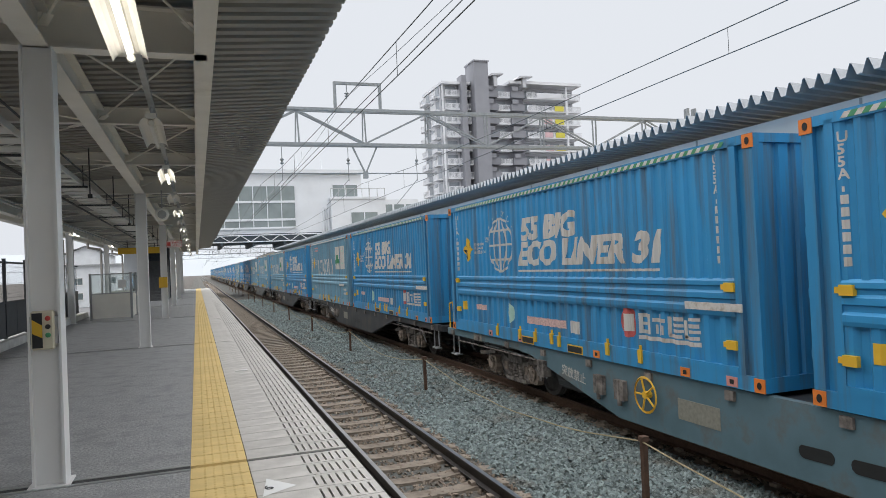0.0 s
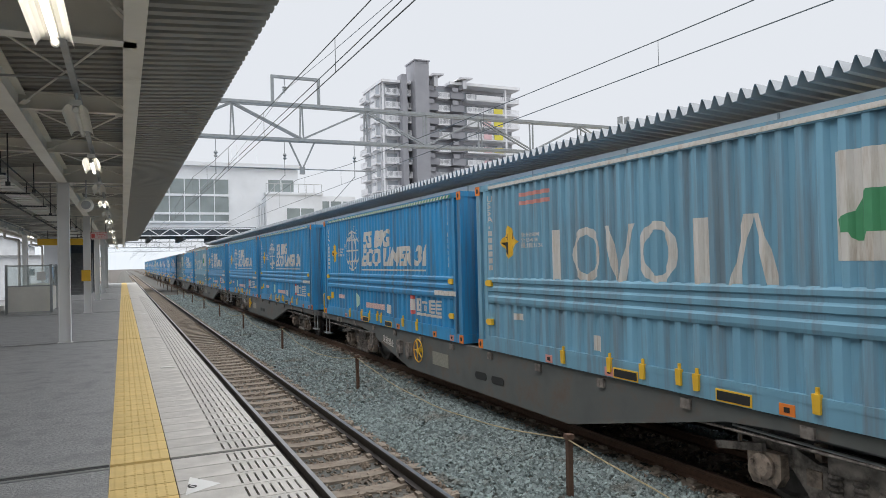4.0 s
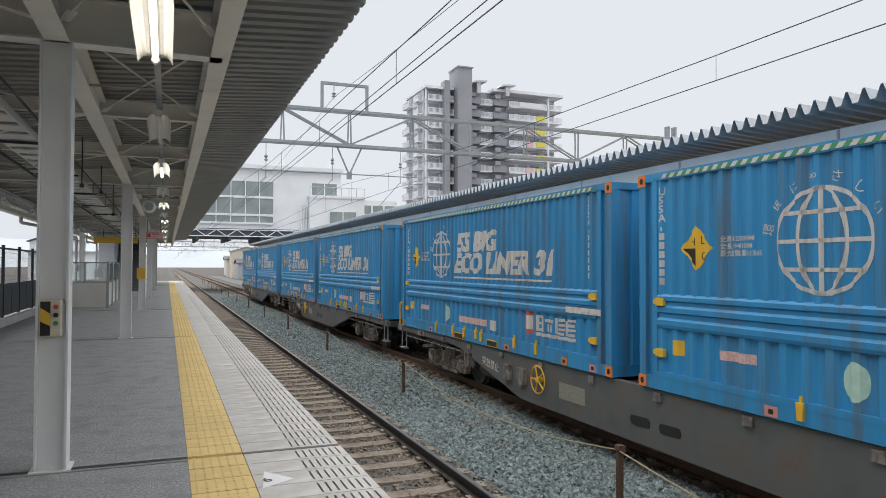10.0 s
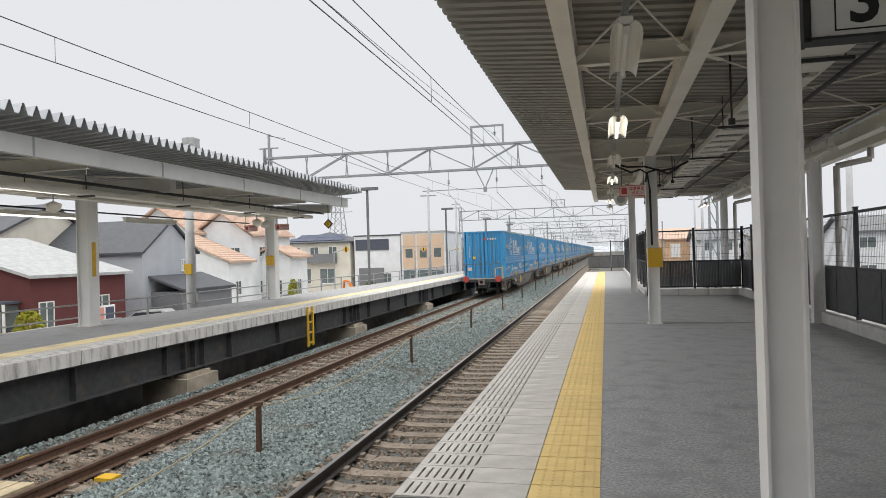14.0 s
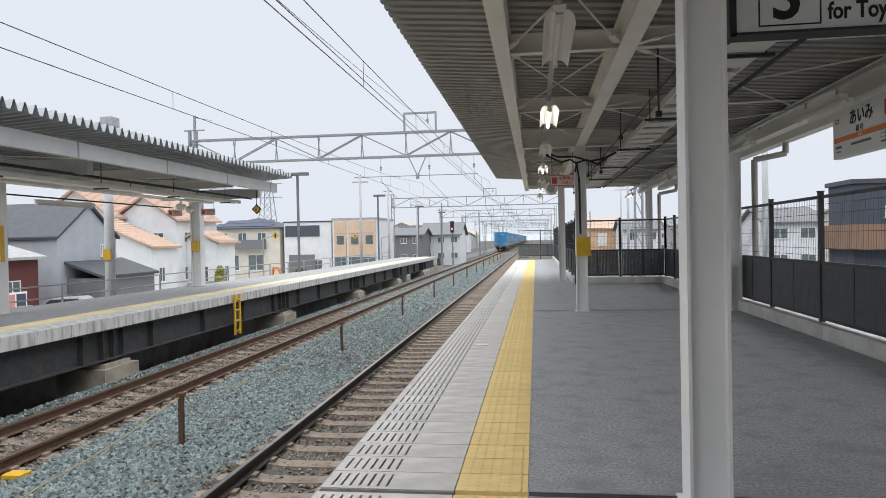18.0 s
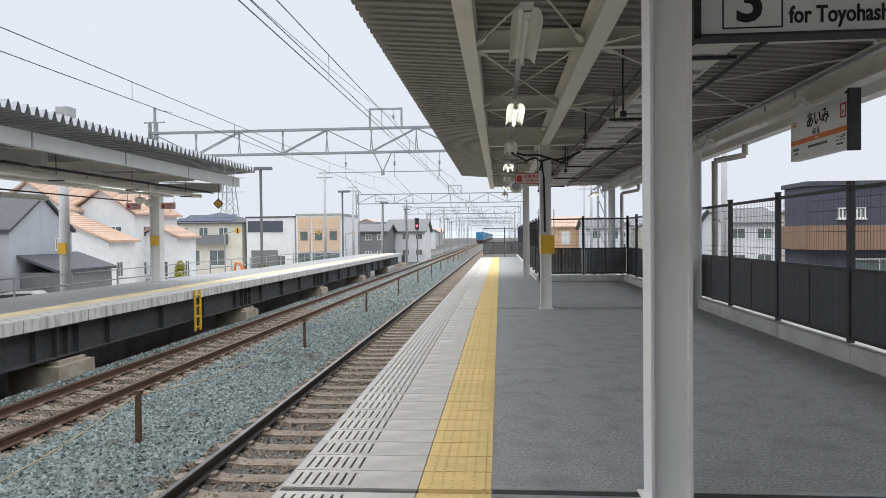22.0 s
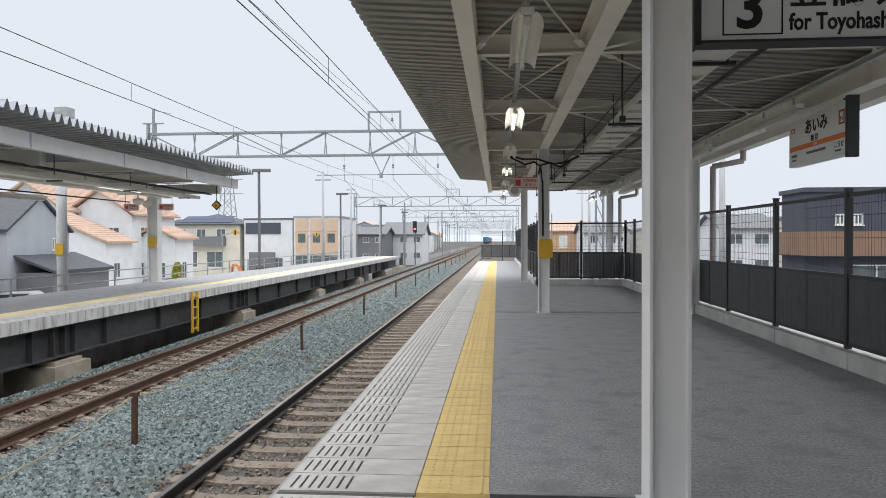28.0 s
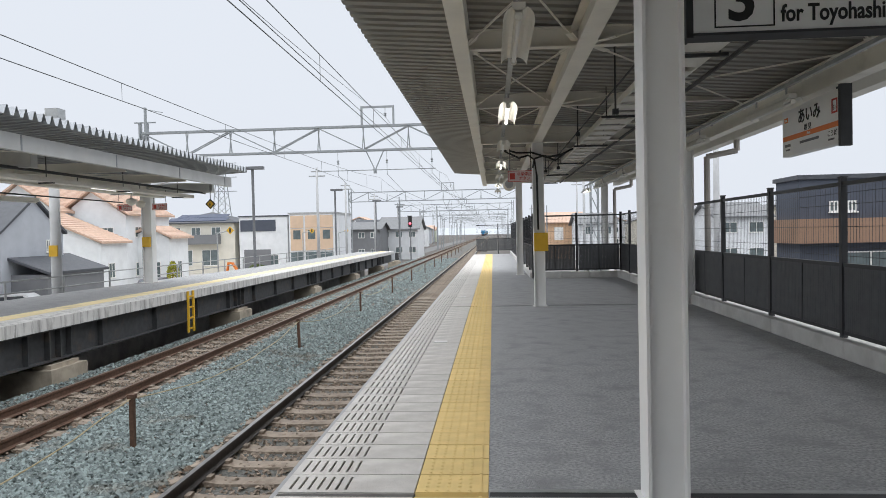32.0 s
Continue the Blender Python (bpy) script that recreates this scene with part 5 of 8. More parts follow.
WH = [("+y", 2.0, 5.2, 1.4, 0.9), ("+y", 4.6, 5.2, 1.2, 0.9), ("-x", 2.2, 5.2, 1.4, 1.0), ("-x", 2.2, 1.7, 1.4, 1.3)]
house("white house with a terracotta tile gable roof", 37.6, 44.6, -69, -60, 7.0, 9.7, "white", "tile", "gable", "y", WH, tiles=20)
house("white house with a terracotta tile gable roof", 32.3, 38.7, -70.5, -62, 6.7, 9.0, "white", "tile", "gable", "y", WH, tiles=18)
house("white house wing with a terracotta tile lean-to roof", 31.2, 37.2, -60, -55.8, 4.2, 7.0, "white", "tile", "shed", "y", [("-x", 1.6, 1.9, 1.0, 1.3), ("+y", 4.6, 1.9, 1.0, 1.3)], over=0.35, tiles=15)
house("white house porch with a small tile roof", 29.2, 33.2, -68, -64, 4.5, 5.6, "white", "tile", "gable", "y", [("-x", 2.0, 1.4, 0.9, 1.9), ("+y", 2.6, 1.6, 1.0, 1.5)], tiles=9)
sol = house("cream house with solar panels on a hipped roof", 31.2, 40.4, -95, -86, 6.3, 7.9, "cream", "slate", "hip", "x", [("+y", 1.6, 5.3, 1.2, 1.1), ("+y", 4.2, 5.3, 1.2, 1.1), ("+y", 6.8, 5.3, 1.2, 1.1), ("+y", 2.6, 2.0, 2.2, 2.0), ("+y", 6.0, 2.0, 2.2, 2.0)])
boxed("balcony_front", (33.0, -86.9 + 0.9, GROUND + 3.7), (39.8, -85.2, GROUND + 4.9), "wall_slate", sol, "grey balcony front")
pitch = math.atan2(1.44, 4.95)
for j in range(2):
    for i in range(6 - j):
        p = boxed("solar_panel", (0.03, 0.03, 0), (1.27, 1.57, 0.05), "roof_solar", sol, "dark blue solar panel")
        p.matrix_local = Matrix.Translation((40.1 - 0.75 * j - 1.3 * i, -85.55, GROUND + 6.46)) @ Matrix(((-1, 0, 0, 0), (0, -math.cos(pitch), math.sin(pitch), 0), (0, math.sin(pitch), math.cos(pitch), 0), (0, 0, 0, 1))) @ Matrix.Translation((0, 0.5 + 1.65 * j, 0.03))
for x0, x1, wl, sec in ((24.4, 30.6, "white", "dark"),):
    w4 = house("white and black box-shaped house with a recessed balcony", x0, x1, -95, -86, 7.0, 7.3, wl, "slate", "shed", "x", [("+y", 2.0, 1.4, 1.6, 1.6), ("+y", 4.4, 1.4, 1.2, 1.6)], over=0.1)
    boxed("loggia", (x0 + 1.5, -86.0, GROUND + 5.2), (x1 - 0.2, -85.9, GROUND + 6.6), "wall_dark", w4, "dark recessed balcony")
    boxed("ground_storey", (x0 + 2.2, -86.0, GROUND), (x1 - 0.6, -85.92, GROUND + 2.9), "wall_slate", w4)
w5 = house("orange panelled three-bay apartment house", 18.2, 23.9, -95, -85, 7.2, 7.4, "white", "pale", "flat", "x", [], over=0.1, category="apartment building")
for i in range(3):
    x = 18.4 + 1.85 * i
    for z0, z1, mt in ((0.0, 2.5, "pane"), (2.7, 3.9, "wall_peach"), (3.9, 5.4, "wall_peach"), (5.5, 7.0, "wall_peach")):
        boxed("front_panel" if mt != "pane" else "window", (x, -85.0, GROUND + z0), (x + 1.6, -84.9, GROUND + z1), mt, w5)
    boxed("window", (x + 0.35, -84.9, GROUND + 4.1), (x + 1.25, -84.86, GROUND + 5.2), "pane", w5)
house("grey house among others far along the line", 17.0, 23.0, -121, -112, 5.2, 6.4, "slate", "grey", "gable", "x", two_rows("+y", 6, 3, 1.0, 0.9))
house("white two-storey house with a grey roof far along the line", 11.8, 18.6, -132, -121, 5.2, 7.4, "white", "grey", "gable", "x", two_rows("+y", 7, 3, 1.2, 1.0))
rng = random.Random(4)
for k in range(26):
    y = -140 - 9 * k - rng.uniform(0, 4)
    for sgn in (1, -1):
        if rng.random() < 0.78:
            x = sgn * (15 + rng.uniform(0, 10) + 0.05 * k * 10) if sgn > 0 else -(16 + rng.uniform(0, 14) + k)
            w, d = rng.uniform(6, 9), rng.uniform(6, 9)
            e = rng.uniform(4.8, 6.4)
            house("pale two-storey house in the distance", x, x + w, y, y + d, e, e + 1.8, rng.choice(["white", "cream", "grey", "beige", "green"]), rng.choice(["slate", "grey", "tile", "pale"]), "gable", rng.choice("xy"), two_rows("+y", w, 2) if k < 5 else [])
# the other side, behind the near platform
dk = house("dark grey corrugated house with a brown cladding band", -24.5, -15.2, -35.6, -33, 6.55, 6.8, "dark", "slate", "flat", "x", [("+y", 1.5, 5.3, 0.4, 0.5), ("+y", 2.3, 5.3, 0.4, 0.5), ("+y", 3.1, 2.6, 2.4, 1.3), ("+y", 6.0, 1.5, 1.8, 1.7), ("+y", 8.4, 5.2, 1.0, 0.7)], over=0.12)
boxed("cladding_band", (-24.7, -32.99, GROUND + 3.65), (-14.9, -32.4, GROUND + 4.75), "wall_brown", dk, "brown board balcony front")
boxed("cladding_band", (-15.2, -35.6, GROUND + 3.65), (-14.9, -32.99, GROUND + 4.75), "wall_brown", dk)
house("white and slate two-storey house beyond the fence", -30.0, -24.6, -84, -75, 5.4, 7.0, "white", "grey", "gable", "x", two_rows("+y", 5.4, 2))
em = house("orange rendered building with a white arched emblem", -13.6, -9.4, -118, -110, 5.6, 7.2, "orange", "tile", "gable", "x", [])
tagged(boxed("emblem", (-12.2, -109.98, GROUND + 3.0), (-10.8, -109.9, GROUND + 5.0), "white", em), "white arched emblem on a gable")
house("pale house with a dark lower storey beyond the fence", -18.4, -13.4, -109, -100, 5.2, 6.8, "white", "grey", "gable", "x", two_rows("+y", 5, 2))
for k in range(10):
    y = -60 - 14 * k
    house("pale house beyond the platform fence", -42 - 5 * (k % 3), -34 - 5 * (k % 3), y, y + 9, 5.4, 7.2, ["white", "cream", "slate", "beige"][k % 4], ["grey", "slate", "tile"][k % 3], "gable", "xy"[k % 2], (two_rows("+x", 9, 2) + two_rows("+y", 8, 2)) if k < 4 else [])
# behind the near platform, seen under the canopy
apn = house("white apartment block with rows of balconies", -31, -20, 58, 78, 17, 17.4, "white", "pale", "flat", "y", [("+x", u, z, 2.2, 1.5) for u in (3, 8, 13, 17) for z in (1.6, 4.6, 7.6, 10.6, 13.6)] + [("-y", u, z, 2.0, 1.5) for u in (2.5, 5.5, 8.5) for z in (1.6, 4.6, 7.6, 10.6, 13.6)], over=0.1, category="apartment building")
for f in range(5):
    boxed("balcony", (-30.5, 57.0, GROUND + 3 * f + 2.6), (-20.5, 58.0, GROUND + 3 * f + 3.6), "wall_white", apn)
for k in range(5):
    house("pale house behind the near platform", -26 - 3 * (k % 2), -18 - 3 * (k % 2), 2 + 11 * k, 10 + 11 * k, 5.6, 7.6, ["white", "cream", "grey"][k % 3], ["slate", "grey"][k % 2], "gable", "y", two_rows("+x", 8, 2))

rng = random.Random(9)
for k in range(13):
    y = 118 + 19 * k + rng.uniform(0, 6)
    for sgn in (1, -1):
        x = rng.uniform(15, 21) + 0.6 * k if sgn > 0 else -rng.uniform(17, 24)
        w, d = rng.uniform(7, 11), rng.uniform(8, 12)
        e = rng.uniform(4.5, 9.5)
        house("pale building beside the line in the distance", x, x + w, y, y + d, e, e + 1.6, rng.choice(["white", "cream", "grey", "white", "beige"]), rng.choice(["slate", "grey", "pale"]), rng.choice(["gable", "flat"]), rng.choice("xy"), [("-y", w * (i + 0.5) / 2, z, 1.6, 1.1) for i in range(2) for z in (1.7, 4.0)] if k < 6 else [])

for k in range(22):
    y = -96 - 13 * k
    for x, top in ((11.5 + 0.12 * k + 2 * math.sin(k), 6.0 + 1.5 * math.sin(k * 2.1)), (-7.5 - 2.2 * abs(math.sin(k * 1.3)), 5.6 + 1.6 * math.cos(k * 1.7))):
        pl = tagged(empty("line_pole", (x, y, GROUND)), "thin grey pole beside the line in the distance", "pole", "distant poles along the line")
        bm = bmesh.new()
        bar(bm, (0, 0, 0), (0, 0, top - GROUND), 0.09, 6)
        if k % 3 == 0:
            box(bm, (-0.7, -0.05, top - GROUND - 0.5), (0.7, 0.05, top - GROUND - 0.4))
        part("pole_shaft", bm, "gantry", pl)

# fields and road
M["dry_grass"] = material("dry_grass", (0.36, 0.29, 0.17), 1.0, scale=1.5, vary=0.25, bump=0.5, bscale=30, stain=(0.30, 0.30, 0.12), stain_at=0.58, stain_scale=0.25)
M["road"] = material("road_asphalt", (0.16, 0.16, 0.16), 0.9, scale=1, vary=0.12)
M["gravel"] = material("gravel_lot", (0.40, 0.38, 0.34), 1.0, scale=6, vary=0.15)
tagged(boxed("field", (18.5, -4.5, GROUND - 0.2), (58, 60, GROUND + 0.05), "dry_grass"), "dry yellow grass field", "field", kind="structure")
tagged(boxed("road", (14.2, -400, GROUND - 0.2), (18.5, 300, GROUND + 0.03), "road"), "narrow grey asphalt road beside the line", "road", kind="structure")
tagged(boxed("yard", (18.5, -130, GROUND - 0.2), (58, -4.6, GROUND + 0.02), "gravel"), "pale gravel yards between the houses", "ground", kind="structure")
tagged(boxed("yard_beyond", (-60, -130, GROUND - 0.2), (-6.2, 130, GROUND + 0.02), "road"), "grey asphalt yards beyond the fence", "ground", kind="structure")

# hills on the horizon, with distance haze put into their blue-grey colour
M["hill"] = material("haze_tinted_hill", (0.46, 0.49, 0.52), 1.0, scale=0.004, vary=0.06)
def hills(name, radius, base, amp, seed, a0, a1):
    bm = bmesh.new()
    r = random.Random(seed)
    ph = [r.uniform(0, 6) for _ in range(5)]
    n = 90
    prev = None
    for k in range(n + 1):
        a = radians(a0 + (a1 - a0) * k / n)
        edge = math.sin(math.pi * k / n) ** 0.5
        z = base + edge * amp * (0.55 + 0.25 * math.sin(3 * a + ph[0]) + 0.15 * math.sin(9 * a + ph[1]) + 0.07 * math.sin(23 * a + ph[2]))
        p = (radius * math.sin(a), radius * math.cos(a))
        q = (radius * 1.15 * math.sin(a), radius * 1.15 * math.cos(a))
        cur = (bm.verts.new((*p, GROUND - 5)), bm.verts.new((*q, z)), bm.verts.new((q[0] * 1.1, q[1] * 1.1, GROUND - 5)))
        if prev:
            bm.faces.new((prev[0], cur[0], cur[1], prev[1]))
            bm.faces.new((prev[1], cur[1], cur[2], prev[2]))
        prev = cur
    tagged(part(name, bm, "hill"), "low hills on the horizon, haze put into their blue-grey", "hills", kind="structure")
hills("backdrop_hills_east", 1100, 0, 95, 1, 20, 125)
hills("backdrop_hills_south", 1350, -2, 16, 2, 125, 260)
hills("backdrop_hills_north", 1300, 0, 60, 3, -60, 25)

M["mast_grey"] = material("mast_grey", (0.15, 0.155, 0.165), 0.6, metal=0.0, vary=0.1)
M["pole_concrete"] = material("pole_concrete", (0.45, 0.455, 0.46), 0.9, vary=0.08, scale=3)
M["fence_panel"] = material("fence_panel_dark", (0.085, 0.088, 0.093), 0.6, vary=0.12)
M["slate_ink"] = material("grey_ink", (0.15, 0.15, 0.15), 0.6, vary=0.2)
# ---- fences behind the near platform ----
def fence_run(name, points, panels=True, label="black steel fence with solid lower panels on a kerb"):
    """A fence along a line of post places; lower panels, mesh above."""
    fn = tagged(empty(name), label, "fence", kind="structure")
    for a, b in zip(points, points[1:]):
        a, b = Vector((*a, 0)), Vector((*b, 0))
        d = (b - a)
        L = d.length
        m = Matrix.Translation(a) @ Matrix.Rotation(math.atan2(d.y, d.x), 4, "Z")
        bay = []
        bm = bmesh.new()
        box(bm, (-0.032, -0.032, 0.0), (0.032, 0.032, 2.0))
        box(bm, (-0.038, -0.038, 2.0), (0.038, 0.038, 2.015))
        p = part("post", bm, "fence_black", fn)
        p.matrix_local = m
        for z in (0.26, 1.02, 1.93):
            bm = bmesh.new()
            box(bm, (0.04, -0.02, z - 0.022), (L - 0.04, 0.02, z + 0.022))
            p = part("rail", bm, "fence_black", fn)
            p.matrix_local = m
        bm = bmesh.new()
        n = max(6, round(L / 0.046))
        for k in range(n):
            x = 0.05 + (L - 0.1) * k / n
            box(bm, (x, -0.014, 0.28), (x + (L - 0.1) / n - 0.004, 0.014 if k % 2 else 0.006, 1.0))
        p = part("lower_panel", bm, "fence_panel", fn, "dark ribbed lower panel")
        p.matrix_local = m
        bm = bmesh.new()
        for k in range(1, 32):
            x = L * k / 32
            box(bm, (x - 0.0016, 0.018, 1.04), (x + 0.0016, 0.021, 1.91))
        for z in (1.12, 1.22, 1.45, 1.70, 1.83):
            box(bm, (0.04, 0.023, z - 0.003), (L - 0.04, 0.027, z + 0.003))
        p = part("mesh_panel", bm, "fence_black", fn, "fine black wire mesh")
        p.matrix_local = m
        bm = bmesh.new()
        box(bm, (L / 2 - 0.02, -0.02, 0.26), (L / 2 + 0.02, 0.02, 1.0))
        p = part("stile", bm, "fence_black", fn)
        p.matrix_local = m
    return fn


side_a = [(-5.2, -22.0)] + [(-5.2, -20.58 + 2.05 * k) for k in range(0, 25)]
fence_run("fence_side", side_a)
fence_run("fence_corner", [(-5.2, -22.0), (-3.85, -22.0), (-2.5, -22.0)])
fence_run("fence_narrow", [(-2.5, -22.0 - 2.05 * k) for k in range(0, 13)])
fence_run("fence_end", [(-2.5, -46.8), (-1.6, -46.8), (-0.1, -46.8)])
bm = bmesh.new()
y = -22.0
kerb = tagged(empty("kerb"), "pale concrete kerb blocks under the fence", "kerb", kind="structure")
while y < 29:
    boxed("kerb_block", (-5.34, y + 0.006, 0), (-5.06, y + 1.99, 0.20), "kerb_concrete", kerb, bevel=0.012)
    y += 2.0
for k in range(3):
    boxed("kerb_block", (-5.06 + 0.85 * k, -22.14, 0), (-4.22 + 0.85 * k, -21.88, 0.20), "kerb_concrete", kerb, bevel=0.012)
for k in range(13):
    boxed("kerb_block", (-2.62, -24.1 - 2.0 * k, 0), (-2.40, -22.12 - 2.0 * k, 0.16), "kerb_concrete", kerb, bevel=0.012)

# ---- signs ----
def panel_pose(x, y, z, facing):
    """Pose of a sign's face: facing '+y', '-y', '+x' or '-x'; x of the pose runs to the reader's right."""
    return {"+y": Matrix(((-1, 0, 0, x), (0, 0, 1, y), (0, 1, 0, z), (0, 0, 0, 1))), "-y": Matrix(((1, 0, 0, x), (0, 0, -1, y), (0, 1, 0, z), (0, 0, 0, 1))),
            "+x": Matrix(((0, 0, 1, x), (1, 0, 0, y), (0, 1, 0, z), (0, 0, 0, 1))), "-x": Matrix(((0, 0, -1, x), (-1, 0, 0, y), (0, 1, 0, z), (0, 0, 0, 1)))}[facing]


# hanging track-number sign beside the column
sg = tagged(empty("track_sign"), "white hanging sign with track number and destination", "station sign")
boxed("sign_box", (-4.45, -4.42, 2.60), (-2.45, -4.30, 3.10), "sign_white", sg, "white sign box with black frame")
for x0, x1, z0, z1 in ((-4.48, -2.42, 2.585, 2.60), (-4.48, -2.42, 3.10, 3.115), (-2.45, -2.41, 2.575, 3.125), (-4.49, -4.45, 2.575, 3.125)):
    boxed("sign_frame", (x0, -4.44, z0), (x1, -4.28, z1), "dark", sg)
for x in (-2.6, -4.3):
    bm = bmesh.new()
    bar(bm, (x, -4.36, 3.12), (x, -4.36, 3.35), 0.02)
    part("hanger", bm, "dark", sg)
face = lambda u, z: panel_pose(-2.45 - u, -4.30, z, "+y")
lettering("track_digit", "3", 0.36, "black", sg, face(0.19, 2.675), bold=0.008, thick=0.004)
def outline_box(name, w, h, t, mat, parent, m):
    bm = bmesh.new()
    for lo, hi in (((-w / 2, -h / 2, 0), (w / 2, -h / 2 + t, 0.004)), ((-w / 2, h / 2 - t, 0), (w / 2, h / 2, 0.004)), ((-w / 2, -h / 2 + t, 0), (-w / 2 + t, h / 2 - t, 0.004)), ((w / 2 - t, -h / 2 + t, 0), (w / 2, h / 2 - t, 0.004))):
        box(bm, lo, hi)
    ob = part(name, bm, mat, parent)
    ob.matrix_local = m
    return ob
outline_box("digit_box", 0.34, 0.36, 0.008, "black", sg, face(0.295, 2.81))
lettering("destination", "豊橋 方面", 0.21, "black", sg, face(0.50, 2.805), bold=0.004, thick=0.004)
lettering("destination_latin", "for Toyohashi", 0.135, "black", sg, face(0.50, 2.655), bold=0.003, thick=0.004, squeeze=0.76)


def name_sign(place, facing, label, ends=(-1, 1)):
    ob = tagged(empty("name_sign"), label, "station sign")
    w, h = 1.52, 0.60
    def put(nm, lo, hi, mat, lab=""):
        o = boxed(nm, lo, hi, mat, ob, lab)
        return o
    put("sign_box", (-w / 2, -h / 2, -0.05), (w / 2, h / 2, 0.05), "sign_white", "white lit sign box")
    put("orange_band", (-w / 2 + 0.02, -0.105, 0.05), (w / 2 - 0.02, -0.045, 0.054), "sign_orange", "orange line band")
    for s in (-1, 1):
        if s in ends:
            put("end_frame", (s * w / 2 - 0.03, -h / 2 - 0.03, -0.06), (s * w / 2 + 0.03, h / 2 + 0.05, 0.06), "dark", "black end frame")
        bm = bmesh.new()
        bar(bm, (s * 0.6, h / 2, 0), (s * 0.6, h / 2 + 0.25, 0), 0.018)
        part("hanger", bm, "dark", ob)
    lettering("station_kana", "あいみ", 0.20, "black", ob, pose(-0.30, 0.08, 0.051), thick=0.003, bold=0.003)
    lettering("station_kanji", "相 見", 0.085, "black", ob, pose(-0.13, -0.03, 0.051), thick=0.003)
    lettering("station_latin", "Aimi", 0.05, "sign_white", ob, pose(-0.05, -0.092, 0.055), thick=0.002)
    lettering("next_station", "こうだ", 0.075, "black", ob, pose(0.46, -0.19, 0.051), thick=0.003)
    for x, z, ww, hh in ((-0.60, -0.165, 0.16, 0.035), (0.0, -0.165, 0.5, 0.03), (-0.60, -0.22, 0.12, 0.02), (0.55, -0.23, 0.14, 0.02)):
        put("small_print", (x - ww / 2, z - hh / 2, 0.05), (x + ww / 2, z + hh / 2, 0.053), "slate_ink")
    outline_box("station_code", 0.13, 0.16, 0.02, "red", ob, pose(0.63, 0.13, 0.05))
    lettering("station_number", "51", 0.07, "black", ob, pose(0.59, 0.09, 0.051), thick=0.002)
    outline_box("company_mark", 0.10, 0.06, 0.016, "orange", ob, pose(-0.64, 0.16, 0.05))
    ob.matrix_world = panel_pose(*place, facing)
    return ob


name_sign((-5.11, -8.78, 2.66), "+x", "white station name sign with orange band under the canopy", (1,))
name_sign((9.9, -8.49, 2.71), "-x", "white station name sign with orange band over the far platform")

# column fittings
def button_box(x, y, z):
    bb = tagged(empty("alarm_box", (x, y, z)), "cream alarm box with yellow and black stripes on a column", "alarm box")
    boxed("case", (-0.075, -0.075, 0), (0.075, 0, 0.28), "cream_case", bb, bevel=0.012)
    boxed("black_band", (-0.066, -0.079, 0.015), (0.0, -0.075, 0.265), "black", bb)
    bm = bmesh.new()
    extrude(bm, [(-0.065, 0.12), (0.0, 0.085), (0.0, 0.175), (-0.065, 0.22)], 1, -0.083, -0.078)
    part("yellow_stripe", bm, "safety_yellow", bb)
    for zz, mt in ((0.225, "red"), (0.165, "black"), (0.105, "green")):
        bm = bmesh.new()
        revolve(bm, [(0.018, 0.0), (0.018, -0.010), (0.010, -0.015)], 10, (0.036, -0.075, zz), "y")
        part("button", bm, mt, bb)
    for s in (-1, 1):
        boxed("mounting_strap", (s * 0.085 - 0.01, -0.05, 0.04), (s * 0.085 + 0.01, 0.02, 0.24), "galv", bb)
    return bb


M["cream_case"] = material("cream_enamel", (0.60, 0.55, 0.42), 0.5, vary=0.06)
button_box(-2.175, 6.02, 0.99)
for y, z in ((-13.93, 1.08), (26.07, 1.05)):
    s = 1 if y < 0 else -1
    tagged(boxed("column_band", (-2.335, y - 0.13 if s < 0 else y - 0.27, z), (-2.065, y + 0.13 if s > 0 else y + 0.27, z + 0.36), "safety_yellow"), "yellow warning band wrapped round a column", "warning band")


def stop_sign(x, y, z, facing="+y"):
    sp = tagged(empty("notice_sign"), "pink and white hanging safety notice under the canopy", "notice sign")
    boxed("board", (-0.34, -0.14, -0.015), (0.34, 0.14, 0.015), "notice_pink", sp)
    boxed("red_square", (-0.29, -0.08, 0.015), (-0.15, 0.08, 0.019), "red", sp)
    for k, words in enumerate(("非常停止", "ボタン")):
        lettering("notice_words", words, 0.10, "red", sp, pose(-0.10 + 0.06 * k, 0.015 - 0.11 * k, 0.016), thick=0.001, bold=0.002)
    for lo, hi in (((-0.34, 0.125), (0.34, 0.14)), ((-0.34, -0.14), (0.34, -0.125)), ((-0.34, -0.125), (-0.325, 0.125)), ((0.325, -0.125), (0.34, 0.125))):
        boxed("notice_border", (lo[0], lo[1], 0.015), (hi[0], hi[1], 0.018), "red", sp)
    for s in (-0.28, 0.28):
        bm = bmesh.new()
        bar(bm, (s, 0.14, 0), (s, 0.72, 0), 0.01)
        part("hanger", bm, "dark", sp)
    sp.matrix_world = panel_pose(x, y, z, facing) @ Matrix.Diagonal((0.74, 0.78, 0.78, 1))


M["notice_pink"] = material("notice_pink", (0.70, 0.58, 0.56), 0.6, vary=0.04)
stop_sign(-1.84, -14.2, 2.58, "+y")
stop_sign(-1.8, 25.6, 2.52, "-y")
for x, y in ((9.75, -22.6), (10.95, -22.6)):
    stop_sign(x, y, 2.55, "+y")
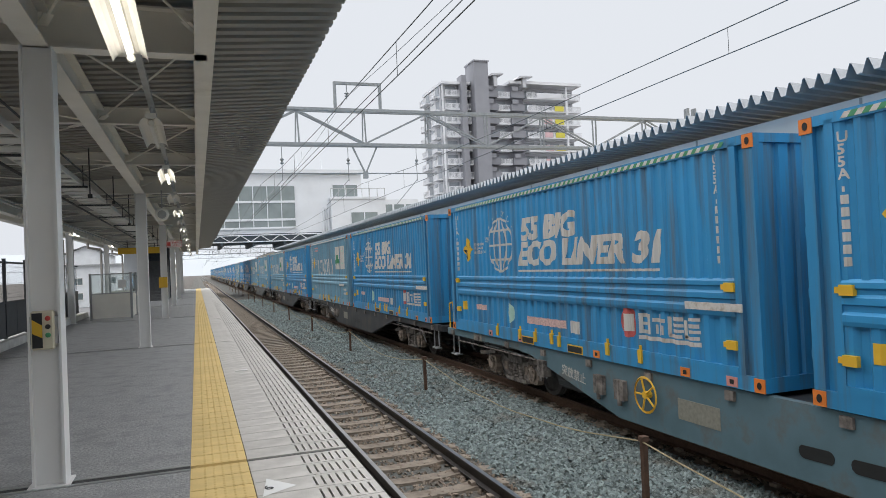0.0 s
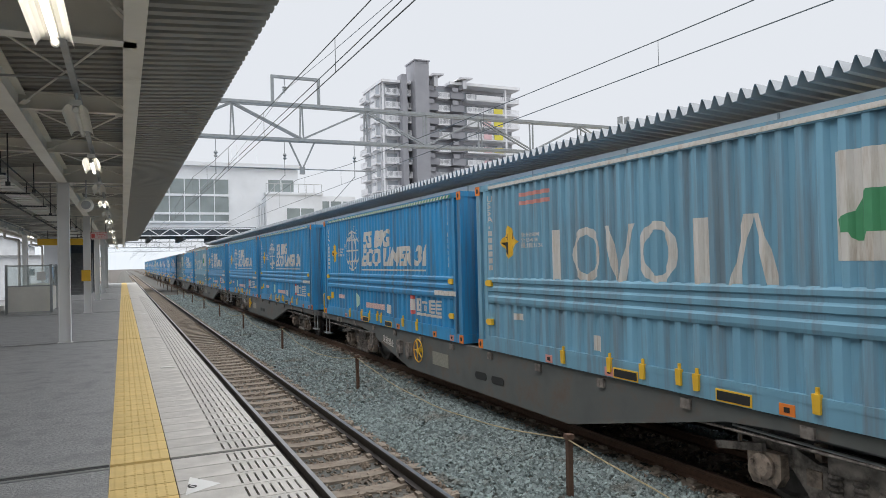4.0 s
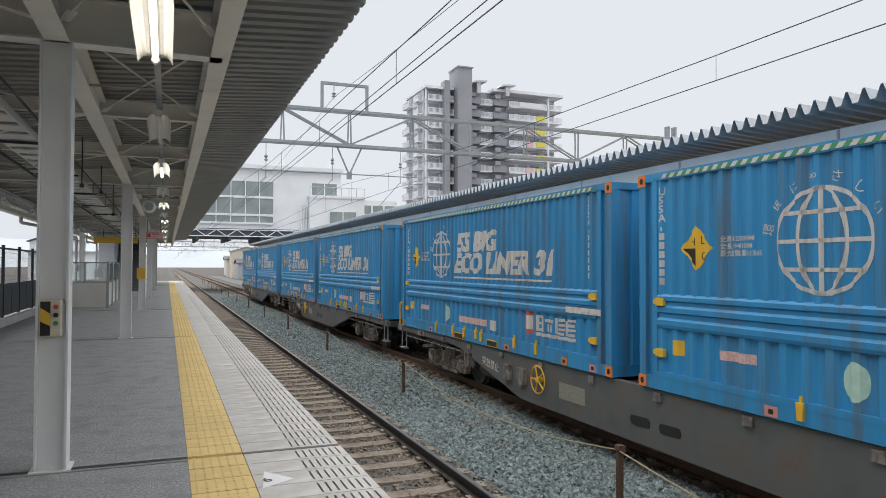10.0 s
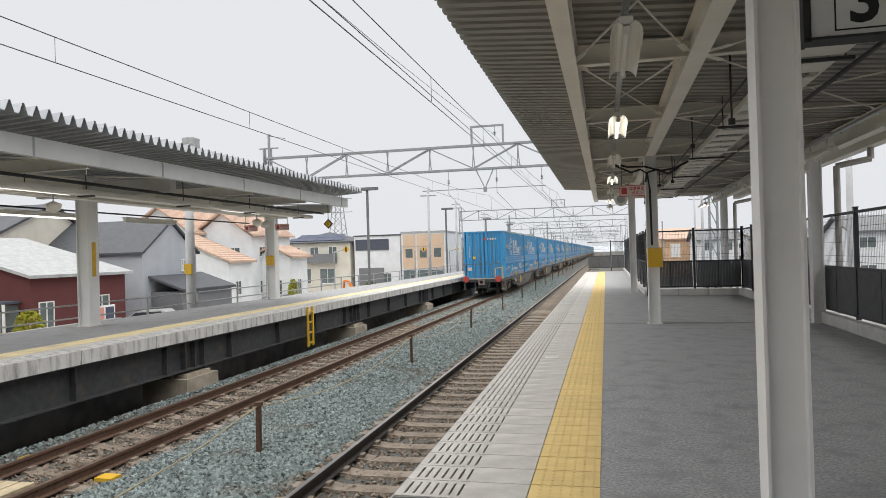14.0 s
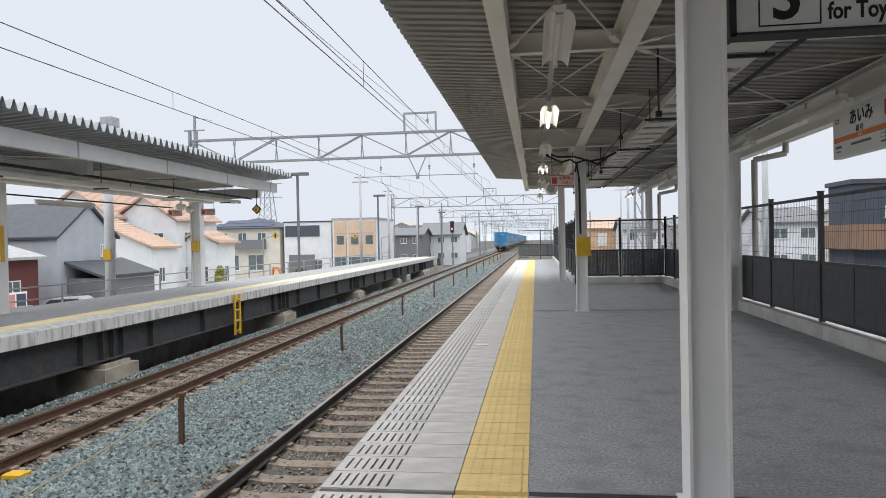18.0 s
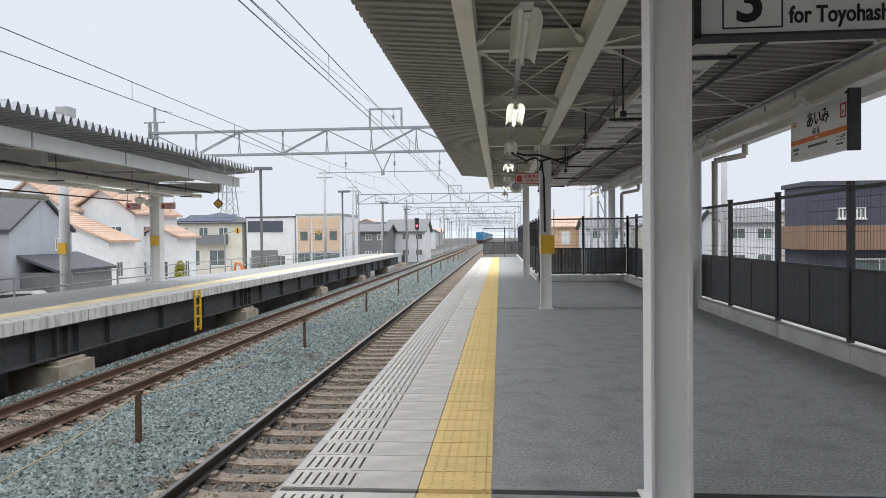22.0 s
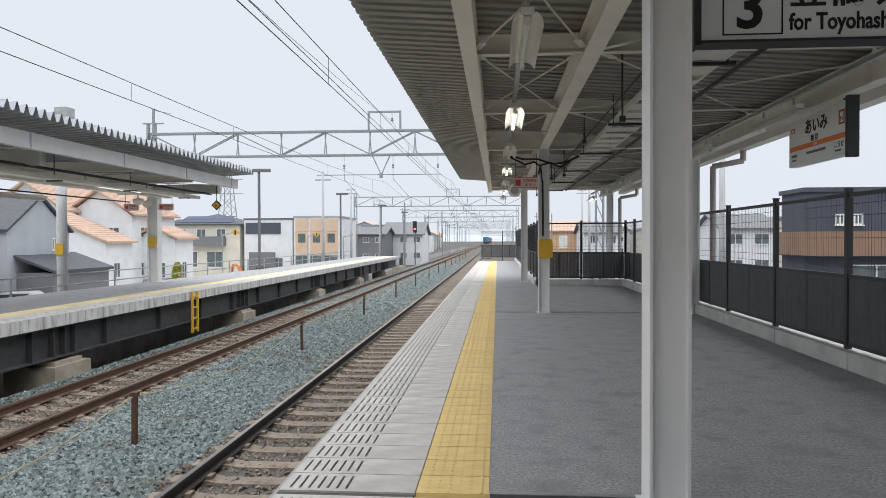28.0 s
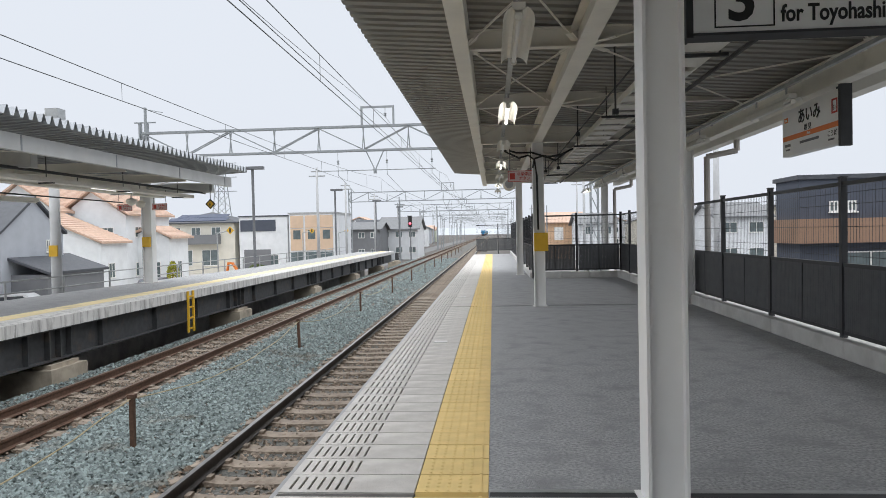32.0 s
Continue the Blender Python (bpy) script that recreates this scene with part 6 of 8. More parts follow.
# loudspeakers and clock
for x, y, z in ((-1.74, 15.6, 2.72), (-1.62, -14.6, 2.45)):
    sp = tagged(empty("loudspeaker", (x, y, z)), "round grey loudspeaker hung under the canopy", "loudspeaker")
    bm = bmesh.new()
    revolve(bm, [(0.02, -0.06), (0.10, -0.055), (0.135, -0.03), (0.135, 0.03), (0.10, 0.055), (0.02, 0.06)], 20, (0, 0, 0), "y")
    part("horn", bm, "steel_grey", sp, smooth=True)
    for q in (-1, 1):
        bm = bmesh.new()
        revolve(bm, [(0.03, q * 0.058), (0.085, q * 0.062)], 20, (0, 0, 0), "y")
        part("speaker_mesh", bm, "galv", sp, "dark round grille")
    bm = bmesh.new()
    bar(bm, (0, 0.02, 0.10), (0, 0.02, 0.5), 0.015)
    part("bracket", bm, "galv", sp)
for k, y in enumerate((-20.5, -22.0, -12.0, -2.0)):
    sp = tagged(empty("loudspeaker", (9.6 + 0.5 * (k % 2), y, 2.62)), "grey oval loudspeaker under the far canopy", "loudspeaker")
    bm = bmesh.new()
    revolve(bm, [(0.02, -0.12), (0.13, -0.06), (0.16, 0.06), (0.02, 0.12)], 14, (0, 0, 0), "z")
    part("horn", bm, "steel_grey", sp, smooth=True)
    bm = bmesh.new()
    bar(bm, (0, 0, 0.1), (0, 0, 0.45), 0.012)
    part("bracket", bm, "galv", sp)
# cables looping round the column top
for k, pts in enumerate((((-1.47, -13.75, 3.06), (-1.62, -13.78, 2.99), (-1.80, -13.80, 2.90), (-1.98, -13.81, 2.95), (-2.10, -13.81, 2.86), (-2.14, -13.81, 2.55), (-2.15, -13.81, 1.5)),
                         ((-1.47, -13.70, 3.08), (-1.75, -13.76, 3.00), (-2.05, -13.80, 3.00), (-2.35, -13.80, 2.90), (-2.62, -13.82, 2.95), (-2.85, -13.85, 3.06)),
                         ((-2.06, -13.80, 2.70), (-2.10, -13.78, 2.88), (-2.28, -13.78, 2.93), (-2.50, -13.82, 2.84), (-2.72, -13.85, 3.00)))):
    bm = bmesh.new()
    tube(bm, pts, 0.02, 6)
    tagged(part("cable", bm, "black"), "black cable looped over a canopy column", "cable", "cables at the column")

# ---- glazed guard, stairs at the far end of the near platform ----
M["clear_glass"] = material("guard_glass", (0.80, 0.86, 0.85), 0.03, vary=0.02, spec=0.6)
M["clear_glass"].node_tree.nodes["Principled BSDF"].inputs["Transmission Weight"].default_value = 0.92
sh = tagged(empty("glazed_guard"), "waist-high pale panels with glass above round a platform opening", "guard")
GX0, GX1, GY0, GY1 = -4.62, -3.32, 27.3, 33.2
for nm, lo, hi in (("front", (GX0, GY0, 0.06), (GX1, GY0 + 0.05, 0.90)), ("side", (GX1 - 0.05, GY0 + 0.05, 0.06), (GX1, GY1, 0.86)), ("rear", (GX0, GY1, 0.06), (GX1, GY1 + 0.05, 0.90))):
    boxed("guard_panel", lo, hi, "steel_grey", sh, "pale lower panel")
for lo, hi in (((GX0 + 0.04, GY0 + 0.018, 0.94), (GX1 - 0.06, GY0 + 0.030, 1.58)), ((GX1 - 0.032, GY0 + 0.1, 0.92), (GX1 - 0.020, GY1 - 0.05, 1.56))):
    g = boxed("guard_glass", lo, hi, "clear_glass", sh, "clear glass pane")
    g.visible_shadow = False
for z in (0.92, 1.60):
    boxed("guard_rail", (GX0, GY0 + 0.005, z - 0.02), (GX1, GY0 + 0.045, z + 0.02), "galv", sh)
    boxed("guard_rail", (GX1 - 0.045, GY0 + 0.045, z - 0.02), (GX1 - 0.005, GY1, z + 0.02), "galv", sh)
for x, y in ((GX0, GY0), (GX1, GY0), (GX1, GY0 + 2.0), (GX1, GY0 + 4.0), (GX1, GY1), (GX0, GY1)):
    boxed("guard_post", (x - 0.04, y - 0.02, 0), (x + 0.04, y + 0.06, 1.64), "galv", sh)
boxed("guard_notice", (GX1 - 0.42, GY0 - 0.006, 1.10), (GX1 - 0.16, GY0 + 0.004, 1.38), "sign_white", sh, "small white notice")
stw = tagged(empty("stair_housing"), "dark open staircase under the canopy with a yellow sign", "stairs")
boxed("side_wall", (-5.0, 44, 0), (-4.2, 62, 3.2), "station_white", stw)
for k in range(14):
    boxed("step", (-4.2, 44.0 + 0.30 * k, 0.0), (-2.75, 44.30 + 0.30 * k, 0.17 * (k + 1)), "slate_ink", stw)
boxed("rear_wall", (-4.2, 48.3, 0), (-2.7, 48.6, 3.2), "bridge_dark", stw)
tagged(boxed("exit_sign", (-4.6, 36.6, 2.55), (-2.7, 36.7, 2.85), "safety_yellow"), "yellow hanging exit sign", "station sign")
for x in (-4.2, -3.0):
    tagged(boxed("exit_sign_hanger", (x, 36.63, 2.85), (x + 0.03, 36.67, 3.4), "dark"), "thin dark rod that holds the exit sign", "hanger")

# ---- lamp posts and masts along the far platform ----
for y in (-33.3, -51.0, -69.0, -86):
    lp = tagged(empty("platform_lamp", (10.3, y, 0 if y > FB else GROUND)), "slim grey lamp post with a flat head on the far platform", "lamp post", "lamp posts on the far platform")
    bm = bmesh.new()
    bar(bm, (0, 0, 0), (0, 0, 4.75 if y > FB else 7.75), 0.065, 10)
    part("pole", bm, "mast_grey", lp)
    bm = bmesh.new()
    box(bm, (-0.55, -0.14, 0), (0.3, 0.14, 0.14))
    h = part("lamp_head", bm, "mast_grey", lp)
    h.location = (0, 0, 4.75 if y > FB else 7.75)

for x, y, top in ((12.55, -21.3, 3.4), (13.9, -60, 7.4), (14.6, -75, 7.2), (14.0, -90, 6.8), (15.5, 5.0, 6.4), (14.9, -1.5, 7.2), (-9, -60, 7), (-9.5, -26.5, 6.0), (-12, -90, 8)):
    up = tagged(empty("utility_pole", (x, y, GROUND)), "pale concrete utility pole", "pole", "utility poles")
    bm = bmesh.new()
    revolve(bm, [(0.15, 0), (0.09, top - GROUND)] if top > 5 else [(0.17, 0), (0.15, top - GROUND)], 12)
    part("pole", bm, "pole_concrete", up, smooth=True)
    if top > 5:
        bm = bmesh.new()
        box(bm, (-0.7, -0.05, top - GROUND - 0.8), (0.7, 0.05, top - GROUND - 0.7))
        box(bm, (-0.5, -0.05, top - GROUND - 0.4), (0.5, 0.05, top - GROUND - 0.3))
        part("cross_arm", bm, "galv", up)
    else:
        bm = bmesh.new()
        box(bm, (-0.13, 0.10, 4.0), (0.13, 0.17, 4.35))
        part("number_plate", bm, "safety_yellow", up, "yellow number plate")
# chimney-like ventilators on the far canopy roof
for y in (12.0, -20.4):
    vt = tagged(empty("roof_ventilator", (11.2, y + (1.0 if y < 0 else 0), 3.42)), "grey metal ventilator on the far canopy roof", "ventilator")
    bm = bmesh.new()
    box(bm, (-0.13, -0.13, 0), (0.13, 0.13, 1.5))
    box(bm, (-0.19, -0.19, 1.5), (0.19, 0.19, 1.85))
    bar(bm, (0, 0.1, 1.25), (0, -0.6, 1.25), 0.03)
    part("housing", bm, "galv", vt)
    if y > 0:
        vt.scale = (0.5, 0.5, 0.6)
for y, x in ((-6.5, 11.6),):
    rp = tagged(empty("roof_mast", (x, y, 3.3)), "thin mast above the far canopy roof", "mast")
    bm = bmesh.new()
    bar(bm, (0, 0, 0), (0, 0, 3.2), 0.06, 8)
    bar(bm, (0, 0, 2.95), (0.0, -0.7, 2.98), 0.015, 5)
    part("pole", bm, "mast_grey", rp)
# street lamps with yellow diamonds, signal, pylon
for x, y in ((18.9, -50), (18.6, -72), (17.9, -86)):
    sl = tagged(empty("sign_post", (x, y, GROUND)), "white bent post with a yellow diamond road sign", "road sign", "road signs beside the line")
    bm = bmesh.new()
    bar(bm, (0, 0, 0), (0, 0, 4.8), 0.05, 8)
    bar(bm, (0, 0, 4.8), (-0.9, 0, 5.0), 0.045, 8)
    part("post", bm, "galv", sl)
    bm = bmesh.new()
    box(bm, (-0.2, -0.02, -0.2), (0.2, 0.02, 0.2))
    d = part("diamond", bm, "safety_yellow", sl, "yellow diamond plate")
    d.matrix_local = pose(-1.0, 0.05, 5.0, 0, 45, 0)
    bm = bmesh.new()
    box(bm, (-0.06, -0.03, -0.16), (0.06, -0.024, 0.16))
    box(bm, (-0.06, 0.024, -0.16), (0.06, 0.03, 0.16))
    part("diamond_mark", bm, "black", sl).matrix_local = pose(-1.0, 0.05, 5.0)
sig = tagged(empty("railway_signal", (8.9, -86, GROUND)), "railway signal with a glowing red lamp", "signal")
bm = bmesh.new()
bar(bm, (0, 0, 0), (0, 0, 6.2), 0.08, 8)
part("post", bm, "mast_grey", sig)
boxed("signal_head", (-0.22, 0.0, 5.3), (0.22, 0.3, 6.7), "black", sig)
bm = bmesh.new()
revolve(bm, [(0.13, 0.0), (0.13, 0.06), (0.05, 0.08)], 14, (0, 0.3, 5.75), "y")
M["signal_red"] = glowing("signal_red", (1.0, 0.08, 0.12), 4.0)
part("red_lamp", bm, "signal_red", sig, "glowing red signal lamp")
diamond = tagged(empty("stop_marker", (8.02, -22.6, 2.60)), "yellow and black diamond stop marker hung from the canopy", "marker")
bm = bmesh.new()
box(bm, (-0.12, -0.02, -0.12), (0.12, 0.02, 0.12))
part("plate", bm, "black", diamond).matrix_local = pose(0, 0, 0, 0, 45, 0)
bm = bmesh.new()
box(bm, (-0.085, 0.02, -0.085), (0.085, 0.026, 0.085))
part("yellow_face", bm, "safety_yellow", diamond).matrix_local = pose(0, 0, 0, 0, 45, 0)
lettering("marker_digit", "6", 0.15, "black", diamond, panel_pose(0.045, 0.028, -0.055, "+y"))
bm = bmesh.new()
bar(bm, (0, 0, 0.16), (0, 0, 0.80), 0.012)
part("hanger", bm, "dark", diamond)
# lattice pylon far off
py = tagged(empty("pylon", (66, -170, GROUND)), "grey lattice power pylon in the distance", "pylon")
bm = bmesh.new()
for s, t in ((-1, -1), (1, -1), (1, 1), (-1, 1)):
    strut(bm, (2.6 * s, 2.6 * t, 0), (0.5 * s, 0.5 * t, 24), 0.16, 0.16)
for k in range(8):
    z, q = 3.0 * k, 2.6 - 2.1 * k / 8
    q2 = 2.6 - 2.1 * (k + 1) / 8
    for s in (-1, 1):
        strut(bm, (-q, s * q, z), (q2, s * q2, z + 3), 0.1, 0.1)
        strut(bm, (q, s * q, z), (-q2, s * q2, z + 3), 0.1, 0.1)
for z in (16, 19.5, 23):
    strut(bm, (-4, 0, z), (4, 0, z), 0.14, 0.14)
part("lattice", bm, "gantry", py)


# ---- cars, shrubs ----
def car(x, y, turn, colour, label):
    c = tagged(empty("car"), label, "car")
    M["car_" + colour] = M.get("car_" + colour) or material("car_paint_" + colour, {"silver": (0.55, 0.56, 0.57), "dark": (0.05, 0.05, 0.07), "white": (0.7, 0.7, 0.7)}[colour], 0.3, metal=0.2, vary=0.03)
    bm = bmesh.new()
    prof = [(-2.0, 0.3), (2.0, 0.3), (2.05, 0.65), (1.85, 0.85), (1.0, 0.95), (0.35, 1.45), (-1.3, 1.5), (-1.95, 1.0), (-2.05, 0.6)]
    extrude(bm, prof, 1, -0.82, 0.82)
    bmesh.ops.bevel(bm, geom=list(bm.edges), offset=0.05, segments=2, affect="EDGES")
    part("body", bm, "car_" + colour, c, smooth=False)
    for s in (-1, 1):
        bm = bmesh.new()
        extrude(bm, [(0.85, 0.97), (0.32, 1.38), (-1.2, 1.42), (-1.65, 1.0)], 1, s * 0.825 - 0.004, s * 0.825 + 0.004)
        part("side_window", bm, "glass", c)
    bm = bmesh.new()
    v = [bm.verts.new(p) for p in ((0.99, -0.7, 0.985), (0.99, 0.7, 0.985), (0.40, 0.62, 1.44), (0.40, -0.62, 1.44))]
    bm.faces.new(v)
    part("windscreen", bm, "glass", c)
    for px in (-1.25, 1.3):
        for s in (-1, 1):
            bm = bmesh.new()
            revolve(bm, [(0.2, -0.1), (0.31, -0.09), (0.31, 0.09), (0.2, 0.1)], 16, (px, s * 0.75, 0.31), "y")
            wh = part("wheel", bm, "black", c)
            bm = bmesh.new()
            revolve(bm, [(0.18, 0), (0.18, s * 0.115), (0.05, s * 0.12)], 12, (px, s * 0.75, 0.31), "y")
            part("rim", bm, "galv", wh)
    for s in (-0.6, 0.6):
        boxed("headlight", (1.93, s - 0.15, 0.66), (2.03, s + 0.15, 0.78), "white", c)
    c.matrix_world = pose(x, y, GROUND + 0.03, 0, 0, turn)
    return c


car(26.5, -37.9, 15, "silver", "silver hatchback parked beside the grey house")
car(24.5, -51, 100, "dark", "dark car parked before a tiled house")
for k, (x, y) in enumerate(((-13, -62), (-16, -70), (-12.5, -76), (-19, -64))):
    car(x, y, 30 * k, ["white", "silver", "dark", "white"][k], "parked car beyond the platform fence")
for k, (x, y) in enumerate(((57, 14), (59, 10), (57.5, 6))):
    car(x, y, 80 + 20 * k, ["silver", "dark", "white"][k], "car parked beyond the grass field")


def shrub(x, y, r, h, seed, tone, label):
    """A bush of many small leaves on a short stem."""
    sb = tagged(empty("shrub", (x, y, GROUND)), label, "shrub")
    rng = np.random.default_rng(seed)
    n = 900
    a, u = rng.uniform(0, math.tau, n), rng.uniform(0.05, 1, n)
    rad = r * np.sqrt(np.sin(np.pi * (0.08 + 0.92 * u) * 0.98)) * rng.uniform(0.5, 1.08, n)
    V, F = [], []
    for i in range(n):
        c = np.array((rad[i] * math.cos(a[i]), rad[i] * math.sin(a[i]), h * u[i]))
        d1, d2 = rng.normal(size=3) * 0.07, rng.normal(size=3) * 0.05
        k = len(V)
        V += [tuple(c - d1), tuple(c + d2), tuple(c + d1), tuple(c - d2)]
        F.append((k, k + 1, k + 2, k + 3))
    me = bpy.data.meshes.new("leaves")
    me.from_pydata(V, [], F)
    me.materials.append(M[tone])
    ob = new("leaves", me)
    ob.parent = sb
    tagged(ob, kind="stuff")
    bm = bmesh.new()
    bar(bm, (0, 0, 0), (0, 0, h * 0.7), 0.05, 6)
    part("stem", bm, "roof_tile", sb)


M["leaf_green"] = material("leaf_green", (0.09, 0.13, 0.03), 0.8, vary=0.3, island=0.4)
M["leaf_yellow"] = material("leaf_yellow", (0.30, 0.30, 0.03), 0.8, vary=0.3, island=0.4)
shrub(25.6, -28.0, 0.7, 2.3, 1, "leaf_yellow", "yellow-green conical shrub by the shop")
shrub(28.0, -62, 0.5, 2.4, 2, "leaf_yellow", "yellow-green conical shrub by a house")
shrub(27, -82, 1.1, 1.2, 3, "leaf_green", "round green garden bush")
shrub(38, -2.5, 1.3, 1.2, 4, "leaf_green", "round green bush in the field")
shrub(37, 2.5, 0.7, 1.1, 5, "leaf_green", "round green bush in the field")
bm = bmesh.new()
extrude(bm, [(29.4, GROUND), (29.7, GROUND), (30.5, GROUND + 1.25), (30.9, GROUND + 1.3), (31.1, GROUND), (31.25, GROUND), (31.0, GROUND + 1.5), (30.4, GROUND + 1.45)], 1, -83.3, -82.8)
tagged(part("children_slide", bm, "orange"), "orange plastic slide in a garden", "toy")

# ---- the freight train: container wagons and their containers ----
CL, CW, CH, CZ = 9.47, 2.49, 2.79, -0.06   # container length, width, height, underside
PITCH, INNER = 21.2, 0.64                  # wagon length, gap between the two containers of a wagon


def side_pose(u, z, out=0.0, face=-1):
    """A pose on a container's flank: u metres from its rear end, z above its underside; words read towards its front."""
    x = face * (CW / 2 + out)
    return Matrix(((0, 0, face, x), (face, 0, 0, -u if face < 0 else -(CL - u)), (0, 1, 0, z), (0, 0, 0, 1)))


RIB_UP, RIB_LOW = 0.215, 0.27
RIB = ((0.0, 0.0), (0.32, 0.0), (0.5, 1.0), (0.82, 1.0), (1.0, 0.0))


def painted(c, deep, names):
    """Lay the marks of the near flank onto its ribbed sheets, as paint lies."""
    for ob in [o for o in c.children if o.name.split(".")[0] in names and o.data]:
        m = ob.matrix_basis.copy()
        if m[0][2] > -0.5:
            continue
        zc = m[2][3]
        upper = zc > 1.22
        if not upper and not 0.24 < zc < 0.80:
            continue
        pitch, depth = (RIB_UP, deep) if upper else (RIB_LOW, 0.042)
        n = max(1, round((CL - 0.72) / pitch))
        p = (CL - 0.72) / n
        bm = bmesh.new()
        bm.from_mesh(ob.data)
        bm.transform(m)
        bmesh.ops.recalc_face_normals(bm, faces=bm.faces)
        top = min(v.co.x for v in bm.verts)
        bmesh.ops.delete(bm, geom=[f for f in bm.faces if any(v.co.x > top + 0.001 for v in f.verts)], context="FACES")
        ys = [v.co.y for v in bm.verts]
        k0, k1 = int((-max(ys) - 0.36) / p) - 1, int((-min(ys) - 0.36) / p) + 1
        for k in range(k0, k1 + 1):
            for f, _ in RIB[:-1]:
                y = -(0.36 + (k + f) * p)
                if min(ys) < y < max(ys):
                    bmesh.ops.bisect_plane(bm, geom=bm.verts[:] + bm.edges[:] + bm.faces[:], plane_co=(0, y, 0), plane_no=(0, 1, 0), dist=1e-5)
        lift = 0.003 + max(0.0, -CW / 2 - top - 0.004) * 0.3
        for v in bm.verts:
            f = ((-v.co.y - 0.36) / p) % 1.0
            d = depth * float(np.interp(f, [a for a, _ in RIB], [b for _, b in RIB]))
            v.co.x = -CW / 2 + 0.012 + d - lift
        bm.to_mesh(ob.data)
        bm.free()
        ob.matrix_local = Matrix.Identity(4)


def corrugated(bm, u0, u1, z0, z1, pitch, depth, x, face):
    """A trapezoid-ribbed steel sheet on a flank, ribs upright."""
    n = max(1, round((u1 - u0) / pitch))
    p = (u1 - u0) / n
    prof = []
    for k in range(n):
        for f, d in ((0.0, 0), (0.32, 0), (0.5, depth), (0.82, depth)):
            prof.append((u0 + (k + f) * p, d))
    prof.append((u1, 0))
    lo = [bm.verts.new((x - face * d, -u, z0)) for u, d in prof]
    hi = [bm.verts.new((x - face * d, -u, z1)) for u, d in prof]
    for k in range(len(prof) - 1):
        bm.faces.new((lo[k], lo[k + 1], hi[k + 1], hi[k]))


def flat_shape(name, outline, mat, parent, m, label="", thick=0.004):
    """A thin painted shape: outline in the plane of the pose m."""
    bm = bmesh.new()
    a = [bm.verts.new((x, y, -0.01)) for x, y in outline]
    b = [bm.verts.new((x, y, thick)) for x, y in outline]
    n = len(outline)
    for k in range(n):
        bm.faces.new((a[k], a[(k + 1) % n], b[(k + 1) % n], b[k]))
    bm.faces.new(b)
    ob = part(name, bm, mat, parent, label)
    ob.matrix_local = m
    return ob


def rect(w, h):
    return [(-w / 2, -h / 2), (w / 2, -h / 2), (w / 2, h / 2), (-w / 2, h / 2)]


def ring(name, rx, ry, w, mat, parent, m, n=28, label=""):
    bm = bmesh.new()
    o = [[bm.verts.new(((rx - d) * math.cos(k * math.tau / n), (ry - d) * math.sin(k * math.tau / n), zz)) for k in range(n)]
         for d, zz in ((0, -0.01), (0, 0.004), (w, 0.004), (w, -0.01))]
    for a, b in zip(o, o[1:]):
        for k in range(n):
            bm.faces.new((a[k], a[(k + 1) % n], b[(k + 1) % n], b[k]))
    ob = part(name, bm, mat, parent, label)
    ob.matrix_local = m
    return ob


def globe(parent, m):
    """The globe emblem: an outline with meridians and parallels."""
    bm = bmesh.new()
    rx, ry, w, n = 0.53, 0.52, 0.042, 32
    def band(pts):
        for (x0, y0), (x1, y1) in zip(pts, pts[1:]):
            d = Vector((x1 - x0, y1 - y0)).normalized() * w / 2
            q = [(x0 + d.y, y0 - d.x), (x1 + d.y, y1 - d.x), (x1 - d.y, y1 + d.x), (x0 - d.y, y0 + d.x)]
            v = [bm.verts.new((x, y, 0.004)) for x, y in q]
            bm.faces.new(v)
            lower = [bm.verts.new((x, y, -0.01)) for x, y in q]
            for k in range(4):
                bm.faces.new((v[k], v[(k + 1) % 4], lower[(k + 1) % 4], lower[k]))
    for f in (1.0, 0.5):
        band([(f * rx * math.cos(k * math.tau / n), ry * math.sin(k * math.tau / n)) for k in range(n + 1)])
    band([(0, -ry), (0, ry)])
    for h in (-0.55, 0.0, 0.55):
        c = math.sqrt(1 - h * h)
        band([(-rx * c, ry * h), (rx * c, ry * h)])
    ob = part("globe_emblem", bm, "con_white", parent, "white painted globe of meridians and parallels")
    ob.matrix_local = m
    return ob


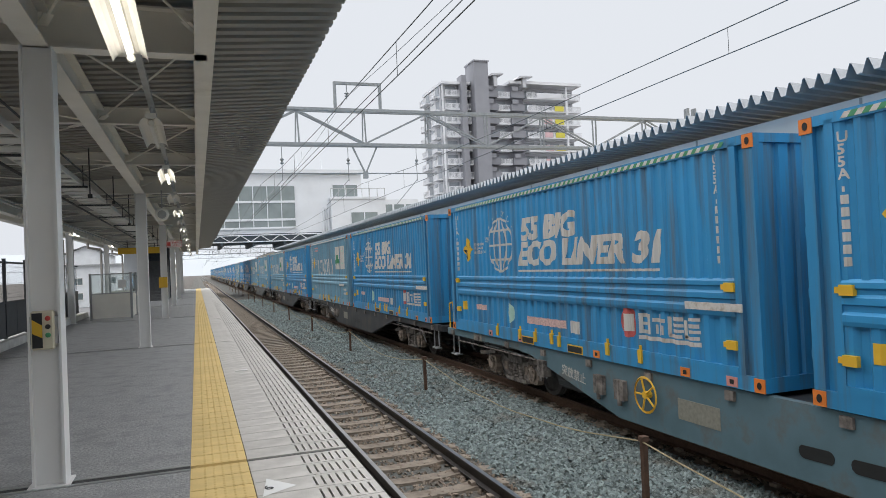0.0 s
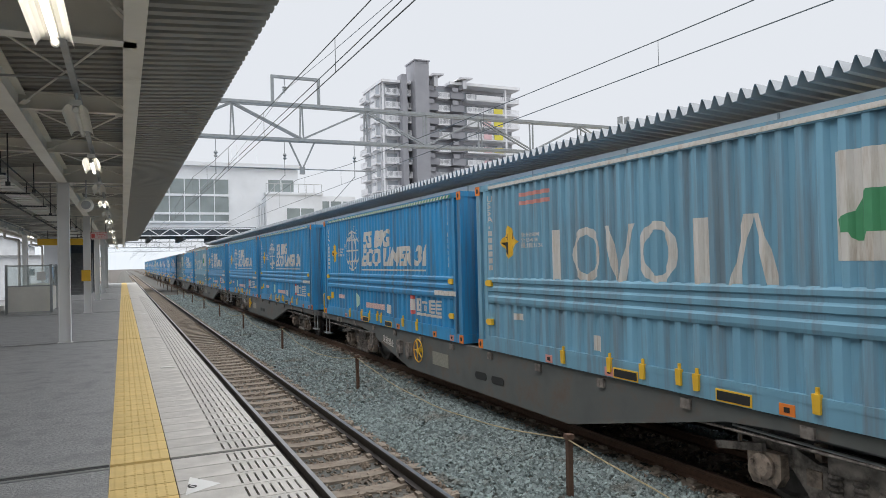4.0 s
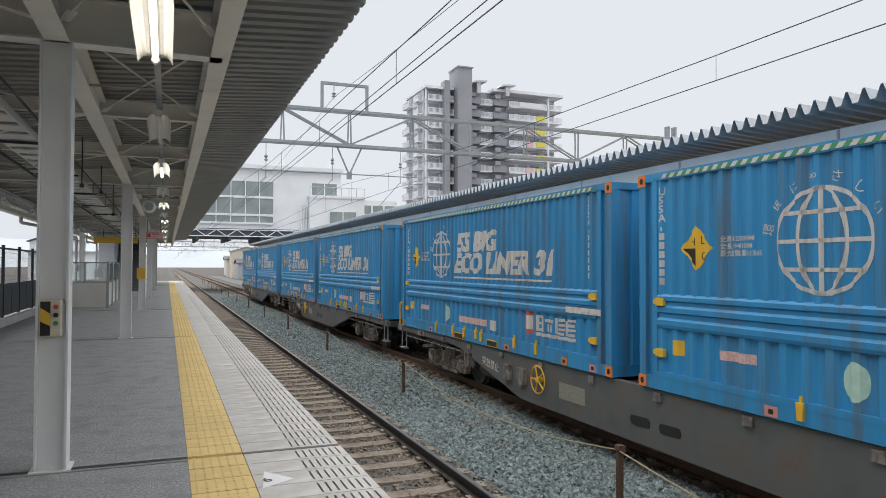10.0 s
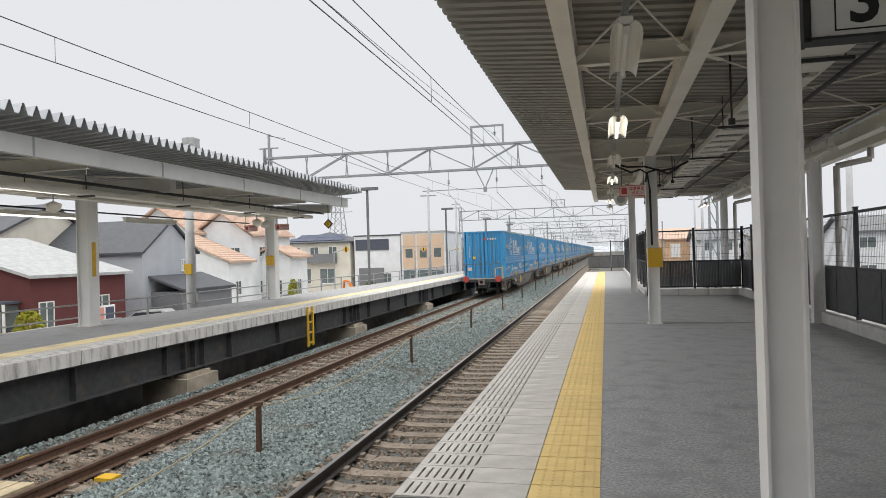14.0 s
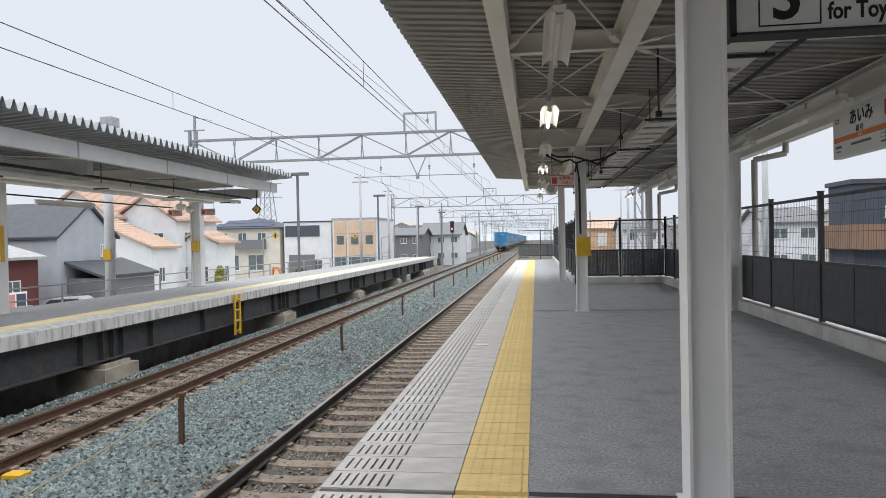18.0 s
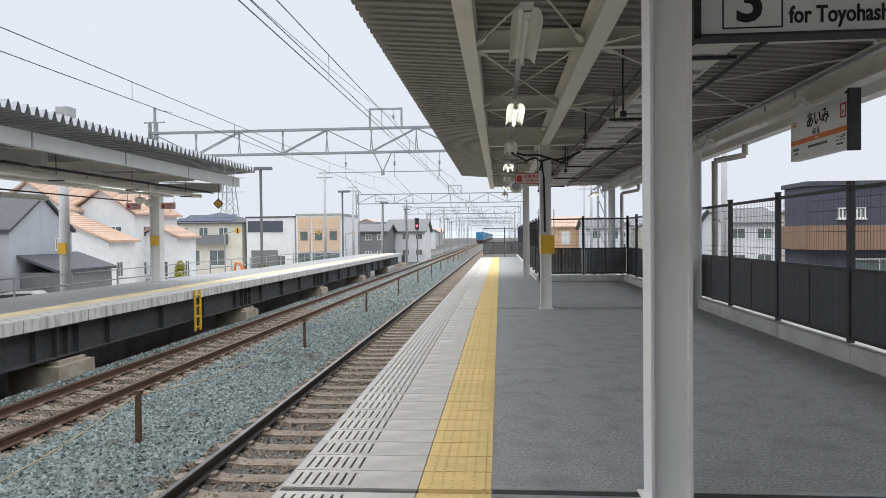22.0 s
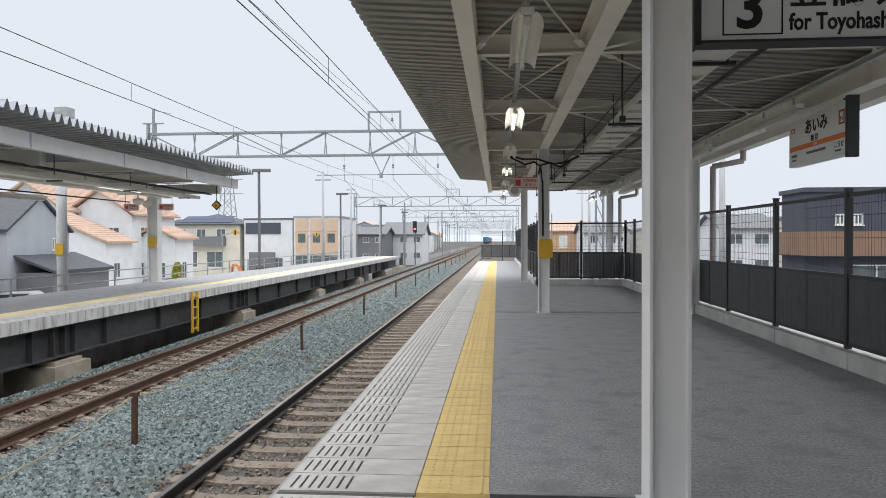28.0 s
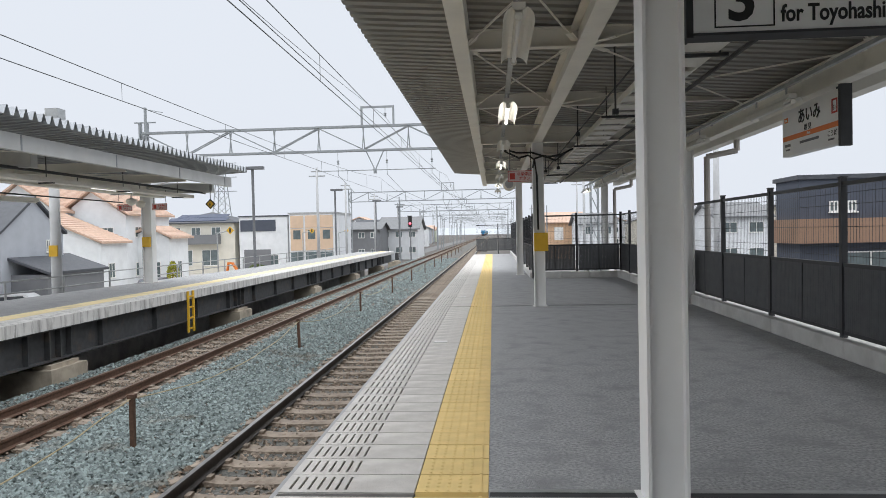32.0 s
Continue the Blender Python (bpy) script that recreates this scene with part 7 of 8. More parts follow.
def container(style):
    """A 31-foot wing-side container. style: eco, eco_faded or pale."""
    paint = {"eco": "con_blue", "eco_faded": "con_faded", "pale": "con_pale"}[style]
    c = empty("freight_container")
    h = CW / 2
    deep = 0.045 if style == "pale" else 0.032
    end_paint = "con_blue" if style == "pale" else paint
    bm = bmesh.new()
    corrugated(bm, 0.36, CL - 0.36, 0.24, CH - 0.10, RIB_UP, deep, h - 0.012, 1)
    box(bm, (h - 0.1, -CL, 0.0), (h, 0, 0.24))
    box(bm, (h - 0.1, -CL, CH - 0.1), (h, 0, CH))
    for y0, y1 in ((-0.36, 0.0), (-CL, -CL + 0.36)):
        box(bm, (h - 0.1, y0, 0.24), (h, y1, CH - 0.1))
    part("far_side_panel", bm, paint, c)
    for face in (-1,):
        x = face * h
        bm = bmesh.new()
        corrugated(bm, 0.36, CL - 0.36, 1.22, CH - 0.10, RIB_UP, deep, x - face * 0.012, face)
        part("upper_side_panel", bm, paint, c)
        bm = bmesh.new()
        corrugated(bm, 0.36, CL - 0.36, 0.24, 0.80, RIB_LOW, 0.042, x - face * 0.012, face)
        part("lower_side_panel", bm, paint, c)
        bm = bmesh.new()
        xs = sorted((x, x - face * 0.10))
        pr = [(0, 0.80), (0.012, 0.84), (0.012, 0.90), (-0.02, 0.93), (-0.02, 0.985), (0.006, 1.0), (0.006, 1.06), (-0.02, 1.09), (-0.02, 1.13), (0.004, 1.15), (0.004, 1.20), (-0.02, 1.23), (-0.1, 1.23), (-0.1, 0.80)]
        extrude(bm, [(x + face * d, z) for d, z in pr], 1, -(CL - 0.36), -0.36)
        part("hinge_rail", bm, paint, c)
        bm = bmesh.new()
        box(bm, (xs[0], -CL, 0.0), (xs[1], 0, 0.165))
        box(bm, (min(x + face * 0.004, x - face * 0.09), -CL + 0.36, 0.165), (max(x + face * 0.004, x - face * 0.09), -0.36, 0.24))
        part("bottom_rail", bm, paint, c)
        bm = bmesh.new()
        box(bm, (xs[0], -CL + 0.1, CH - 0.10), (xs[1], -0.1, CH))
        part("top_rail", bm, paint, c)
        for y0, y1 in ((-0.36, 0.0), (-CL, -CL + 0.36)):
            bm = bmesh.new()
            a, b = (y0, y0 + 0.13) if y1 < 0 and y1 < -1 else (y1 - 0.13, y1)
            box(bm, (xs[0], a, 0.16), (xs[1], b, CH))
            r = sorted((x - face * 0.05, x - face * 0.16))
            box(bm, (r[0], y0 + 0.008, 0.163), (r[1], y1 - 0.008, CH - 0.024))
            inner = (y0, y0 + 0.10) if y1 > -1 else (y1 - 0.10, y1)
            box(bm, (xs[0], inner[0], 0.16), (xs[1], inner[1], CH - 0.06))
            part("corner_post", bm, paint, c)
    # ends
    for y, s in ((0, 1), (-CL, -1)):
        bm = bmesh.new()
        n = 10
        w = (CW - 0.2) / n
        prof = [(-h + 0.1, y - s * 0.10)]
        for k in range(n):
            x0 = -h + 0.1 + k * w
            prof += [(x0, y - s * 0.055), (x0 + 0.03, y - s * 0.055), (x0 + 0.05, y - s * 0.02), (x0 + w - 0.05, y - s * 0.02), (x0 + w - 0.03, y - s * 0.055)]
        prof += [(h - 0.1, y - s * 0.055), (h - 0.1, y - s * 0.10)]
        extrude(bm, prof, 2, 0.02, CH - 0.05)
        if s > 0:
            part("rear_wall", bm, end_paint, c, "blue ribbed end wall")
        else:
            part("front_wall", bm, end_paint, c, "blue ribbed end wall")
        bm = bmesh.new()
        box(bm, (-h + 0.1, y - s * 0.12, CH - 0.1), (h - 0.1, y, CH - 0.0))
        box(bm, (-h + 0.1, y - s * 0.12, 0.0), (h - 0.1, y - s * 0.004, 0.16))
        part("end_frame", bm, end_paint, c)
    # black strips drawn along the seams of the doors
    for x in (-h + 0.13, 0.0, h - 0.13):
        boxed("door_seal", (x - 0.012, -0.03, 0.18), (x + 0.012, -0.012, CH - 0.12), "black", c, "black strip along a door seam")
    for x in (-h + 0.05, h - 0.05):
        for z in (0.45, 1.05, 1.65, 2.25):
            boxed("door_hinge", (x - 0.045, -0.01, z), (x + 0.06, 0.014, z + 0.09), end_paint, c)
    for x in (-0.75, -0.28, 0.28, 0.75):
        bm = bmesh.new()
        bar(bm, (x, 0.01, 0.12), (x, 0.01, CH - 0.1), 0.018, 6)
        box(bm, (x - 0.03, -0.02, 0.95), (x + 0.18, 0.02, 1.02))
        part("locking_bar", bm, end_paint, c)
    bm = bmesh.new()
    box(bm, (-h + 0.02, -CL + 0.02, CH - 0.06), (h - 0.02, -0.02, CH - 0.03))
    part("container_roof", bm, paint, c)
    bm = bmesh.new()
    box(bm, (-h + 0.1, -CL + 0.1, 0.02), (h - 0.1, -0.1, 0.14))
    part("floor_frame", bm, "dark", c)
    # fittings along the near flank
    fit_m = lambda u, z, out=0.004: side_pose(u, z, out)
    mark = lambda u, z, out=0.004: side_pose(u + 0.40, z, out)
    for u, z in ((0.06, CH - 0.08), (0.06, 0.08), (CL - 0.06, CH - 0.08), (CL - 0.06, 0.08)):
        flat_shape("corner_casting", rect(0.15, 0.15), "orange", c, fit_m(u, z, 0.006), "orange-painted steel corner fitting")
        flat_shape("casting_hole", [(0.032 * math.cos(k), 0.042 * math.sin(k)) for k in np.linspace(0, math.tau, 9)[:-1]], "black", c, fit_m(u, z, 0.011))
    for u, z in ((0.43, 1.13), (0.43, 0.48), (CL - 0.43, 1.13), (CL - 0.43, 0.48)):
        bm = bmesh.new()
        box(bm, (-0.075, -0.05, -0.02), (0.075, 0.05, 0.03))
        box(bm, (-0.13, -0.03, -0.02), (-0.075, 0.03, 0.02))
        lt = part("hinge_clamp", bm, "safety_yellow", c, "yellow hinge clamp")
        lt.matrix_local = fit_m(u, z, 0.0)
    for u, zz in ((2.55, 0.15), (3.58, 0.17), (4.20, 0.17), (4.80, 0.19), (5.06, 0.17), (6.50, 0.19), (7.30, 0.17)):
        bm = bmesh.new()
        extrude(bm, [(-0.035, -0.10), (0.035, -0.10), (0.045, 0.08), (-0.045, 0.08)], 2, -0.01, 0.03)
        box(bm, (-0.014, 0.07, -0.01), (0.014, 0.14, 0.015))
        lt = part("side_latch", bm, "safety_yellow", c, "yellow side latch")
        lt.matrix_local = fit_m(u, zz, 0.0)
    for u in (3.88, 5.55):
        flat_shape("fork_pocket_frame", rect(0.46, 0.13), "safety_yellow", c, fit_m(u, 0.075, 0.004), "yellow-edged forklift pocket")
        flat_shape("fork_pocket", rect(0.42, 0.095), "black", c, fit_m(u, 0.075, 0.009))
    for u, mt in ((2.18, "pink"), (3.56, "pink"), (6.18, "orange"), (8.2, "orange"), (9.0, "pink")):
        flat_shape("lashing_plate", rect(0.17, 0.11), mt, c, fit_m(u, 0.07, 0.004))
        flat_shape("lashing_hole", rect(0.06, 0.05), "black", c, fit_m(u, 0.07, 0.010))
    # upper edge stripe
    if style == "pale":
        flat_shape("edge_stripe", rect(CL - 0.9, 0.05), "con_white", c, fit_m(CL / 2, CH - 0.06), "white line under the roof edge")
    else:
        bm = bmesh.new()
        bg = bmesh.new()
        n = 58
        w = (CL - 0.9) / n
        for k in range(n):
            x0 = -(CL - 0.9) / 2 + k * w
            for b, f0, f1 in ((bm, 0.0, 0.5), (bg, 0.5, 1.0)):
                v = [b.verts.new((x0 + f * w + (0.05 if t else 0), -0.028 + t * 0.056, zz)) for zz in (0.004,) for f, t in ((f0, 0), (f1, 0), (f1, 1), (f0, 1))]
                b.faces.new(v)
        for b, mt, nm in ((bm, "con_white", "white_stripe_row"), (bg, "green", "green_stripe_row")):
            o = part(nm, b, mt, c, "slanted white and green stripes under the roof edge")
            o.matrix_local = fit_m(CL / 2, CH - 0.055)
    # markings
    flat_shape("hazard_diamond", [(0, -0.27), (0.26, 0), (0, 0.27), (-0.26, 0)], "safety_yellow", c, mark(0.66, 1.80), "yellow diamond mark with a black quarter")
    flat_shape("diamond_quarter", [(0, -0.22), (0, 0.0), (-0.22, 0)], "black", c, mark(0.66, 1.80, 0.010))
    for s, du, dz in (("H", -0.10, 0.03), ("L", 0.05, 0.05), ("G", 0.06, -0.14)):
        lettering("diamond_letter", s, 0.14, "black", c, mark(0.66 + du, 1.80 + dz, 0.012))
    for k, words in enumerate(("全高 H:2800MM", "全長 L:9410MM", "最大総重量G:1365t")):
        lettering("small_print", words, 0.078, "con_white", c, mark(1.06, 1.87 - 0.083 * k, 0.004), bold=0.001, squeeze=0.92)
    for u, ztop in ((0.0, 2.50), (8.42, 2.55)):
        for k, ch in enumerate("U55A-139"):
            if ch == "-":
                flat_shape("number_mark", rect(0.02, 0.05), "con_white", c, mark(u + 0.03, ztop - 0.115 * k + 0.02))
            elif k < 4:
                lettering("number_letter", ch, 0.135, "con_white", c, mark(u - 0.01, ztop - 0.115 * k, 0.004), bold=0.004)
        for k in range(5, 11):
            flat_shape("number_bar", rect(0.065, 0.085), "con_white", c, mark(u + 0.03, ztop - 0.115 * k + 0.04))
    if style != "pale":
        globe(c, mark(2.38, 1.84))
        for k, ch in enumerate("やさしい"):
            a = radians(98 - 24 * k)
            o = lettering("round_word", ch, 0.125, "con_white", c, side_pose(2.78 + 0.66 * math.cos(a), 1.84 + 0.64 * math.sin(a), 0.004) @ pose(0, 0, 0, 0, 0, math.degrees(a) - 90) @ pose(-0.06, -0.05, 0))
        for k in range(3):
            a = radians(168 - 24 * k)
            ch = "境に"[k - 1] if k else "環"
            lettering("round_word", ch, 0.125, "con_white", c, side_pose(2.78 + 0.66 * math.cos(a), 1.84 + 0.64 * math.sin(a), 0.004) @ pose(0, 0, 0, 0, 0, math.degrees(a) - 90) @ pose(-0.06, -0.05, 0))
        lettering("type_word", "55 BIG", 0.53, "con_white", c, mark(3.30, 1.90, 0.005), "large white slanted capitals", shear=0.22, bold=0.028, squeeze=1.30)
        lettering("type_word", "ECO LINER 31", 0.555, "con_white", c, mark(3.18, 1.45, 0.005), "large white slanted capitals", shear=0.22, bold=0.028, squeeze=1.24)
        flat_shape("underline", rect(4.15, 0.035), "con_white", c, mark(5.27, 1.33))
        flat_shape("red_roundel", [(0.21 * math.cos(k), 0.21 * math.sin(k)) for k in np.linspace(0, math.tau, 17)[:-1]], "red_worn", c, mark(6.60, 0.60), "red company roundel")
        flat_shape("roundel_mark", rect(0.22, 0.24), "con_white", c, mark(6.60, 0.60, 0.01))
        for k in range(4):
            # plain blocks of bars, one for each character
            for du, dz, bw, bh in (((-0.10, 0, 0.05, 0.27), (0.10, 0, 0.05, 0.27), (0, 0.11, 0.16, 0.05), (0, -0.11, 0.16, 0.05), (0, 0, 0.16, 0.04)),
                                   ((0, 0, 0.05, 0.28), (0, 0.06, 0.27, 0.05), (-0.08, -0.06, 0.045, 0.12), (0.08, -0.06, 0.045, 0.12)),
                                   ((-0.11, 0, 0.06, 0.24), (0.05, 0.10, 0.20, 0.05), (0.05, 0.02, 0.20, 0.04), (0.0, -0.12, 0.27, 0.045), (0.05, -0.05, 0.20, 0.04)),
                                   ((-0.11, -0.02, 0.06, 0.22), (0.05, 0.11, 0.22, 0.04), (0.05, 0.03, 0.17, 0.05), (0.05, -0.04, 0.22, 0.04), (0.0, -0.12, 0.27, 0.045)))[k]:
                flat_shape("name_block", rect(bw, bh), "con_white", c, mark(7.0 + 0.30 * k + du, 0.61 + dz))
        flat_shape("name_line", rect(1.2, 0.055), "con_white", c, mark(7.46, 0.42))
        flat_shape("badge", [(0.14 * math.cos(k), 0.19 * math.sin(k)) for k in np.linspace(0, math.tau, 17)[:-1]], "con_mint", c, mark(2.72, 0.52), "pale green oval badge")
        flat_shape("notice_band", rect(1.5, 0.13), "con_notice", c, mark(4.13, 0.44), "faded red and white notice band")
        flat_shape("number_plate", rect(0.28, 0.20), "con_white", c, mark(5.13, 0.42), "white card holder")
        flat_shape("white_plate", rect(0.95, 0.09), "con_white", c, mark(8.35, 0.90, 0.016))
        flat_shape("notice_patch", rect(0.55, 0.11), "con_notice", c, mark(1.27, 0.57))
        flat_shape("yellow_patch", rect(0.17, 0.19), "safety_yellow", c, mark(0.33, 0.57))
    else:
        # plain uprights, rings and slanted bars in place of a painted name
        for k, kind in enumerate("IOVOIA"):
            u, mid = 2.02 + 0.68 * k, 1.57
            if kind == "I":
                flat_shape("name_block", rect(0.20, 0.72), "con_white", c, mark(u, mid))
            elif kind == "O":
                ring("name_block", 0.31, 0.37, 0.10, "con_white", c, mark(u, mid))
            else:
                q = -1 if kind == "V" else 1
                for side in (-1, 1):
                    flat_shape("name_block", [(side * 0.30, -0.36 * q), (side * 0.17, -0.36 * q), (-side * 0.005, 0.36 * q), (side * 0.09, 0.36 * q)][::side * q], "con_white", c, mark(u, mid, 0.004 + 0.001 * side))
        for u, w in ((6.75, 0.90), (7.80, 0.98)):
            flat_shape("white_panel", rect(w, 0.95), "con_white", c, mark(u, 1.93), "white painted square")
        car = [(-0.42, -0.12), (0.42, -0.12), (0.44, 0.02), (0.25, 0.08), (0.12, 0.24), (-0.16, 0.24), (-0.28, 0.06), (-0.44, 0.0)]
        flat_shape("green_pictogram", car, "green", c, mark(6.75, 1.82, 0.009), "green pictogram of a car")
        for s in (-0.24, 0.24):
            flat_shape("pictogram_wheel", [(0.08 * math.cos(k), 0.08 * math.sin(k)) for k in np.linspace(0, math.tau, 11)[:-1]], "green", c, mark(6.75 + s, 1.70, 0.010))
        ring("green_ring", 0.30, 0.30, 0.05, "con_mint", c, mark(7.82, 1.95, 0.009), label="pale green ring emblem")
        for k in range(2):
            flat_shape("red_writing", rect(0.9, 0.06), "pink", c, mark(1.4, 2.52 - 0.13 * k), "faded red writing")
        flat_shape("white_plate", rect(0.95, 0.09), "con_white", c, mark(7.6, 0.80, 0.016))
        for k in range(2):
            flat_shape("notice_patch", rect(0.55, 0.08), "con_white", c, mark(8.1, 0.62 - 0.16 * k))
        flat_shape("card_holder", rect(0.18, 0.2), "con_white", c, mark(2.9, 0.40))
        flat_shape("notice_patch", rect(0.35, 0.10), "con_white", c, mark(0.9, 0.62))
    painted(c, deep, ("hazard_diamond", "diamond_quarter", "diamond_letter", "small_print", "number_mark", "number_letter", "number_bar", "globe_emblem", "round_word", "type_word", "underline",
                      "red_roundel", "roundel_mark", "name_block", "name_line", "badge", "notice_band", "notice_patch", "yellow_patch", "white_panel", "green_pictogram", "pictogram_wheel",
                      "green_ring", "red_writing", "card_holder", "number_plate"))
    # rear end marks
    flip = Matrix(((-1, 0, 0, 0), (0, 0, 1, 0.006), (0, 1, 0, 0), (0, 0, 0, 1)))
    rear = lambda x, z: Matrix.Translation((x, 0, z)) @ flip
    for k, ch in enumerate("U55A"):
        lettering("number_letter", ch, 0.13, "con_white", c, rear(0.95, 2.45 - 0.12 * k))
    for k in range(5, 11):
        flat_shape("number_bar", rect(0.06, 0.085), "con_white", c, rear(0.91, 2.5 - 0.12 * k))
    flat_shape("red_roundel", [(0.085 * math.cos(k), 0.085 * math.sin(k)) for k in np.linspace(0, math.tau, 13)[:-1]], "red", c, rear(-0.05, 2.33))
    for k in range(4):
        flat_shape("name_block", rect(0.10, 0.11), "con_white", c, rear(-0.25 - 0.15 * k, 2.33))
    flat_shape("yellow_patch", rect(0.16, 0.16), "safety_yellow", c, rear(0.62, 1.22))
    flat_shape("white_patch", rect(0.24, 0.20), "con_white", c, rear(0.9, 0.55))
    for x in (-0.75, 0.32):
        flat_shape("yellow_handle", rect(0.20, 0.05), "safety_yellow", c, rear(x, 0.98))
    joined(c, ("number_letter", "number_mark", "number_bar"), "serial_number", "white painted serial numbers")
    joined(c, ("diamond_letter",), "diamond_lettering")
    joined(c, ("round_word",), "round_lettering", "white words in an arc over the globe")
    joined(c, ("small_print",), "data_line")
    joined(c, ("casting_hole", "lashing_hole"), "fitting_recess")
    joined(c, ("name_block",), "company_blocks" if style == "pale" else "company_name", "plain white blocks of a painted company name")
    joined(c, ("pictogram_wheel",), "pictogram_wheel_pair")
    return c


def joined(c, names, name, label=""):
    """Small marks of one container as one part."""
    kids = [o for o in c.children if o.name.split(".")[0] in names]
    if not kids:
        return
    bm = bmesh.new()
    for o in kids:
        me = o.data.copy()
        me.transform(o.matrix_basis)
        bm.from_mesh(me)
        bpy.data.meshes.remove(me)
    mat = kids[0].data.materials[0]
    for o in kids:
        bpy.data.objects.remove(o)
    part(name, bm, mat, c, label)


def bogie(parent, yc, grimy="bogie"):
    for s in (-1, 1):
        bm = bmesh.new()
        x = s * 0.84
        pts = [(-1.22, 0.50), (-1.18, 0.66), (-0.72, 0.68), (-0.42, 0.56), (0.42, 0.56), (0.72, 0.68), (1.18, 0.66), (1.22, 0.50), (0.72, 0.46), (0.50, 0.20), (-0.50, 0.20), (-0.72, 0.46)]
        extrude(bm, [(yc + a, z) for a, z in pts], 0, x - 0.06, x + 0.06)
        box(bm, (x - 0.10, yc - 0.46, 0.16), (x + 0.10, yc + 0.46, 0.24))
        box(bm, (x - 0.09, yc - 0.30, 0.52), (x + 0.09, yc + 0.30, 0.70))
        part("bogie_frame", bm, grimy, parent, "grimy cast-steel bogie side frame")
        if s > 0:
            continue
        bm = bmesh.new()
        for k in (-0.24, 0.0, 0.24):
            revolve(bm, [(r, 0.24 + 0.028 * i) for i in range(11) for r in ((0.078,) if i % 2 else (0.060,))], 10, (x + s * 0.05, yc + k, 0), "z")
        part("spring_nest", bm, grimy, parent, "three coil springs")
        for yy in (-0.95, 0.95):
            bm = bmesh.new()
            extrude(bm, [(yc + yy - 0.20, 0.34), (yc + yy - 0.14, 0.24), (yc + yy + 0.14, 0.24), (yc + yy + 0.20, 0.34), (yc + yy + 0.20, 0.58), (yc + yy - 0.20, 0.58)], 0, x - 0.17, x - 0.05)
            revolve(bm, [(0.135, -0.17), (0.135, -0.21), (0.09, -0.225), (0.04, -0.225)], 14, (x, yc + yy, 0.43), "x")
            for k in range(3):
                a = k * math.tau / 3 + 0.5
                revolve(bm, [(0.022, -0.21), (0.022, -0.24)], 6, (x, yc + yy + 0.10 * math.cos(a), 0.43 + 0.10 * math.sin(a)), "x")
            part("axle_box", bm, "axle_cap", parent, "brown cast axle box with a bolted cap")
            bm = bmesh.new()
            strut(bm, (x + 0.05, yc + yy * 0.46, 0.16), (x + 0.05, yc + yy * 0.50, 0.74), 0.10, 0.07)
            box(bm, (x - 0.08, yc + yy * 0.48 - 0.08, 0.34), (x + 0.08, yc + yy * 0.48 + 0.08, 0.50))
            part("brake_shoe", bm, "axle_cap", parent)
        bm = bmesh.new()
        tube(bm, [(x - 0.20, yc + 1.30, 0.78), (x - 0.20, yc - 1.30, 0.74), (x - 0.10, yc - 1.36, 0.40)], 0.016, 6)
        part("brake_pull_rod", bm, "galv", parent, "pale brake rod over the bogie")
    bm = bmesh.new()
    box(bm, (-0.78, yc - 0.18, 0.40), (0.78, yc + 0.18, 0.66))
    part("bolster", bm, "dark", parent)
    for yy in (-0.95, 0.95):
        bm = bmesh.new()
        for s in (-1, 1):
            revolve(bm, [(0.43, s * 0.50), (0.46, s * 0.515), (0.43, s * 0.53), (0.43, s * 0.62), (0.36, s * 0.64), (0.33, s * 0.60), (0.12, s * 0.60), (0.10, s * 0.66), (0.02, s * 0.66)], 20, (0, yc + yy, 0.43), "x")
        bar(bm, (-0.7, yc + yy, 0.43), (0.7, yc + yy, 0.43), 0.07, 8)
        part("wheelset", bm, "wheel_steel", parent, "dark steel wheels on an axle")


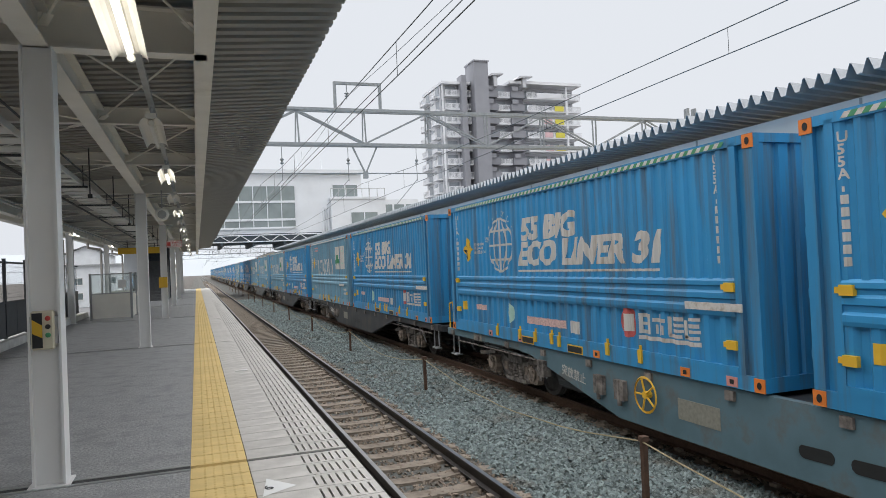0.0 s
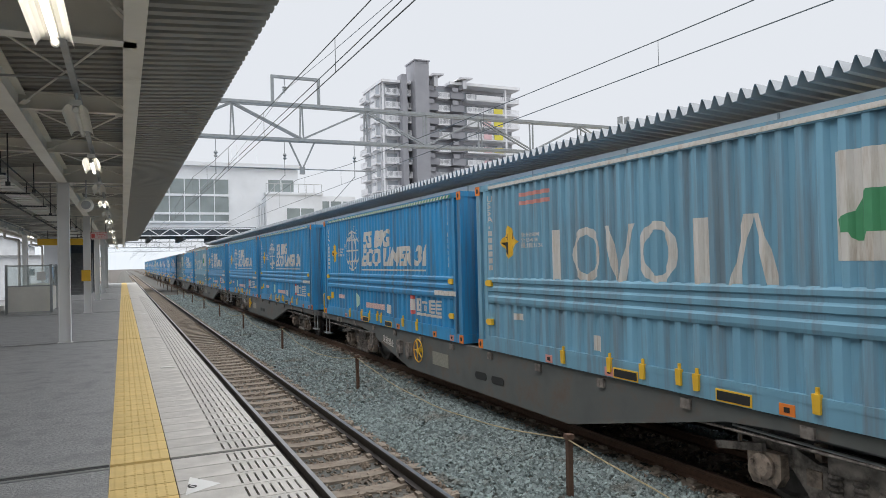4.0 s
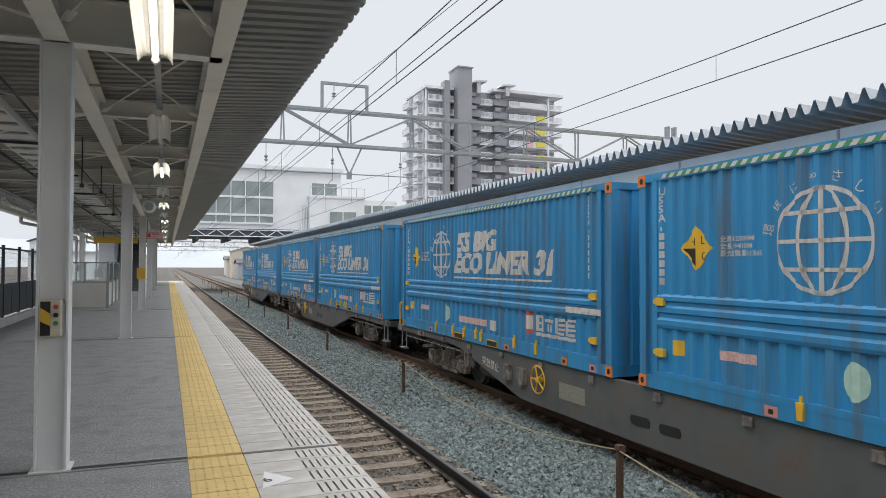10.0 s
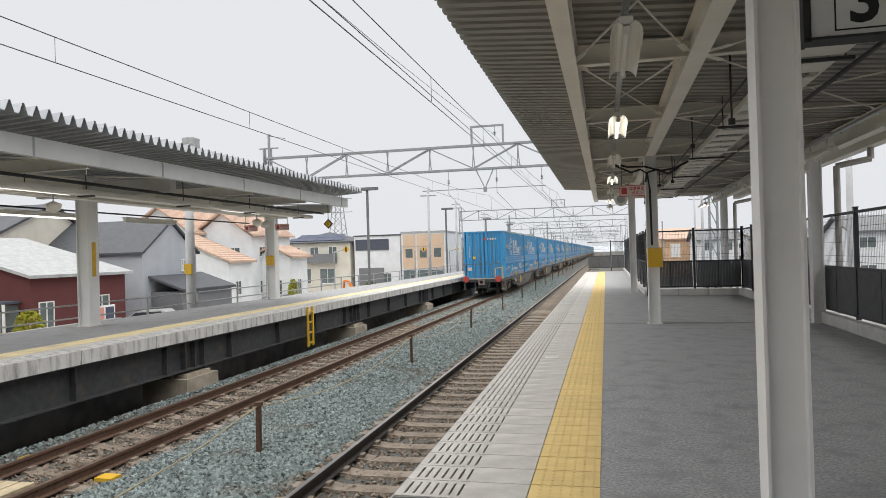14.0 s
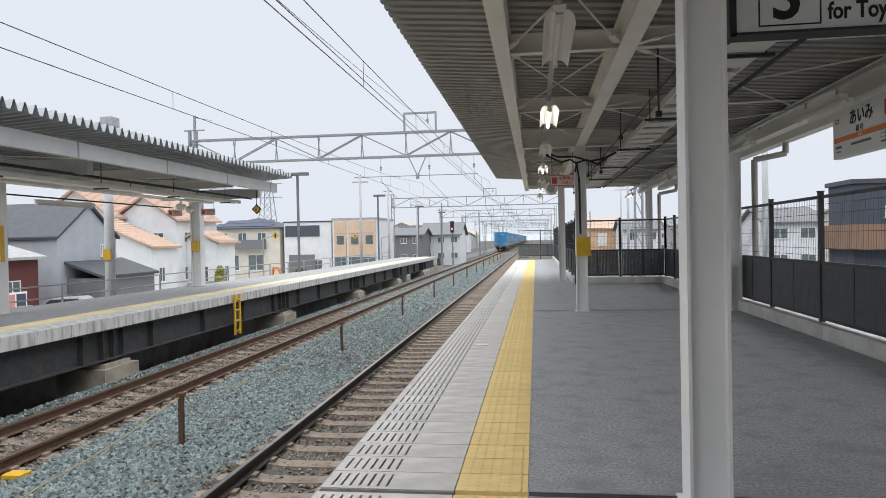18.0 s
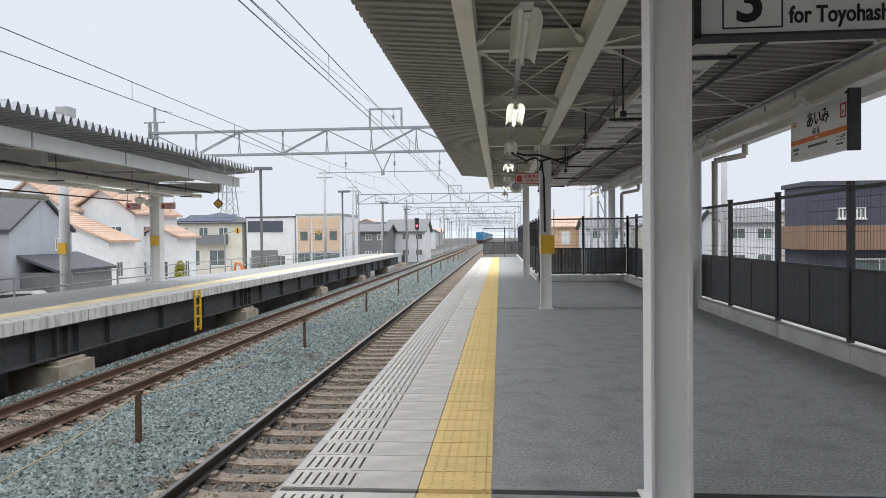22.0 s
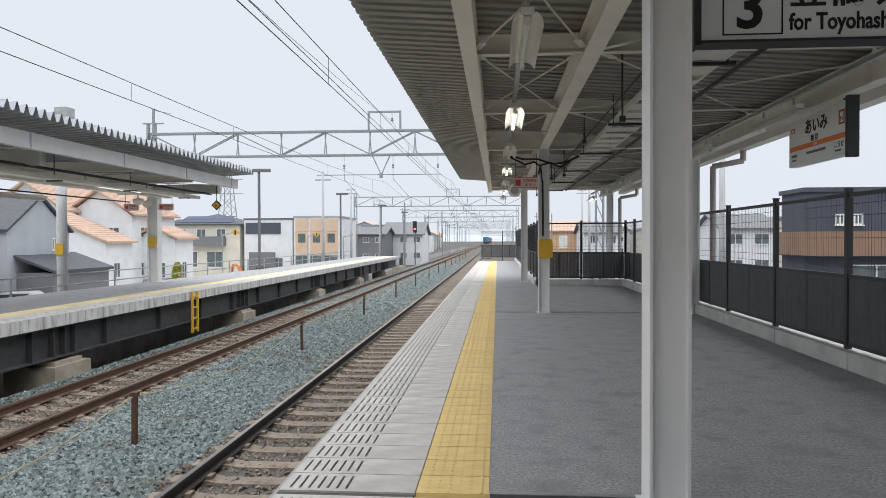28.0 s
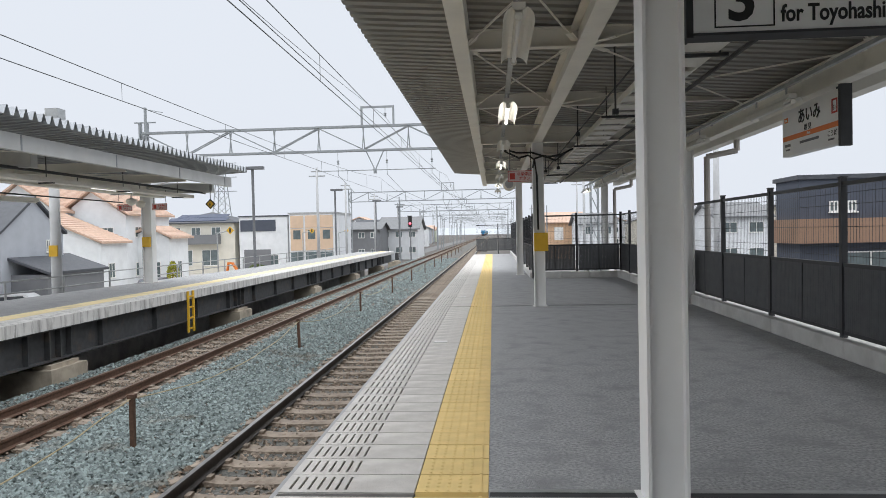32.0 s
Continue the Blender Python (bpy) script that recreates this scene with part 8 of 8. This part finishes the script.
def wagon(paint, tail=False, wheel=True):
    """A flat container wagon; its rear end at y 0, rails at z 0; wheel: with the handbrake on the near side."""
    w = empty("container_wagon")
    L0, L1 = -PITCH + 0.45, -0.45 if not tail else 0.95
    L1 = 0.95 if tail else 0.55
    L0 = -PITCH + 1.3
    deck = RT - CZ
    top = CZ - RT
    bm = bmesh.new()
    for s in (-1, 1):
        x0, x1 = sorted((s * 1.20, s * 1.10))
        ym, fish = (L0 + L1) / 2, [(L1, top - 0.02), (L1, top - 0.17), (L1 - 3.7, top - 0.15), (L1 - 4.4, top - 0.20), (L1 - 7.2, top - 0.80), (L0 + 7.2, top - 0.80), (L0 + 4.4, top - 0.20), (L0 + 3.7, top - 0.15), (L0, top - 0.17), (L0, top - 0.02)]
        extrude(bm, fish, 0, x0, x1)
    part("fishbelly_sill_frame", bm, paint, w, "deep-bellied grey side sills")
    bm = bmesh.new()
    box(bm, (-1.10, L0, top - 0.20), (1.10, L1, top - 0.06))
    box(bm, (-0.25, L0, top - 0.55), (0.25, L1, top - 0.2))
    box(bm, (-1.10, L0 + 7, top - 0.7), (1.10, L1 - 7, top - 0.6))
    part("underframe", bm, "dark", w)
    bm = bmesh.new()
    for s in (-1, 1):
        x0, x1 = sorted((s * 1.20, s * 1.235))
        for y in np.linspace(L0 + 0.4, L1 - 0.4, 14):
            box(bm, (x0, y - 0.07, top - 0.16), (x1, y + 0.07, top - 0.05))
    tagged(part("securing_bracket_row", bm, "bogie", w), "small rusty container brackets", kind="stuff")
    for yc in (L1 - 3.15, L0 + 3.15):
        bogie(w, yc)
    # coupler
    for y, s in ((L1, 1), (L0, -1)):
        bm = bmesh.new()
        reach = 0.42 if tail and s > 0 else 0.38
        box(bm, (-0.09, min(y, y + s * reach), 0.78), (0.09, max(y, y + s * reach), 0.95))
        box(bm, (-0.17, min(y + s * reach * 0.6, y + s * reach), 0.70), (0.17, max(y + s * reach * 0.6, y + s * reach), 1.0))
        part("coupler", bm, "coupler_steel", w, "cast knuckle coupler")
        for x in (-0.45, 0.42):
            bm = bmesh.new()
            pts = []
            for k in range(9):
                a = k / 8
                p = (x * (1 - 0.35 * a), y + s * (0.05 + 0.30 * math.sin(a * 1.9)), 0.92 - 0.55 * math.sin(a * 2.6))
                pts.append(p)
            tube(bm, pts, 0.022, 6)
            part("brake_hose", bm, "black", w, "black rubber brake hose")
        # steps
        for x in (-1.12, 1.12):
            bm = bmesh.new()
            yy = y - s * 0.35
            for d in (-0.17, 0.17):
                bar(bm, (x, yy + d, top - 0.1), (x, yy + d * 1.1, top - 0.62), 0.016, 6)
            box(bm, (x - 0.07, yy - 0.19, top - 0.64), (x + 0.07, yy + 0.19, top - 0.61))
            part("shunter_step", bm, "galv", w, "light grey hanging foot step")
    # brake gear under the frame
    rng = random.Random(7)
    for y0, name in ((L1 - 5.6, "brake_cylinder"), (L1 - 13.5, "air_tank")):
        bm = bmesh.new()
        revolve(bm, [(0.02, 0), (0.17, 0.03), (0.17, 0.75), (0.02, 0.8)], 12, (-0.95, y0 - 0.4, top - 0.52), "y")
        part(name, bm, "dark", w)
    for y0 in (L1 - 4.9, L1 - 6.75, L1 - 7.3):
        bm = bmesh.new()
        box(bm, (-1.27, y0 - 0.12, top - 0.52), (-1.12, y0 + 0.12, top - 0.24))
        bar(bm, (-1.26, y0, top - 0.24), (-1.26, y0, top - 0.6), 0.03)
        part("brake_valve", bm, "bogie", w)
    for y0, z0, sx in ((L1 - 2.0, 0.36, 0.4), (L1 - 4.4, 0.42, 0.3), (L0 + 2.0, 0.36, 0.4), (L0 + 4.4, 0.42, 0.3)):
        bm = bmesh.new()
        strut(bm, (-1.0, y0 - sx, top - z0), (-1.0, y0 + sx, top - z0 - 0.1), 0.06, 0.08)
        bar(bm, (-1.0, y0, top - 0.2), (-1.0, y0, top - z0 - 0.08), 0.025, 6)
        part("brake_rod", bm, "bogie", w)
    bm = bmesh.new()
    bar(bm, (-1.16, L1 - 0.6, top - 0.28), (-1.16, L0 + 0.6, top - 0.28), 0.016, 6)
    part("brake_pipe", bm, "bogie", w)
    if wheel:
        bm = bmesh.new()
        revolve(bm, [(0.235, -0.012), (0.25, 0.0), (0.235, 0.012), (0.215, 0.0)], 20, (-1.28, L1 - 7.95, top - 0.34), "x")
        for k in range(5):
            a = k * math.tau / 5
            bar(bm, (-1.28, L1 - 7.95, top - 0.34), (-1.28, L1 - 7.95 + 0.22 * math.cos(a), top - 0.34 + 0.22 * math.sin(a)), 0.014, 5)
        revolve(bm, [(0.05, -0.02), (0.05, 0.08)], 8, (-1.28, L1 - 7.95, top - 0.34), "x")
        for f in [f for f in bm.faces if len(f.verts) == 20]:
            bm.faces.remove(f)
        part("handbrake_wheel", bm, "safety_yellow", w, "yellow spoked handbrake wheel")
    m = Matrix(((0, 0, -1, -1.203), (-1, 0, 0, L1 - 5.55), (0, 1, 0, top - 0.37), (0, 0, 0, 1))) @ pose(0, 0, 0, 0, 0, -6)
    lettering("warning_word", "突放禁止", 0.19, "con_white", w, m, "white painted warning words")
    for u, wd in ((8.9, 0.75), (1.9, 0.45)):
        m = Matrix(((0, 0, -1, -1.203), (-1, 0, 0, L1 - u), (0, 1, 0, top - 0.42 if u > 3 else top - 0.1), (0, 0, 0, 1)))
        flat_shape("stencil_plate", rect(wd, 0.26 if u > 3 else 0.14), "wagon_mark", w, m)
    for u in (10.6, 11.2):
        m = Matrix(((0, 0, -1, -1.203), (-1, 0, 0, L1 - u), (0, 1, 0, top - 0.5), (0, 0, 0, 1)))
        flat_shape("sill_opening", [(0.2 * math.copysign(1, a) * 0.7 + 0.07 * math.cos(t), 0.07 * math.sin(t)) for t in np.linspace(0, math.tau, 13)[:-1] for a in (math.cos(t) or 1,)], "black", w, m)
    if tail:
        bm = bmesh.new()
        for a, b in (((-1.1, 0.9, top), (-1.1, 0.9, top + 0.85)), ((1.1, 0.9, top), (1.1, 0.9, top + 0.85)), ((-0.5, 0.9, top), (-0.5, 0.9, top + 0.85)), ((0.4, 0.9, top), (0.4, 0.9, top + 0.85)),
                     ((-1.1, 0.9, top + 0.85), (1.1, 0.9, top + 0.85)), ((1.1, 0.9, top + 0.85), (1.1, 0.35, top + 0.85)), ((1.1, 0.35, top + 0.85), (1.1, 0.3, top))):
            bar(bm, a, b, 0.018, 6)
        part("end_railing", bm, "wagon", w, "grey tube end railing")
        bm = bmesh.new()
        for a, b in (((-1.15, 0.85, top - 0.1), (-1.15, 0.85, top + 0.62)), ((-1.15, 0.85, top + 0.62), (-1.15, 0.55, top + 0.66)), ((-1.15, 0.55, top + 0.66), (-1.15, 0.45, top - 0.1)), ((-0.78, 0.93, top - 0.1), (-0.78, 0.93, top + 0.6)), ((-0.78, 0.93, top + 0.6), (-1.15, 0.85, top + 0.62))):
            bar(bm, a, b, 0.02, 6)
        part("grab_rail", bm, "safety_yellow", w, "yellow bent grab rail")
        for x in (-0.95, 0.95):
            bm = bmesh.new()
            revolve(bm, [(0.02, 0.0), (0.19, 0.005), (0.19, 0.02), (0.02, 0.025)], 20, (x, 0.99, top - 0.02), "y")
            part("tail_disc", bm, "tail_red", w, "round red reflective tail disc")
        bm = bmesh.new()
        box(bm, (-1.2, -0.1, top - 0.04), (1.2, 0.95, top))
        part("end_deck", bm, "deck_board", w, "worn plywood end deck")
    else:
        bm = bmesh.new()
        for a, b in (((-1.15, 0.5, top - 0.1), (-1.15, 0.5, top + 0.55)), ((-1.15, 0.5, top + 0.55), (-1.15, 0.25, top + 0.6)), ((-1.15, 0.25, top + 0.6), (-1.15, 0.2, top - 0.1))):
            bar(bm, a, b, 0.018, 6)
        part("grab_rail", bm, "safety_yellow", w, "yellow bent grab rail")
    return w


M["con_faded"] = material("container_blue_faded", (0.06, 0.21, 0.42), 0.6, scale=1.2, vary=0.09, stain=(0.11, 0.18, 0.25), stain_at=0.6, stain_scale=2.2, stretch=(1, 1, 0.25))
M["red_worn"] = material("worn_red_paint", (0.50, 0.10, 0.09), 0.6, scale=12, vary=0.25)
M["con_mint"] = material("pale_green_paint", (0.42, 0.60, 0.50), 0.6, vary=0.12)
M["con_notice"] = material("faded_notice", (0.62, 0.42, 0.38), 0.6, scale=30, vary=0.25, stretch=(1, 1, 1))
M["wagon_mark"] = material("stencil_grey", (0.24, 0.23, 0.19), 0.7, scale=18, vary=0.18)
M["axle_cap"] = material("axle_box_brown", (0.26, 0.205, 0.165), 0.9, scale=9, vary=0.35, stain=(0.06, 0.05, 0.04), stain_at=0.56, stain_scale=6)
M["wheel_steel"] = material("wheel_steel", (0.10, 0.09, 0.085), 0.75, metal=0.2, scale=8, vary=0.3)
M["wagon_dark"] = material("wagon_near_black", (0.045, 0.047, 0.05), 0.7, scale=2, vary=0.2, stain=(0.08, 0.065, 0.05), stain_at=0.6, stain_scale=2)
M["coupler_steel"] = material("coupler_steel", (0.22, 0.18, 0.16), 0.7, vary=0.2)
M["tail_red"] = material("tail_disc_red", (0.42, 0.06, 0.045), 0.45, vary=0.1)
M["deck_board"] = material("deck_board", (0.26, 0.24, 0.21), 0.8, vary=0.2)

TRAIN = []  # things and their offset behind the train's tail
STYLES = {"eco": container("eco"), "eco_faded": container("eco_faded"), "pale": container("pale")}
LABELS = {"eco": "blue steel freight container with white slanted lettering and globe", "eco_faded": "faded blue freight container with white lettering and globe",
          "pale": "weathered pale blue container with white blocks and green emblem"}
SEQUENCE = ("ee ee ee pe ef ee pe pe ee ep ee pp pe pe ee").split()  # rear and front container of each wagon, from the tail
KEY = {"e": "eco", "f": "eco_faded", "p": "pale"}
SLACK = {2: -0.25, 11: 0.6}  # wagons that stand closer to one neighbour
used = set()
WAGONS = {"grey": wagon("wagon"), "blue": wagon("wagon_blue"), "tail": wagon("wagon", tail=True), "plain": wagon("wagon", wheel=False), "dark": wagon("wagon_dark", wheel=False)}
for n, pair in enumerate(SEQUENCE):
    for c, k in enumerate(pair):
        style = KEY[k]
        ob = STYLES[style] if style not in used else copy_thing(STYLES[style], Matrix())
        used.add(style)
        tagged(ob, LABELS[style] + "", "freight container", "containers of the freight train")
        TRAIN.append((ob, -PITCH * n - c * (CL + INNER) + SLACK.get(n, 0.0), CZ))
    kind = "tail" if n == 0 else ("blue" if n == 14 else (("dark" if n > 11 else "plain") if pair[0] == "p" else "grey"))
    wg = WAGONS[kind] if kind not in used else copy_thing(WAGONS[kind], Matrix())
    used.add(kind)
    tagged(wg, {"tail": "grey container flat wagon with red tail discs", "blue": "blue-grey container flat wagon with grimy bogies", "grey": "dark grey container flat wagon with grimy bogies", "plain": "dark grey container flat wagon without a handbrake wheel", "dark": "near-black container flat wagon without a handbrake wheel"}[kind], "railway wagon", "wagons of the freight train")
    TRAIN.append((wg, -PITCH * n + SLACK.get(n, 0.0), RT))


# seconds, and the rear end of the last container along the line; the train runs at about 91 km/h
TAIL_T = [0, 2, 6, 9, 10, 11, 12, 13, 22, 32]
TAIL_Y = [312.4, 262.1, 161.25, 85.35, 60.1, 34.55, 8.95, -16.2, -243.9, -496.9]


def tail_place(t):
    """Where the rear end of the last container is at t seconds."""
    return float(np.interp(t, TAIL_T, TAIL_Y) + np.interp(t, (3, 7, 10, 13), (0.0, 0.45, 0.5, 0.3)))


def motions():
    for ob, back, z in TRAIN:
        walk(ob, [(t, pose(T2, tail_place(t) + back, z)) for t in TAIL_T])


motions()
